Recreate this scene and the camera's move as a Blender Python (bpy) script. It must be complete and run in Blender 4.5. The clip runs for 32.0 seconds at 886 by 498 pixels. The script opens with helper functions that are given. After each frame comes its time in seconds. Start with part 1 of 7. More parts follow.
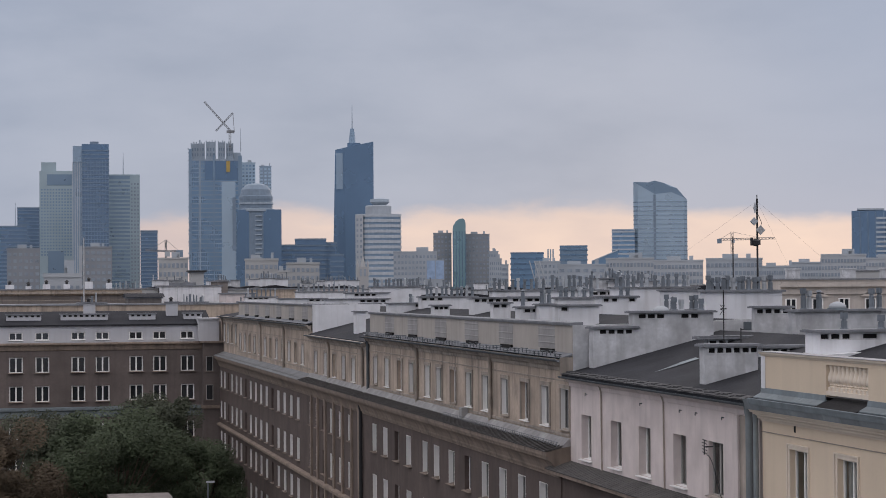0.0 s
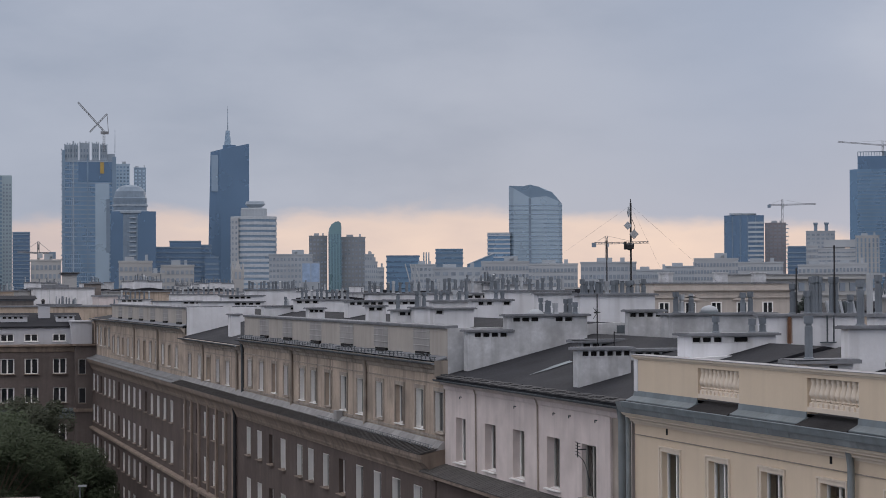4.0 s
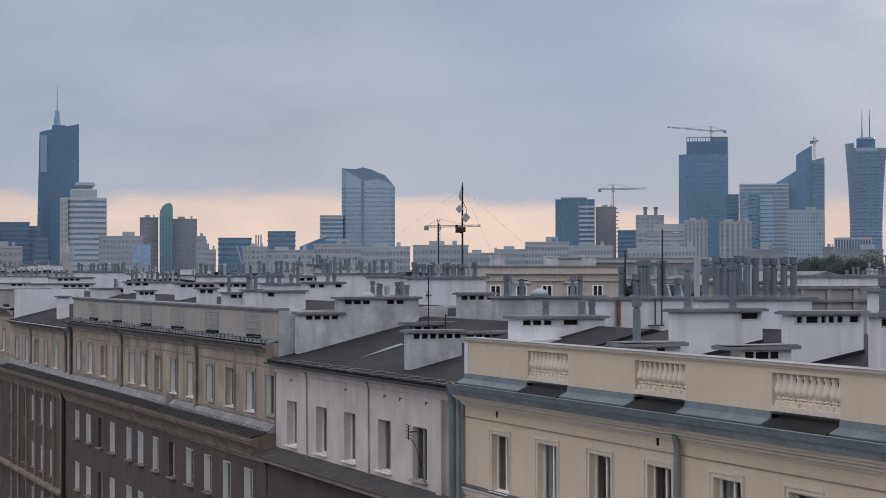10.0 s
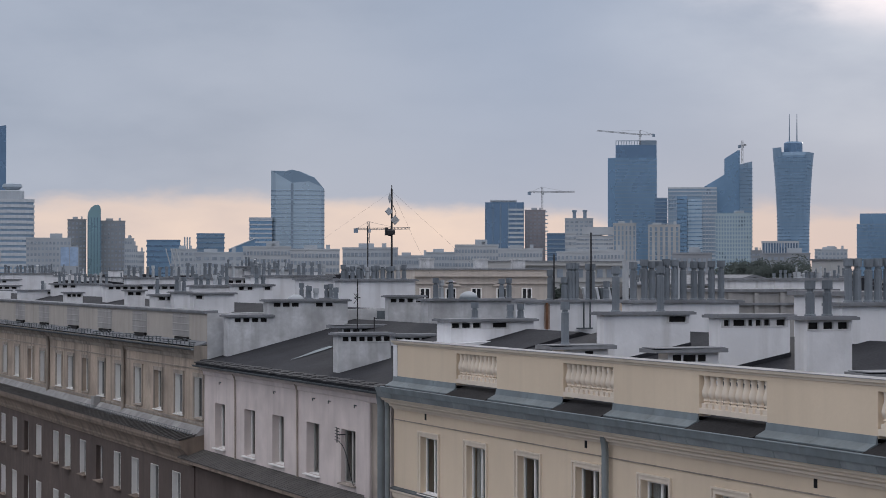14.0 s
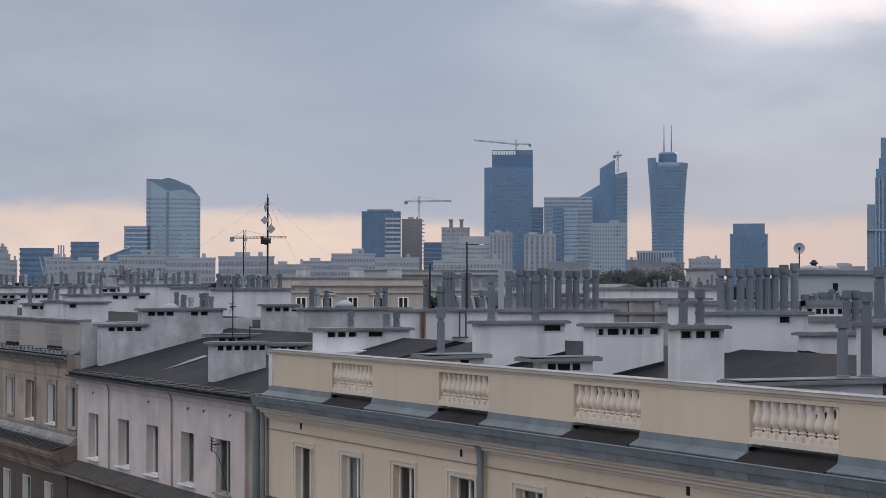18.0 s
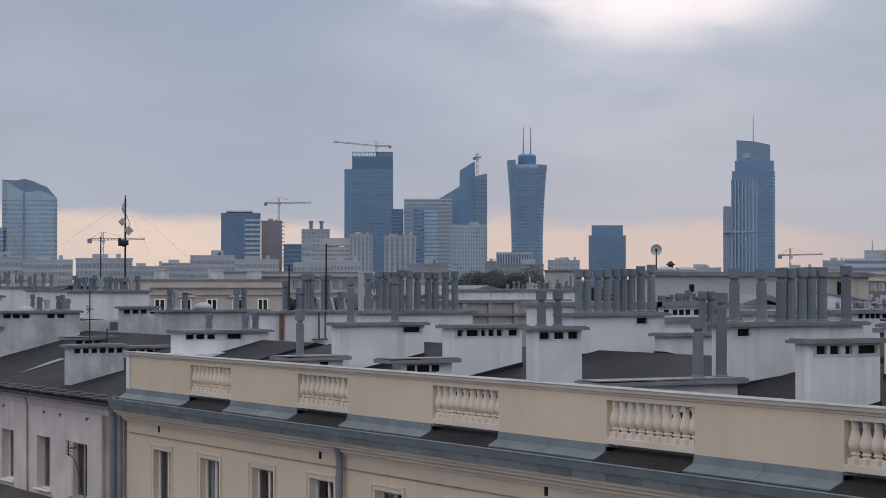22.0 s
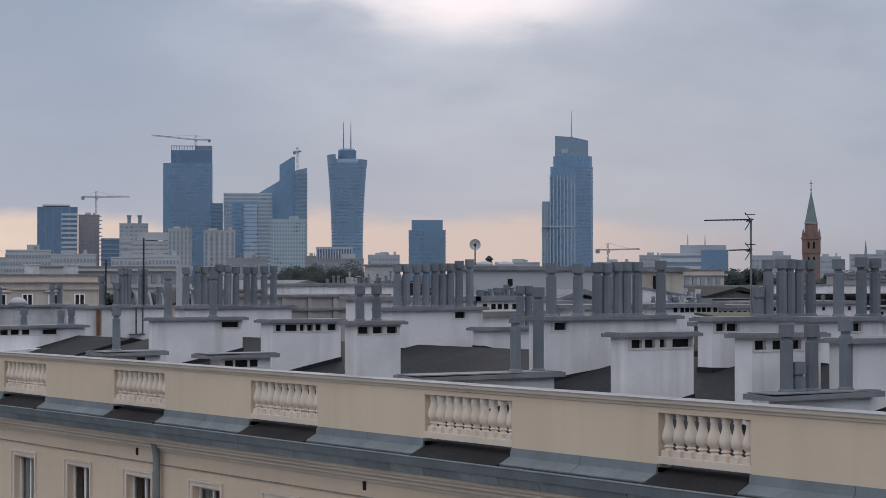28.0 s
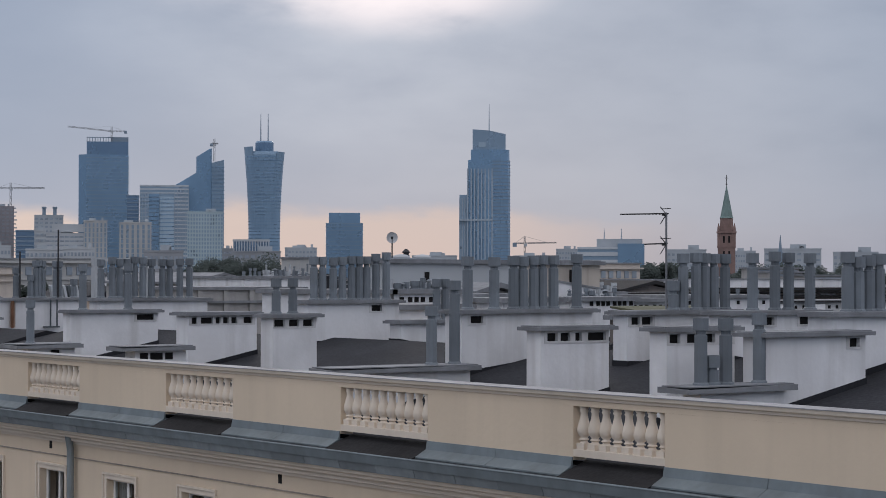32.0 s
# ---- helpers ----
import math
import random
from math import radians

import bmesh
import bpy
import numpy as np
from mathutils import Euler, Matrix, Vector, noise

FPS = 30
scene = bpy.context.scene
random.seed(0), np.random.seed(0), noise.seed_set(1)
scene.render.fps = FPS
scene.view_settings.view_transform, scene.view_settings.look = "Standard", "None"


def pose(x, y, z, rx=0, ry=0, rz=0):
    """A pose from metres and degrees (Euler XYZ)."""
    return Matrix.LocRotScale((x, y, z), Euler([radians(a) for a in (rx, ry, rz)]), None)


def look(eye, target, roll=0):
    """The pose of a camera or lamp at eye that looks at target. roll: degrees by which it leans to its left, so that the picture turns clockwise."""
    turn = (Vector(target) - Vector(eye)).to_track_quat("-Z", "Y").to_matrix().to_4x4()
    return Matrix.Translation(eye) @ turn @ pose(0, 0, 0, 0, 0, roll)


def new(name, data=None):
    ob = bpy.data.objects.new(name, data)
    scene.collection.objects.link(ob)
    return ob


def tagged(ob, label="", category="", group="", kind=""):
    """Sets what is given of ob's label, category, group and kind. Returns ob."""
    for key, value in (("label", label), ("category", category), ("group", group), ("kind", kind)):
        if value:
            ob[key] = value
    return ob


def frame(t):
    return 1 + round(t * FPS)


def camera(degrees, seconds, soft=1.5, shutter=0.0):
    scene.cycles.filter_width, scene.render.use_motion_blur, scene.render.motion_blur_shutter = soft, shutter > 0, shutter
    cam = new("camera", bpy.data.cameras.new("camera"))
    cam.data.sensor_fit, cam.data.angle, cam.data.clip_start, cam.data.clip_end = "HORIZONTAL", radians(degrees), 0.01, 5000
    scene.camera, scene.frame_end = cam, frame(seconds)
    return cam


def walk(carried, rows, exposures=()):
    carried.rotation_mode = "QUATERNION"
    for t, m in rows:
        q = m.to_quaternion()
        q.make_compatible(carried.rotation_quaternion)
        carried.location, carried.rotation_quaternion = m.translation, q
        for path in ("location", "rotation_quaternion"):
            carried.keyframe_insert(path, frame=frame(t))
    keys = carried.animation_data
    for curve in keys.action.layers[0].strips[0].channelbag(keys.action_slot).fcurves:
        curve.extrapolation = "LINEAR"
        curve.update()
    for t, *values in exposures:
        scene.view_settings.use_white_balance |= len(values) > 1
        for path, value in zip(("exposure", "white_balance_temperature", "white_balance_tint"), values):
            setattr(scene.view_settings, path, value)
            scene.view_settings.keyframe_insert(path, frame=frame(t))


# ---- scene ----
# ---- camera ----
EYE = 24.0          # the eye's height over the street
ARM = 0.38          # the camera swings on an outstretched arm
cam = camera(23.93, 32.0, soft=0.9)
# seconds, heading to the right of the street's line, pitch, lean (degrees)
ROWS = [
    (0, 12.100, 1.095, 0.390),
    (0.5, 12.414, 1.096, 0.262),
    (1, 12.832, 1.122, 0.272),
    (1.5, 13.228, 1.212, 0.339),
    (2, 13.691, 1.241, 0.400),
    (2.5, 14.169, 1.218, 0.291),
    (3, 14.596, 1.171, 0.291),
    (3.5, 15.063, 1.157, 0.289),
    (5.5, 16.672, 1.112, 0.069),
    (6, 17.046, 1.053, 0.071),
    (6.5, 17.405, 1.011, 0.125),
    (7, 17.774, 0.943, 0.105),
    (7.5, 18.132, 0.920, 0.215),
    (8, 18.435, 0.869, 0.201),
    (8.5, 18.814, 0.827, 0.217),
    (9, 19.278, 0.797, 0.066),
    (9.5, 19.734, 0.737, 0.050),
    (10, 20.094, 0.674, 0.090),
    (10.5, 20.304, 0.583, 0.159),
    (11, 20.489, 0.518, 0.003),
    (11.5, 20.752, 0.519, 0.009),
    (12, 21.034, 0.542, -0.037),
    (12.5, 21.306, 0.578, -0.008),
    (13, 21.493, 0.625, -0.025),
    (13.5, 21.722, 0.720, -0.011),
    (14, 22.026, 0.746, -0.026),
    (14.5, 22.419, 0.741, -0.052),
    (16.5, 23.849, 0.837, 0.099),
    (17, 24.236, 0.913, 0.153),
    (17.5, 24.753, 0.949, 0.097),
    (18, 25.405, 0.997, -0.084),
    (18.5, 26.090, 1.059, -0.213),
    (19, 26.775, 1.098, -0.286),
    (19.5, 27.401, 1.124, -0.259),
    (20, 27.928, 1.130, -0.256),
    (20.5, 28.338, 1.124, -0.226),
    (21, 28.657, 1.094, -0.109),
    (21.5, 28.928, 1.060, 0.041),
    (22, 29.235, 1.045, 0.012),
    (22.5, 29.488, 0.997, -0.044),
    (23, 29.823, 0.951, -0.128),
    (23.5, 30.370, 0.929, -0.362),
    (24, 31.042, 0.889, -0.561),
    (24.5, 31.761, 0.863, -0.480),
    (25, 32.384, 0.900, -0.325),
    (25.5, 32.809, 0.936, -0.251),
    (26, 33.180, 0.982, -0.127),
    (26.5, 33.455, 0.984, -0.088),
    (28.5, 34.409, 0.827, 0.036),
    (29, 34.666, 0.726, -0.039),
    (29.5, 34.917, 0.678, -0.052),
    (30, 35.144, 0.653, -0.076),
    (30.5, 35.452, 0.683, -0.021),
    (31, 35.783, 0.725, -0.051),
    (31.5, 36.134, 0.726, -0.018),
    (32, 36.430, 0.705, -0.110),
]
A0 = radians(24.0)
walk(cam, [(t, pose(ARM * (math.sin(radians(a)) - math.sin(A0)), ARM * (math.cos(radians(a)) - math.cos(A0)), EYE, 90 + p, q, -a))
           for t, a, p, q in ROWS], exposures=((0.0, 0.12, 6690, 13.4), (6.0, 0.03, 6520, 11.5), (13.0, 0.04, 6420, 10.7), (19.0, 0.0, 6400, 10.5), (25.0, -0.06, 6385, 10.8), (32.0, -0.06, 6370, 10.8)))
scene.view_settings.exposure = 0.0

# ---- overcast evening sky and a weak, veiled sun ----
SUN_AZ, SUN_EL = 34.0, 12.0
world = bpy.data.worlds.new("overcast_sky")
scene.world = world
world.use_nodes = True
wn = world.node_tree
wn.nodes.clear()


def wmath(op, a, b=0.0, clamp=False):
    n = wn.nodes.new("ShaderNodeMath")
    n.operation, n.use_clamp = op, clamp
    for i, v in enumerate((a, b)):
        if isinstance(v, (int, float)):
            n.inputs[i].default_value = v
        else:
            wn.links.new(v, n.inputs[i])
    return n.outputs[0]


def wmix(f, a, b):
    n = wn.nodes.new("ShaderNodeMix")
    n.data_type = "RGBA"
    for i, v in ((0, f), (6, a), (7, b)):
        if isinstance(v, (int, float, tuple)):
            n.inputs[i].default_value = (*v, 1) if isinstance(v, tuple) else v
        else:
            wn.links.new(v, n.inputs[i])
    return n.outputs[2]


def wramp(f, lo, hi):
    n = wn.nodes.new("ShaderNodeMapRange")
    n.interpolation_type = "SMOOTHSTEP"
    wn.links.new(f, n.inputs[0])
    n.inputs[1].default_value, n.inputs[2].default_value = lo, hi
    return n.outputs[0]


def wnoise(vec, scale, detail, rough=0.5):
    n = wn.nodes.new("ShaderNodeTexNoise")
    wn.links.new(vec, n.inputs["Vector"])
    n.inputs["Scale"].default_value, n.inputs["Detail"].default_value, n.inputs["Roughness"].default_value = scale, detail, rough
    return n.outputs[0]


geo = wn.nodes.new("ShaderNodeTexCoord")
sep = wn.nodes.new("ShaderNodeSeparateXYZ")
wn.links.new(geo.outputs["Generated"], sep.inputs[0])
dx, dy, dz = sep.outputs
up = wmath("MAXIMUM", dz, 0.0)
# a cloud deck seen in perspective: the direction cast onto a level sheet
low = wmath("ADD", up, 0.055)
deck = wn.nodes.new("ShaderNodeCombineXYZ")
wn.links.new(wmath("DIVIDE", dx, low), deck.inputs[0])
wn.links.new(wmath("DIVIDE", dy, low), deck.inputs[1])
big = wnoise(deck.outputs[0], 0.11, 4.0, 0.5)
flat = wn.nodes.new("ShaderNodeCombineXYZ")
wn.links.new(dx, flat.inputs[0])
wn.links.new(dy, flat.inputs[1])
wn.links.new(wmath("MULTIPLY", dz, 2.6), flat.inputs[2])
soft_n = wnoise(flat.outputs[0], 4.5, 4.0, 0.5)
wisp = wnoise(flat.outputs[0], 13.0, 5.0, 0.55)
cloud = wmath("ADD", wmath("ADD", wmath("MULTIPLY", big, 0.35), wmath("MULTIPLY", soft_n, 0.40)), wmath("MULTIPLY", wisp, 0.25))
shade = wmix(wramp(cloud, 0.40, 0.60), (0.272, 0.338, 0.455), (0.374, 0.436, 0.552))
# the deck grows brighter higher up, as an overcast sky does
rise = wmath("ADD", 1.0, wmath("MULTIPLY", wramp(up, 0.13, 0.42), 1.55))
shade = wmix(wramp(up, 0.13, 0.45), shade, (0.416, 0.418, 0.448))


def wdot(az, el):
    x, y, z = math.sin(radians(az)) * math.cos(radians(el)), math.cos(radians(az)) * math.cos(radians(el)), math.sin(radians(el))
    return wmath("ADD", wmath("ADD", wmath("MULTIPLY", dx, x), wmath("MULTIPLY", dy, y)), wmath("MULTIPLY", dz, z))


blue_side = wramp(wdot(31.0, 3.0), 0.965, 0.997)
shade = wmix(blue_side, shade, wmix(0.7, shade, (0.266, 0.352, 0.50)))
grey_side = wramp(wdot(10.0, 3.0), 0.965, 0.997)
shade = wmix(grey_side, shade, wmix(0.28, shade, (0.385, 0.412, 0.475)))
east_side = wramp(wdot(48.0, 3.0), 0.968, 0.998)
shade = wmix(east_side, shade, wmix(0.6, shade, (0.245, 0.305, 0.415)))
high_side = wmath("MULTIPLY", wramp(wdot(41.0, 12.0), 0.968, 0.996), wramp(cloud, 0.34, 0.60))
shade = wmix(wmath("MULTIPLY", high_side, 0.6), shade, (0.44, 0.50, 0.61))
# thin cloud in front of the sun
haze = wmath("MULTIPLY", wramp(wdot(33.0, 11.5), 0.986, 0.999), wramp(cloud, 0.38, 0.62))
shade = wmix(wmath("MULTIPLY", haze, 0.55), shade, (0.55, 0.62, 0.73))
puff = wmath("ADD", wmath("MULTIPLY", soft_n, 0.45), wmath("MULTIPLY", wisp, 0.55))
for az_v, el_v, part_v in ((30.2, 10.0, 0.45), (32.2, 9.8, 0.6), (34.0, 9.45, 0.9), (35.7, 9.4, 0.9), (37.6, 9.8, 0.65)):
    veil = wmath("MULTIPLY", wramp(wdot(az_v, el_v), 0.9983, 0.9999), wramp(puff, 0.36, 0.58))
    shade = wmix(wmath("MULTIPLY", veil, part_v), shade, (1.05, 0.96, 0.99))
# the clear, warm strip under the edge of the deck, on the side of the setting sun
ragged = wmath("SUBTRACT", wmath("ADD", wmath("MULTIPLY", soft_n, 0.45), wmath("MULTIPLY", wisp, 0.55)), 0.5)
west = wramp(wdot(14.0, 1.0), 0.976, 0.996)
edge = wmath("SUBTRACT", wmath("ADD", dz, wmath("MULTIPLY", ragged, 0.075)), wmath("MULTIPLY", west, 0.012))
strip = wmath("SUBTRACT", 1.0, wramp(edge, 0.021, 0.034))
side = wramp(wdot(19.0, 1.0), 0.905, 0.958)
strip = wmath("MULTIPLY", strip, wmath("ADD", 0.05, wmath("MULTIPLY", side, 0.85)))
glow = wmath("MULTIPLY", wramp(wdot(17.0, 1.2), 0.955, 0.998), wmath("ADD", 0.7, wmath("MULTIPLY", ragged, 3.2)), True)
shade = wmix(strip, shade, wmix(glow, (0.52, 0.455, 0.47), (0.79, 0.635, 0.55)))
lit = wn.nodes.new("ShaderNodeVectorMath")
lit.operation = "SCALE"
wn.links.new(shade, lit.inputs[0])
wn.links.new(rise, lit.inputs["Scale"])
clear = wn.nodes.new("ShaderNodeTexSky")
clear.sky_type, clear.sun_disc = "NISHITA", False
clear.sun_elevation, clear.sun_rotation = radians(SUN_EL), radians(SUN_AZ)
bg_cloud, bg_sky, both, out = (wn.nodes.new(k) for k in ("ShaderNodeBackground", "ShaderNodeBackground", "ShaderNodeMixShader", "ShaderNodeOutputWorld"))
wn.links.new(lit.outputs[0], bg_cloud.inputs[0])
wn.links.new(clear.outputs[0], bg_sky.inputs[0])
bg_sky.inputs[1].default_value, both.inputs[0].default_value = 0.07, 0.96
wn.links.new(bg_sky.outputs[0], both.inputs[1])
wn.links.new(bg_cloud.outputs[0], both.inputs[2])
wn.links.new(both.outputs[0], out.inputs[0])

sun = new("sun", bpy.data.lights.new("sun", "SUN"))
sun.data.energy, sun.data.angle, sun.data.color = 0.5, radians(15), (1.0, 0.9, 0.8)
sun.matrix_world = look((0, 0, 60), (-math.sin(radians(SUN_AZ)) * 100, -math.cos(radians(SUN_AZ)) * 100, 60 - 100 * math.tan(radians(SUN_EL))))


# ---- materials ----
def material(name, colour, rough=0.8, metal=0.0, vary=0.12, grain=8.0, stain=0.35, streak=0.0, bump=0.15, per_object=0.0, dirt=(0.12, 0.10, 0.09), spec=0.3):
    """A weathered surface: large stains, fine grain, runs of dirt down the face, and a fine relief."""
    m = bpy.data.materials.new(name)
    m.use_nodes = True
    t = m.node_tree
    b = t.nodes["Principled BSDF"]
    b.inputs["Roughness"].default_value, b.inputs["Metallic"].default_value = rough, metal
    b.inputs["Specular IOR Level"].default_value = spec
    at = t.nodes.new("ShaderNodeNewGeometry").outputs["Position"]

    def noise_of(scale, detail, stretch=None):
        src = at
        if stretch:
            mp = t.nodes.new("ShaderNodeMapping")
            mp.inputs["Scale"].default_value = stretch
            t.links.new(at, mp.inputs[0])
            src = mp.outputs[0]
        n = t.nodes.new("ShaderNodeTexNoise")
        n.inputs["Scale"].default_value, n.inputs["Detail"].default_value = scale, detail
        t.links.new(src, n.inputs["Vector"])
        return n.outputs[0]

    def mixed(f, a, c, how="MIX"):
        n = t.nodes.new("ShaderNodeMix")
        n.data_type, n.blend_type = "RGBA", how
        for i, v in ((0, f), (6, a), (7, c)):
            if isinstance(v, (int, float, tuple)):
                n.inputs[i].default_value = (*v, 1) if isinstance(v, tuple) else v
            else:
                t.links.new(v, n.inputs[i])
        return n.outputs[2]

    def ranged(f, lo, hi, a, c):
        n = t.nodes.new("ShaderNodeMapRange")
        t.links.new(f, n.inputs[0])
        for i, v in enumerate((lo, hi, a, c)):
            n.inputs[i + 1].default_value = v
        return n.outputs[0]

    dark, light = tuple(c * (1 - vary) for c in colour), tuple(min(1, c * (1 + vary)) for c in colour)
    fine, wide = noise_of(grain, 6), noise_of(stain, 5)
    col = mixed(ranged(wide, 0.3, 0.7, 0, 1), dark, light)
    col = mixed(ranged(fine, 0.3, 0.75, 0, vary * 2.0), col, dark)
    if streak:
        runs = noise_of(1.0, 5, (2.4, 2.4, 0.16))
        col = mixed(ranged(runs, 0.5, 0.75, 0, streak), col, dirt)
        blot = noise_of(0.55, 7)
        col = mixed(ranged(blot, 0.56, 0.74, 0, streak * 0.8), col, dirt)
    if per_object:
        info = t.nodes.new("ShaderNodeObjectInfo").outputs["Random"]
        col = mixed(ranged(info, 0, 1, 0, per_object), col, tuple(c * 0.55 for c in colour))
    t.links.new(col, b.inputs["Base Color"])
    t.links.new(ranged(fine, 0.2, 0.8, max(0.02, rough - 0.08), min(1, rough + 0.08)), b.inputs["Roughness"])
    if bump:
        bp = t.nodes.new("ShaderNodeBump")
        bp.inputs["Strength"].default_value, bp.inputs["Distance"].default_value = bump, 0.02
        t.links.new(fine, bp.inputs["Height"])
        t.links.new(bp.outputs[0], b.inputs["Normal"])
    return m


def clear_glass(name):
    m = bpy.data.materials.new(name)
    m.use_nodes = True
    t = m.node_tree
    t.nodes.clear()
    see, gloss, mix, fr, o = (t.nodes.new(k) for k in ("ShaderNodeBsdfTransparent", "ShaderNodeBsdfGlossy", "ShaderNodeMixShader", "ShaderNodeFresnel", "ShaderNodeOutputMaterial"))
    see.inputs[0].default_value, gloss.inputs["Roughness"].default_value, fr.inputs[0].default_value = (0.82, 0.86, 0.86, 1), 0.03, 1.6
    t.links.new(fr.outputs[0], mix.inputs[0])
    t.links.new(see.outputs[0], mix.inputs[1])
    t.links.new(gloss.outputs[0], mix.inputs[2])
    t.links.new(mix.outputs[0], o.inputs[0])
    return m


CREAM = material("cream_render", (0.69, 0.568, 0.428), 0.85, vary=0.06, stain=0.35, streak=0.10, bump=0.25, dirt=(0.36, 0.30, 0.23))
CREAM_TRIM = material("cream_trim", (0.73, 0.635, 0.525), 0.8, vary=0.06, streak=0.14, dirt=(0.33, 0.28, 0.23))
PINK = material("pale_grey_pink_render", (0.655, 0.575, 0.545), 0.88, vary=0.11, stain=0.9, streak=0.28, bump=0.3, dirt=(0.29, 0.255, 0.245))
BEIGE = material("dirty_beige_render", (0.475, 0.385, 0.308), 0.9, vary=0.26, grain=5, stain=0.5, streak=0.8, dirt=(0.17, 0.15, 0.133))
BEIGE_TRIM = material("stained_stone_trim", (0.37, 0.32, 0.272), 0.9, vary=0.22, grain=4, stain=0.9, streak=0.65, dirt=(0.10, 0.088, 0.08))
BROWN = material("dark_brown_render", (0.112, 0.086, 0.076), 0.92, vary=0.2, grain=4, stain=0.5, streak=0.5, dirt=(0.07, 0.058, 0.052))
BROWN_PALE = material("weathered_brown_render", (0.155, 0.128, 0.117), 0.92, vary=0.22, grain=4, stain=0.4, streak=0.45, dirt=(0.095, 0.08, 0.073))
BROWN_TRIM = material("sooty_stone_trim", (0.255, 0.200, 0.160), 0.9, vary=0.22, grain=4, stain=0.8, streak=0.55, dirt=(0.085, 0.07, 0.06))
WHITE = material("white_limewash", (0.70, 0.70, 0.715), 0.9, vary=0.11, grain=9, stain=1.1, streak=0.42, bump=0.35, dirt=(0.36, 0.345, 0.33))
PATCH = material("grey_cement_patch", (0.55, 0.545, 0.55), 0.92, vary=0.2, stain=2.5, streak=0.35, dirt=(0.26, 0.25, 0.24))
GREY_WALL = material("weathered_grey_cement", (0.53, 0.535, 0.545), 0.92, vary=0.26, stain=1.5, streak=0.6, bump=0.3, dirt=(0.25, 0.24, 0.235))
FELT = material("bitumen_roof_felt", (0.024, 0.025, 0.030), 0.9, vary=0.3, grain=14, stain=0.6, bump=0.3, streak=0.25, dirt=(0.042, 0.044, 0.047), spec=0.2)
FELT_BROWN = material("worn_brown_roof_felt", (0.031, 0.030, 0.031), 0.9, vary=0.3, grain=14, stain=0.8, bump=0.3, spec=0.2)
SLAB = material("concrete_chimney_slab", (0.205, 0.213, 0.228), 0.9, vary=0.25, streak=0.3, stain=1.2, dirt=(0.07, 0.07, 0.07))
ZINC = material("zinc_flashing", (0.195, 0.228, 0.242), 0.6, 0.3, vary=0.16, stain=1.4, streak=0.3, bump=0.05, dirt=(0.12, 0.125, 0.125))
ZINC_DARK = material("dull_dark_zinc", (0.10, 0.115, 0.125), 0.6, 0.25, vary=0.25, stain=1.2, streak=0.3, bump=0.08, dirt=(0.05, 0.05, 0.05))
STEEL = material("galvanised_flue_steel", (0.20, 0.225, 0.25), 0.55, 0.3, vary=0.14, grain=5, stain=2.0, bump=0.04, per_object=0.6, streak=0.3, dirt=(0.08, 0.08, 0.085))
FILLET = material("pale_cement_fillet", (0.36, 0.35, 0.345), 0.92, vary=0.28, grain=3, stain=1.3, streak=0.5, dirt=(0.20, 0.19, 0.18))
LEDGE_GREY = material("dull_grey_ledge_sheet", (0.21, 0.213, 0.217), 0.75, 0.1, vary=0.2, stain=0.8, streak=0.3, dirt=(0.12, 0.118, 0.112))
TILE = material("brown_ledge_tile", (0.080, 0.074, 0.070), 0.8, vary=0.25, grain=10, stain=2.0)
RUST = material("rusty_steel", (0.17, 0.085, 0.05), 0.85, vary=0.3, stain=3.0)
RUST_STAIN = material("rust_run_on_limewash", (0.36, 0.27, 0.22), 0.95, vary=0.35, grain=6, stain=3.0, streak=0.6, dirt=(0.14, 0.075, 0.05))
BLACK = material("black_steel", (0.03, 0.03, 0.032), 0.6, vary=0.2)
# near-black colour that stands in for the shade inside holes and openings
UNLIT_DARK = material("unlit_dark_inside", (0.012, 0.011, 0.011), 0.95, vary=0.2)
UPVC = material("white_window_frame", (0.84, 0.82, 0.79), 0.45, vary=0.04, bump=0.0)
OLD_WOOD = material("old_grey_window_frame", (0.36, 0.35, 0.33), 0.7, vary=0.12)
PANE = clear_glass("window_glass")
DARK_PANE = material("dark_window_glass", (0.03, 0.033, 0.037), 0.05, vary=0.4, grain=0.6, bump=0.0, spec=0.8, per_object=0.6)
CURTAIN = material("off_white_curtain", (0.55, 0.53, 0.50), 0.95, vary=0.12, grain=3)
ROOM = material("room_wall", (0.30, 0.28, 0.26), 0.95)
# paler than asphalt: lightened to throw light up onto the facades
PALE_GROUND = material("pale_bounce_ground", (0.16, 0.155, 0.15), 0.9, vary=0.2, stain=0.1)
# brick of the far church, red muted in the colour to imitate haze
BRICK_RED = material("hazed_red_brick", (0.215, 0.145, 0.13), 0.9, vary=0.2, stain=0.4, streak=0.25)
COPPER = material("green_copper", (0.155, 0.215, 0.205), 0.6, 0.2, vary=0.15, stain=0.4, streak=0.2)
BARK = material("tree_bark", (0.10, 0.075, 0.055), 0.95, vary=0.3, grain=20)
LEAF = material("green_leaves", (0.070, 0.092, 0.050), 0.75, vary=0.45, grain=1.2, stain=0.25, bump=0.0)
LEAF_DULL = material("dull_green_leaves", (0.066, 0.076, 0.048), 0.75, vary=0.45, grain=1.2, stain=0.25, bump=0.0)
# far leaves, greyer and bluer because haze is mixed into the colour
LEAF_FAR = material("hazy_dark_leaves", (0.046, 0.060, 0.054), 0.8, vary=0.25, grain=1.0, stain=0.2, bump=0.0)
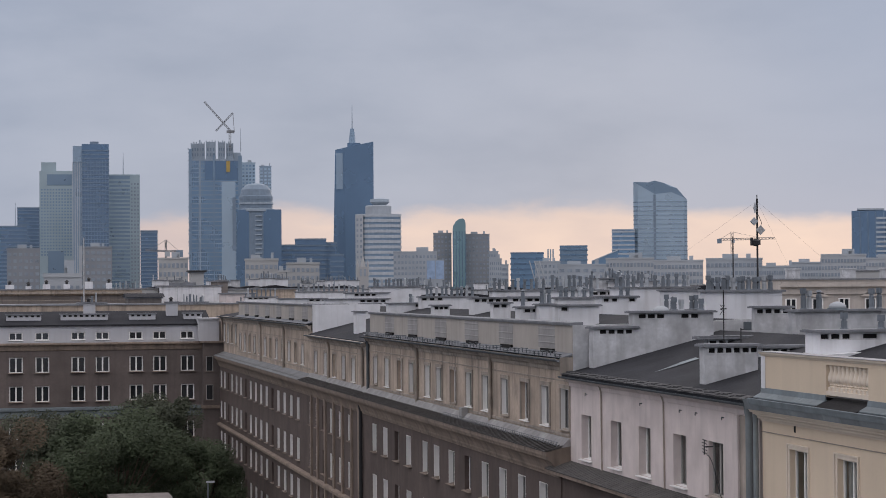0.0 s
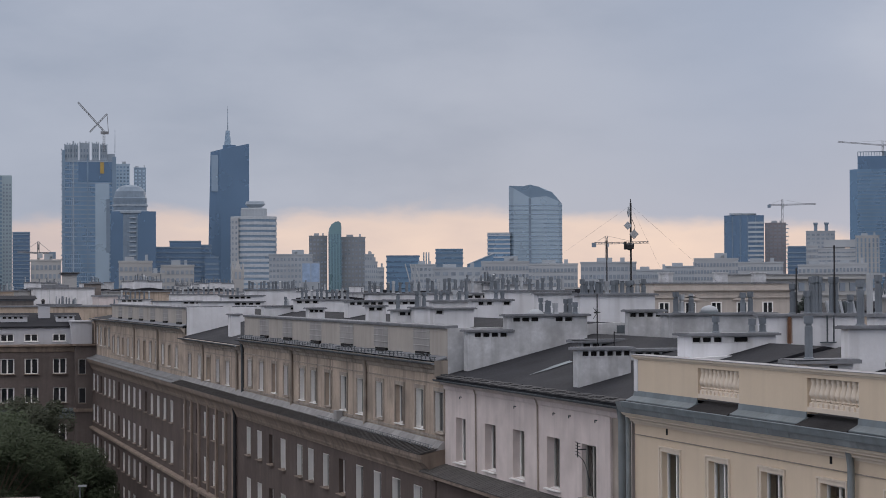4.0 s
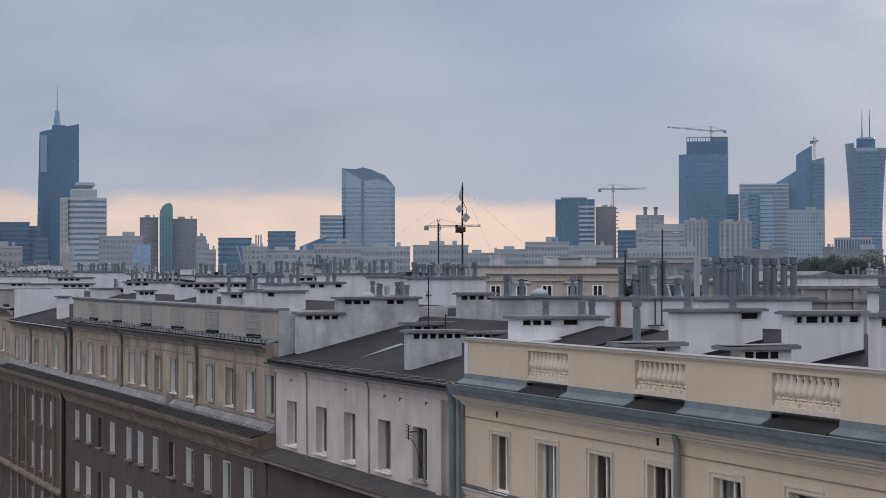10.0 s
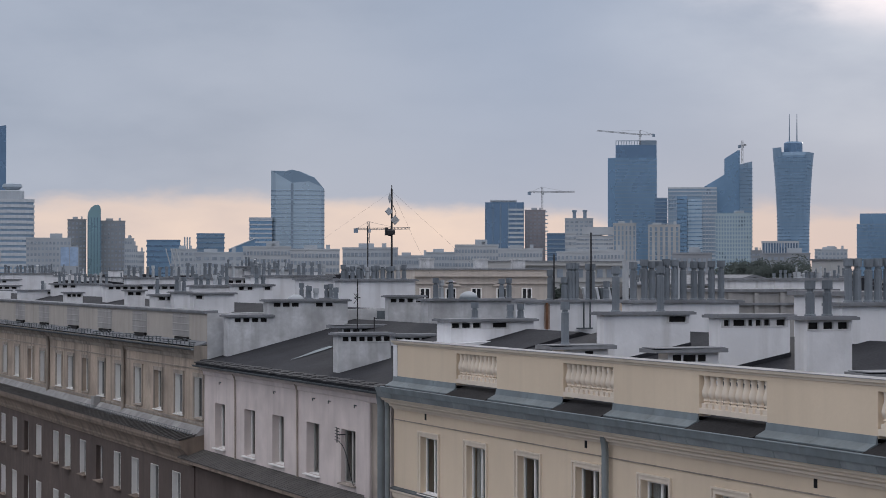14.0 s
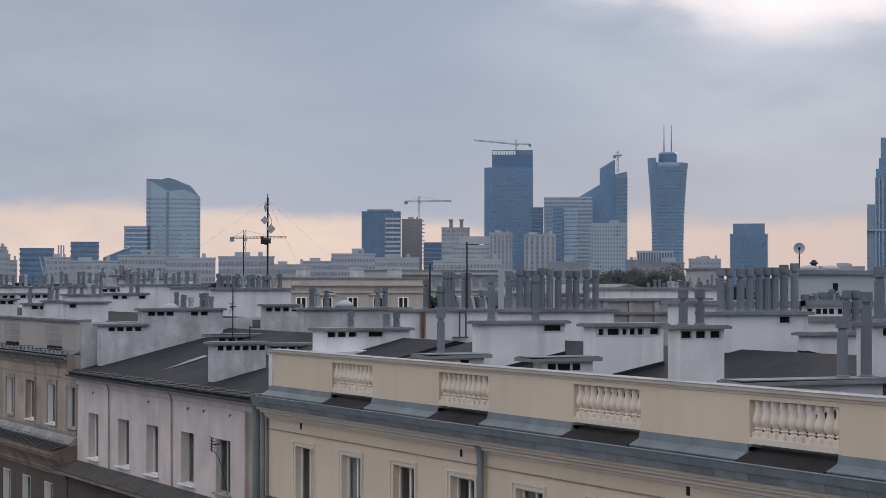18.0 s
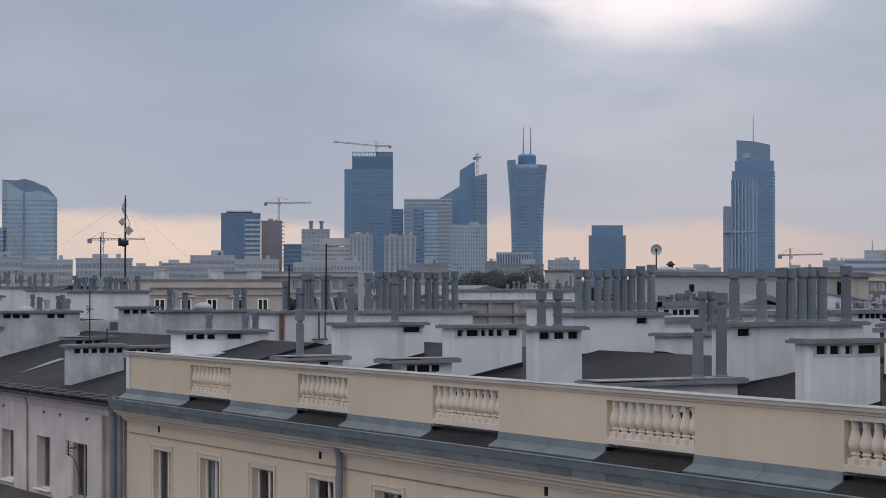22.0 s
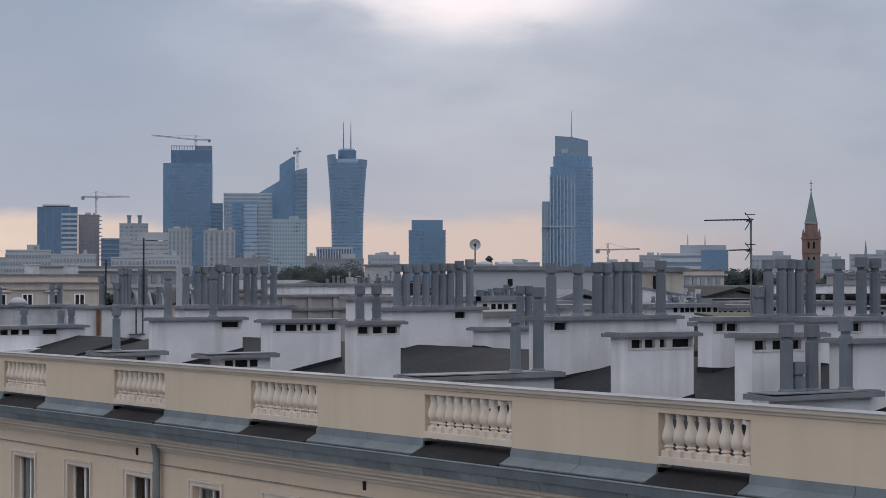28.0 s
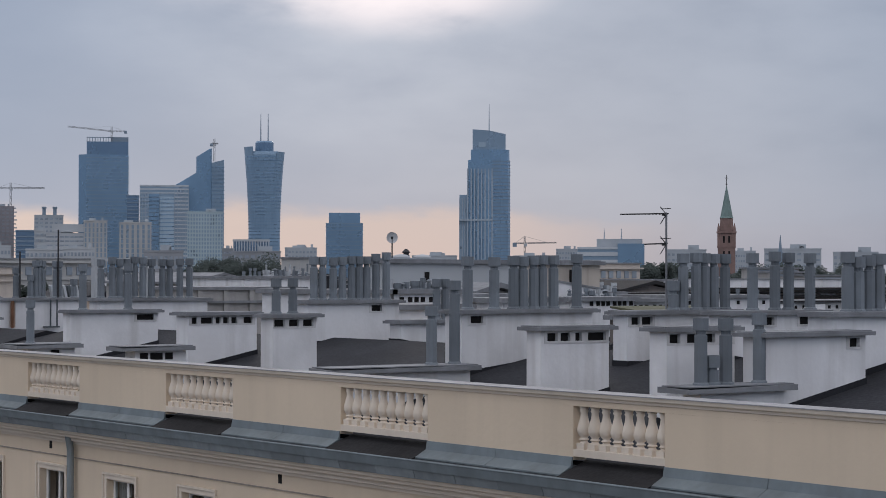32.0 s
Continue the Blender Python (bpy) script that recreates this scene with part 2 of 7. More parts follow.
LEAF_RUST = material("rusty_autumn_leaves", (0.098, 0.072, 0.046), 0.75, vary=0.45, grain=1.2, stain=0.3, bump=0.0)
# tower facades: distance haze is put into these colours, paler and low in contrast
GLASS_BLUE = material("blue_facade_glass", (0.205, 0.315, 0.432), 0.28, 0.65, vary=0.14, grain=0.05, stain=0.015, bump=0.0)
GLASS_DEEP = material("deep_blue_facade_glass", (0.158, 0.237, 0.335), 0.25, 0.6, vary=0.14, grain=0.05, stain=0.015, bump=0.0)
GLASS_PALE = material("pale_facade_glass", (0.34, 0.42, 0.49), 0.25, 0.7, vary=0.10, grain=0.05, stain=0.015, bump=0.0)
GLASS_GREY = material("grey_facade_glass", (0.24, 0.32, 0.40), 0.3, 0.5, vary=0.12, grain=0.05, stain=0.015, bump=0.0)
BAND_PALE = material("pale_spandrel", (0.44, 0.47, 0.50), 0.6, vary=0.08, grain=0.3, bump=0.0)
BAND_GREY = material("grey_spandrel", (0.32, 0.375, 0.43), 0.6, vary=0.08, grain=0.3, bump=0.0)
BAND_DARK = material("dark_spandrel", (0.185, 0.24, 0.30), 0.5, vary=0.1, grain=0.3, bump=0.0)
# city claddings, greyed towards blue with the haze painted in
PALE_STONE = material("pale_stone_cladding", (0.395, 0.415, 0.435), 0.8, vary=0.10, grain=0.5, stain=0.06, bump=0.0)
GREY_STONE = material("grey_stone_cladding", (0.355, 0.385, 0.415), 0.8, vary=0.12, grain=0.5, stain=0.06, bump=0.0)
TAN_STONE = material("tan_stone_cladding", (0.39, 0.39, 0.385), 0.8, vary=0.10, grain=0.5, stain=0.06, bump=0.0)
DUSK_BRICK = material("hazed_brown_cladding", (0.25, 0.262, 0.28), 0.85, vary=0.12, grain=0.5, stain=0.06, bump=0.0)
# pane colour lifted towards grey-blue to imitate distance haze
HAZED_WINDOW = material("hazed_window_glass", (0.275, 0.315, 0.36), 0.3, 0.2, vary=0.25, grain=0.12, bump=0.0)
# the palest glass, lightened most for haze
GLASS_HAZED = material("hazed_facade_glass", (0.40, 0.49, 0.56), 0.3, 0.5, vary=0.10, grain=0.05, stain=0.02, bump=0.0)
TEAL_GLASS = material("teal_facade_glass", (0.20, 0.31, 0.33), 0.3, 0.4, vary=0.14, grain=0.05, stain=0.015, bump=0.0)
GLASS_SOFT = material("soft_blue_facade", (0.205, 0.30, 0.405), 0.55, 0.0, vary=0.12, grain=0.05, stain=0.02, bump=0.0)
TEAL_STONE = material("pale_teal_cladding", (0.365, 0.448, 0.48), 0.7, vary=0.08, grain=0.4, stain=0.05, bump=0.0)
FASCIA = material("patchy_zinc_fascia", (0.30, 0.335, 0.35), 0.55, 0.3, vary=0.2, stain=1.6, streak=0.35, bump=0.06, per_object=0.7, dirt=(0.08, 0.085, 0.085))
PIPE = material("grey_downpipe_zinc", (0.235, 0.262, 0.27), 0.6, 0.2, vary=0.18, stain=1.2, streak=0.35, bump=0.05, dirt=(0.10, 0.105, 0.105))
CAP = material("weathered_cap_sheet", (0.30, 0.30, 0.31), 0.8, 0.1, vary=0.2, stain=1.5, streak=0.4, dirt=(0.13, 0.12, 0.11))
STEEL_PALE = material("bright_flue_steel", (0.46, 0.48, 0.50), 0.5, 0.3, vary=0.14, grain=5, stain=2.0, bump=0.04, per_object=0.5)
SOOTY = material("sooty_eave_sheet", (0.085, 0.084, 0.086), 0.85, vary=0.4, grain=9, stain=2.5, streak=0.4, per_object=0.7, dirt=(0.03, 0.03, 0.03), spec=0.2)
ATTIC = material("pale_grey_attic_render", (0.50, 0.50, 0.52), 0.9, vary=0.08, stain=0.4, streak=0.3, dirt=(0.33, 0.32, 0.32))
LOUVRE = material("grey_louvre_sheet", (0.325, 0.315, 0.305), 0.8, vary=0.15, stain=1.2, streak=0.35, dirt=(0.2, 0.19, 0.18))
PARAPET = material("grey_beige_parapet_render", (0.405, 0.372, 0.335), 0.9, vary=0.12, grain=5, stain=0.4, streak=0.3, dirt=(0.20, 0.18, 0.165))
# worn brown walls and roofs; also the painted eave shadow on the long block
WORN_SHADE_BROWN = material("worn_brown_and_eave_shade", (0.21, 0.185, 0.17), 0.9, vary=0.2, grain=2, stain=0.3, streak=0.5, dirt=(0.10, 0.09, 0.085))
CLASSIC = material("pale_sand_render", (0.50, 0.45, 0.405), 0.9, vary=0.1, stain=0.5, streak=0.3, dirt=(0.28, 0.25, 0.23))
MOSS = material("mossy_roof_felt", (0.092, 0.094, 0.058), 0.95, vary=0.35, grain=3, stain=0.8)
CRANE_STEEL = material("weathered_crane_steel", (0.20, 0.205, 0.215), 0.7, vary=0.2)
POSTER_BLUE = material("blue_poster_print", (0.30, 0.40, 0.55), 0.6, vary=0.2, grain=0.12, bump=0.0)


# ---- building blocks ----
class Mesh:
    """Collects corners and faces, and becomes one mesh."""

    def __init__(self):
        self.v, self.f = [], []

    def quad(self, *pts):
        n = len(self.v)
        self.v += [tuple(p) for p in pts]
        self.f.append(tuple(range(n, n + len(pts))))
        return self

    def box(self, x0, x1, y0, y1, z0, z1):
        n = len(self.v)
        self.v += [(x, y, z) for z in (z0, z1) for x, y in ((x0, y0), (x1, y0), (x1, y1), (x0, y1))]
        self.f += [tuple(n + i for i in q) for q in ((3, 2, 1, 0), (4, 5, 6, 7), (0, 1, 5, 4), (1, 2, 6, 5), (2, 3, 7, 6), (3, 0, 4, 7))]
        return self

    def prism(self, pts, z0, z1):
        """An upright prism on a plan outline (counter-clockwise); z1 may be a list of heights."""
        n, k = len(self.v), len(pts)
        tops = z1 if isinstance(z1, (list, tuple)) else [z1] * k
        self.v += [(x, y, z0) for x, y in pts] + [(x, y, z) for (x, y), z in zip(pts, tops)]
        self.f += [tuple(range(n + k - 1, n - 1, -1)), tuple(range(n + k, n + 2 * k))]
        self.f += [(n + i, n + (i + 1) % k, n + k + (i + 1) % k, n + k + i) for i in range(k)]
        return self

    def turned(self, rings, seg=14, x=0.0, y=0.0, sx=1.0, sy=1.0, a0=0.0):
        """A body of revolution: (radius, height) from the foot to the head."""
        n = len(self.v)
        for r, z in rings:
            self.v += [(x + sx * r * math.cos(a0 + 2 * math.pi * i / seg), y + sy * r * math.sin(a0 + 2 * math.pi * i / seg), z) for i in range(seg)]
        for j in range(len(rings) - 1):
            for i in range(seg):
                a, b = n + j * seg + i, n + j * seg + (i + 1) % seg
                self.f.append((a, b, b + seg, a + seg))
        self.f += [tuple(n + i for i in range(seg - 1, -1, -1)), tuple(n + (len(rings) - 1) * seg + i for i in range(seg))]
        return self

    def rod(self, a, b, r, seg=6, r2=None):
        a, b = Vector(a), Vector(b)
        d = (b - a).normalized()
        s = d.orthogonal().normalized()
        u = d.cross(s)
        n = len(self.v)
        for p, q in ((a, r), (b, r if r2 is None else r2)):
            self.v += [tuple(p + q * (math.cos(2 * math.pi * i / seg) * s + math.sin(2 * math.pi * i / seg) * u)) for i in range(seg)]
        self.f += [(n + i, n + (i + 1) % seg, n + seg + (i + 1) % seg, n + seg + i) for i in range(seg)]
        self.f += [tuple(n + i for i in range(seg - 1, -1, -1)), tuple(n + seg + i for i in range(seg))]
        return self

    def profile_y(self, pts, y0, y1):
        """An (x, z) outline drawn out along y."""
        n, k = len(self.v), len(pts)
        self.v += [(x, y0, z) for x, z in pts] + [(x, y1, z) for x, z in pts]
        self.f += [(n + i, n + (i + 1) % k, n + k + (i + 1) % k, n + k + i) for i in range(k)]
        self.f += [tuple(range(n + k - 1, n - 1, -1)), tuple(range(n + k, n + 2 * k))]
        return self

    def profile_x(self, pts, x0, x1):
        n, k = len(self.v), len(pts)
        self.v += [(x0, y, z) for y, z in pts] + [(x1, y, z) for y, z in pts]
        self.f += [(n + i, n + (i + 1) % k, n + k + (i + 1) % k, n + k + i) for i in range(k)]
        self.f += [tuple(range(n + k - 1, n - 1, -1)), tuple(range(n + k, n + 2 * k))]
        return self

    def make(self, name, mat, smooth=False):
        me = bpy.data.meshes.new(name)
        me.from_pydata(self.v, [], self.f)
        me.materials.append(mat)
        if smooth:
            me.polygons.foreach_set("use_smooth", [True] * len(me.polygons))
        bm = bmesh.new()
        bm.from_mesh(me)
        bmesh.ops.recalc_face_normals(bm, faces=bm.faces)
        bm.to_mesh(me)
        bm.free()
        return me


def thing(name, loc, label, category, group="", kind="", rz=0.0):
    ob = new(name)
    ob.matrix_basis = pose(*loc, 0, 0, rz)
    return tagged(ob, label, category, group, kind)


def part(name, mesh, mat, parent, label="", loc=(0, 0, 0), rz=0.0, smooth=False):
    """One mesh object under a thing or a part. mesh: a Mesh, or mesh data to share."""
    data = mesh if isinstance(mesh, bpy.types.Mesh) else mesh.make(name, mat, smooth)
    ob = new(name, data)
    ob.parent = parent
    ob.matrix_basis = pose(*loc, 0, 0, rz)
    return tagged(ob, label) if label else ob


STORE = {}


def kept(key, build):
    if key not in STORE:
        STORE[key] = build()
    return STORE[key]


def pierced(mesh, spot, a0, a1, z0, z1, holes, thick, deep):
    """A wall from a0 to a1 with openings (a, a, z, z). spot(a, inward, z) gives the place; deep: how deep the reveals go."""
    sa = sorted({a0, a1, *(h[i] for h in holes for i in (0, 1))})
    sz = sorted({z0, z1, *(h[i] for h in holes for i in (2, 3))})
    for p, q in zip(sa, sa[1:]):
        for s, u in zip(sz, sz[1:]):
            m, n = (p + q) / 2, (s + u) / 2
            if not any(h[0] < m < h[1] and h[2] < n < h[3] for h in holes):
                for d in (0, thick):
                    mesh.quad(spot(p, d, s), spot(q, d, s), spot(q, d, u), spot(p, d, u))
    for h in holes:
        for (p, s), (q, u) in (((h[0], h[2]), (h[1], h[2])), ((h[1], h[2]), (h[1], h[3])), ((h[1], h[3]), (h[0], h[3])), ((h[0], h[3]), (h[0], h[2]))):
            mesh.quad(spot(p, 0, s), spot(q, 0, u), spot(q, thick, u), spot(p, thick, s))
    for (p, s), (q, u) in (((a0, z0), (a1, z0)), ((a1, z0), (a1, z1)), ((a1, z1), (a0, z1)), ((a0, z1), (a0, z0))):
        mesh.quad(spot(p, 0, s), spot(q, 0, u), spot(q, thick, u), spot(p, thick, s))
    return mesh


def frame_mesh(w, h, inset, mullions, mat, bar=0.065, rail=None):
    """The frame with its posts, one connected piece."""
    cuts = [0.0] + [w * f for f in mullions] + [w]
    levels = [0.0] + ([h * rail] if rail else []) + [h]
    holes = [(p + (bar if p == 0 else bar * 0.6), q - (bar if q == w else bar * 0.6), s0 + bar * 0.8, s1 - bar * 0.8) for p, q in zip(cuts, cuts[1:]) for s0, s1 in zip(levels, levels[1:])]
    return welded(pierced(Mesh(), lambda a, d, z: (a, inset + d, z), 0, w, 0, h, holes, 0.07, 0.07).make("window", mat))


def welded(me):
    bm = bmesh.new()
    bm.from_mesh(me)
    bmesh.ops.remove_doubles(bm, verts=bm.verts, dist=0.0005)
    bmesh.ops.recalc_face_normals(bm, faces=bm.faces)
    bm.to_mesh(me)
    bm.free()
    return me


def lining_mesh(w, h, inset, mat):
    """White boards that line the reveal on both sides and above."""
    t = 0.03
    return Mesh().profile_y([(0, 0), (t, 0), (t, h - t), (w - t, h - t), (w - t, 0), (w, 0), (w, h), (0, h)], -0.004, inset).make("lining", mat)


def window(parent, loc, rz, w, h, inset=0.16, mullions=(0.5,), mat=None, pane=None, sill=None, curtain=False, rail=None, sill_out=0.10, lined=False, bar=0.065):
    """A window in its opening: frame, pane, sill, perhaps a curtain. Its own x runs along the wall, -y is outside."""
    mat, pane = mat or UPVC, pane or DARK_PANE
    key = (round(w, 2), round(h, 2), inset, mullions, mat.name, rail, bar)
    ob = part("window", kept(("frame", key), lambda: frame_mesh(w, h, inset, mullions, mat, bar, rail)), mat, parent, "", loc, rz)
    p = part("pane", kept(("pane", key, pane.name), lambda: Mesh().quad((0.05, inset + 0.035, 0.05), (w - 0.05, inset + 0.035, 0.05), (w - 0.05, inset + 0.035, h - 0.05), (0.05, inset + 0.035, h - 0.05)).make("pane", pane)), pane, ob)
    p.visible_shadow = pane is not PANE
    if lined:
        part("lining", kept(("lining", key), lambda: lining_mesh(w, h, inset, UPVC)), UPVC, ob, "white reveal lining")
    if sill:
        part("sill", kept(("sill", key, sill.name, sill_out), lambda: Mesh().profile_x([(-sill_out, -0.05), (inset, -0.05), (inset, 0.02), (-sill_out, -0.02)], -0.08, w + 0.08).make("sill", sill)), sill, ob)
    if curtain:
        def cloth():
            m = Mesh()
            k = 24
            span = w * (0.45 if curtain == 1 else 0.94)
            for i in range(k):
                x0, x1 = 0.04 + span * i / k, 0.04 + span * (i + 1) / k
                d0, d1 = (inset + 0.13 + 0.02 * math.sin(i * 1.7), inset + 0.13 + 0.02 * math.sin((i + 1) * 1.7))
                m.quad((x0, d0, 0.04), (x1, d1, 0.04), (x1, d1, h - 0.04), (x0, d0, h - 0.04))
            return m.make("curtain", CURTAIN)
        part("curtain", kept(("curtain", key, curtain), cloth), CURTAIN, ob, "off-white curtain")
    return ob


# ---- the street and the terrace along it (the street runs along y, the facades stand at x = 22) ----
FRONT, RIDGE, BACK = 22.0, 29.4, 36.8
ground = tagged(new("ground", Mesh().quad((-4500, -600, 0), (4500, -600, 0), (4500, 4900, 0), (-4500, 4900, 0)).make("ground", PALE_GROUND)), "pale grey street and city ground that bounces light", "ground", kind="structure")
pavement = tagged(new("pavement", Mesh().box(17.5, 21.55, 0, 206, 0.004, 0.14).make("pavement", SLAB)), "grey concrete pavement along the terrace", "pavement", kind="structure")

# added out of view, so that the terrace windows reflect something dark
opposite = tagged(new("wall_opposite", Mesh().box(-36, -26, 10, 205, 0, 20.5).make("wall_opposite", BROWN)), "unseen dark wall added across the street for the windows to reflect", "wall", kind="structure")


def flue_mesh(h, wide=1.0, mat=None, kind=0):
    """A flue pipe with its collar, a seam and a wider cowl on top; kind 1: a conical cowl."""
    r, mat = 0.098 * wide, mat or STEEL
    head = [(r, h - 0.285), (r * 0.76, h - 0.265), (r * 0.76, h - 0.205), (r * 1.21, h - 0.2), (r * 1.21, h), (r * 1.08, h), (r * 1.08, h - 0.1)]
    if kind:
        head = [(r, h - 0.2), (r * 0.7, h - 0.14), (r * 0.7, h - 0.1), (r * 1.5, h - 0.09), (r * 0.2, h)]
    return kept(("flue", round(h, 2), wide, mat.name, kind), lambda: Mesh().turned([(r + 0.035, 0), (r + 0.03, 0.03), (r + 0.002, 0.05), (r + 0.002, h * 0.5), (r, h * 0.5)] + head, 8, a0=math.pi / 8).make("flue_pipe", mat))


def chimney(x, y, lx, ly, top, slots, pipes, ph, house, mat=None, slab=0):
    """A plastered stack through the roof: body, slab on top, slots under the slab, flue pipes on it."""
    mat = mat or WHITE
    ly = min(max(ly, 0.42), 1.25)
    gap = min([0.045] + [0.2 * (b[0] - a[1]) for a, b in zip(slots, slots[1:])])
    slots = [(a - gap, b + gap) for a, b in slots]
    pipes = [p if isinstance(p, tuple) else (p, ph - 0.03 * ((i * 7) % 4)) for i, p in enumerate(pipes)]
    lo = min([0.0] + [p[0] - 0.2 for p in pipes])
    hi = max([lx] + [p[0] + 0.2 for p in pipes])
    thick, over = (0.10, 0.17) if slab else (0.07, 0.13)
    foot = EYE - 4.0
    b = house.matrix_basis.translation
    m, zb = Mesh(), top - thick
    if slots and not slab:
        m.box(lo, hi, 0, ly, foot, zb - 0.20).box(lo, hi, 0.22, ly, zb - 0.20, zb)
        edge = [lo] + [v for s in slots for v in s] + [hi]
        for a, c in zip(edge[::2], edge[1::2]):
            if c - a > 0.01:
                m.box(a, c, 0, 0.22, zb - 0.20, zb)
    elif slots:
        m.box(lo, hi, 0, ly, foot, zb)
    else:
        m.box(lo, hi, 0, ly, foot, zb)
    body = part("chimney", m, mat, house, "white limewashed chimney stack with a concrete slab" if mat is WHITE else "weathered grey chimney stack", (x - b.x, y - b.y, 0))
    o2 = over + 0.25 * slab
    k = Mesh().prism([(lo - o2, -over), (hi + over, -over), (hi + over, ly + over), (lo - o2, ly + over)], zb + 0.002, [top - 0.03 * slab, top, top + 0.01, top])
    k.prism([(lo - o2 + 0.05, -over + 0.05), (hi + over - 0.05, -over + 0.05), (hi + over - 0.05, ly + over - 0.05), (lo - o2 + 0.05, ly + over - 0.05)], top + 0.002, top + 0.022)
    part("slab", k, SLAB, body, "grey concrete slab")
    if y < 58 and not slab and x < 31:
        rise_at = lambda v: EYE - 3.03 + (1.45 / 7.1) * min(v - 22.3, 14.5 - (v - 22.3)) + 0.09
        part("felt_skirt", Mesh().prism([(lo - 0.02, -0.02), (hi + 0.02, -0.02), (hi + 0.02, ly + 0.02), (lo - 0.02, ly + 0.02)], foot + 0.3, [rise_at(x + lo), rise_at(x + hi), rise_at(x + hi), rise_at(x + lo)]), FELT, body, "dark felt upstand at the foot")
    groups = []
    for s in slots if not slab else ():
        if groups and s[0] - groups[-1][-1][1] < 0.5:
            groups[-1].append(s)
        else:
            groups.append([s])
    for g in groups:
        strip_m = pierced(Mesh(), lambda a, d, z: (a, d - 0.014, z), max(lo, g[0][0] - 0.07), min(hi, g[-1][1] + 0.07), zb - 0.24, zb - 0.002, [(a, c, zb - 0.2, zb - 0.045) for a, c in g], 0.0135, 0.0135)
        part("vent_frame", strip_m, PATCH if mat is WHITE else GREY_WALL, body, "grey cement patch round the vent slots")
    # a black plate in each slot paints the shade of its depth
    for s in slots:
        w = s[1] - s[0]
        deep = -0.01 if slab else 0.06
        part("vent_slot", kept(("slot", round(w, 2)), lambda: Mesh().box(0, w, 0, 0.02, -0.21, -0.05).make("vent_slot", UNLIT_DARK)), UNLIT_DARK, body, "", (s[0], deep, zb))
    for i, (p, tall) in enumerate(pipes):
        pale = y > 70 and (i * 5 + int(y * 3)) % 6 == 0
        part("flue_pipe", flue_mesh(max(0.35, tall + 0.02), (1.17 if y < 40 else 1.04) if y < 70 else 1.0, STEEL_PALE if pale else STEEL, int(y > 70 and (i * 7 + int(y)) % 5 == 1)), STEEL, body, "bright steel flue pipe" if pale else "", (p, ly * (0.5 if y < 70 else 0.35 + 0.3 * ((i * 5) % 3) / 2), top + 0.02))
    return body


def gutter(house, y0, y1, z, x, mat, label=""):
    """A half-round gutter under the eave."""
    b = house.matrix_basis.translation
    pts = [(x + 0.09 * math.cos(a) , z + 0.09 * math.sin(a)) for a in (math.pi * (1 + i / 8) for i in range(9))]
    pts += [(x + 0.075 * math.cos(a), z + 0.075 * math.sin(a)) for a in (math.pi * (2 - i / 8) for i in range(9))]
    return part("gutter", Mesh().profile_y([(px - b.x, pz) for px, pz in pts], y0 - b.y, y1 - b.y), mat, house, label)


def downpipe(house, y, z0, z1, x, mat, r=0.07):
    b = house.matrix_basis.translation
    m = Mesh().rod((x - b.x, y - b.y, z0), (x - b.x, y - b.y, z1 - 0.45), r, 12)
    m.rod((x - b.x, y - b.y, z1 - 0.45), (x - 0.07 - b.x, y - b.y, z1), r, 12)
    for i in range(int((z1 - z0) / 2.2)):
        m.turned([(r + 0.018, z0 + 0.7 + 2.2 * i), (r + 0.018, z0 + 0.76 + 2.2 * i)], 12, x - b.x, y - b.y)
    return part("downpipe", m, mat, house, "", smooth=False)


def surround(a, c, z0, z1, gap, wide, out):
    """A raised frame round an opening, open at the foot, with a stepped edge."""
    g, w = gap, gap + wide
    m = Mesh().profile_x([(a - w, z0), (a - g, z0), (a - g, z1 + g), (c + g, z1 + g), (c + g, z0), (c + w, z0), (c + w, z1 + w), (a - w, z1 + w)], -out, 0)
    return m


def holes_of(cols, w, rows):
    return [(y - w, y, z - h, z) for y in cols for z, h in rows]


# -- the cream building with the balustraded parapet --
CY0, CY1 = 6.0, 58.3
cream = thing("apartment_building", (FRONT, CY0, 0), "cream rendered apartment building with a balustraded parapet", "building")
at_c = lambda x, y, z: (x - FRONT, y - CY0, z)
CREAM_COLS = [56.12 - 3.43 * i for i in range(14)]
CREAM_ROWS = [(EYE - 4.62, 1.62), (EYE - 8.0, 1.7), (EYE - 11.4, 1.7), (EYE - 14.8, 1.7), (EYE - 18.2, 1.7)]
wall = pierced(Mesh(), lambda a, d, z: (d, a - CY0, z), CY0, CY1, 0, EYE - 3.45, holes_of(CREAM_COLS, 1.30, CREAM_ROWS), 0.4, 0.4)
part("wall", wall, CREAM, cream)
part("rear_wall", Mesh().box(BACK - FRONT - 0.4, BACK - FRONT, 0, CY1 - CY0, 0, EYE - 3.1).box(0.4, BACK - FRONT - 0.4, 0, 0.3, 0, EYE - 3.2).box(0.4, BACK - FRONT - 0.4, CY1 - CY0 - 0.3, CY1 - CY0, 0, EYE - 3.2).box(0.4, BACK - FRONT - 0.4, 0.3, CY1 - CY0 - 0.3, EYE - 6.9, EYE - 6.7).box(4.2, 4.4, 0.3, CY1 - CY0 - 0.3, EYE - 6.7, EYE - 3.3), CREAM, cream)
part("roof", Mesh().profile_y([(x - FRONT, z) for x, z in ((FRONT + 0.3, EYE - 3.17), (RIDGE, EYE - 1.72), (BACK, EYE - 3.17), (BACK, EYE - 3.05), (RIDGE, EYE - 1.60), (FRONT + 0.3, EYE - 3.05))], 0, CY1 - CY0), FELT, cream, "dark bitumen felt roof")
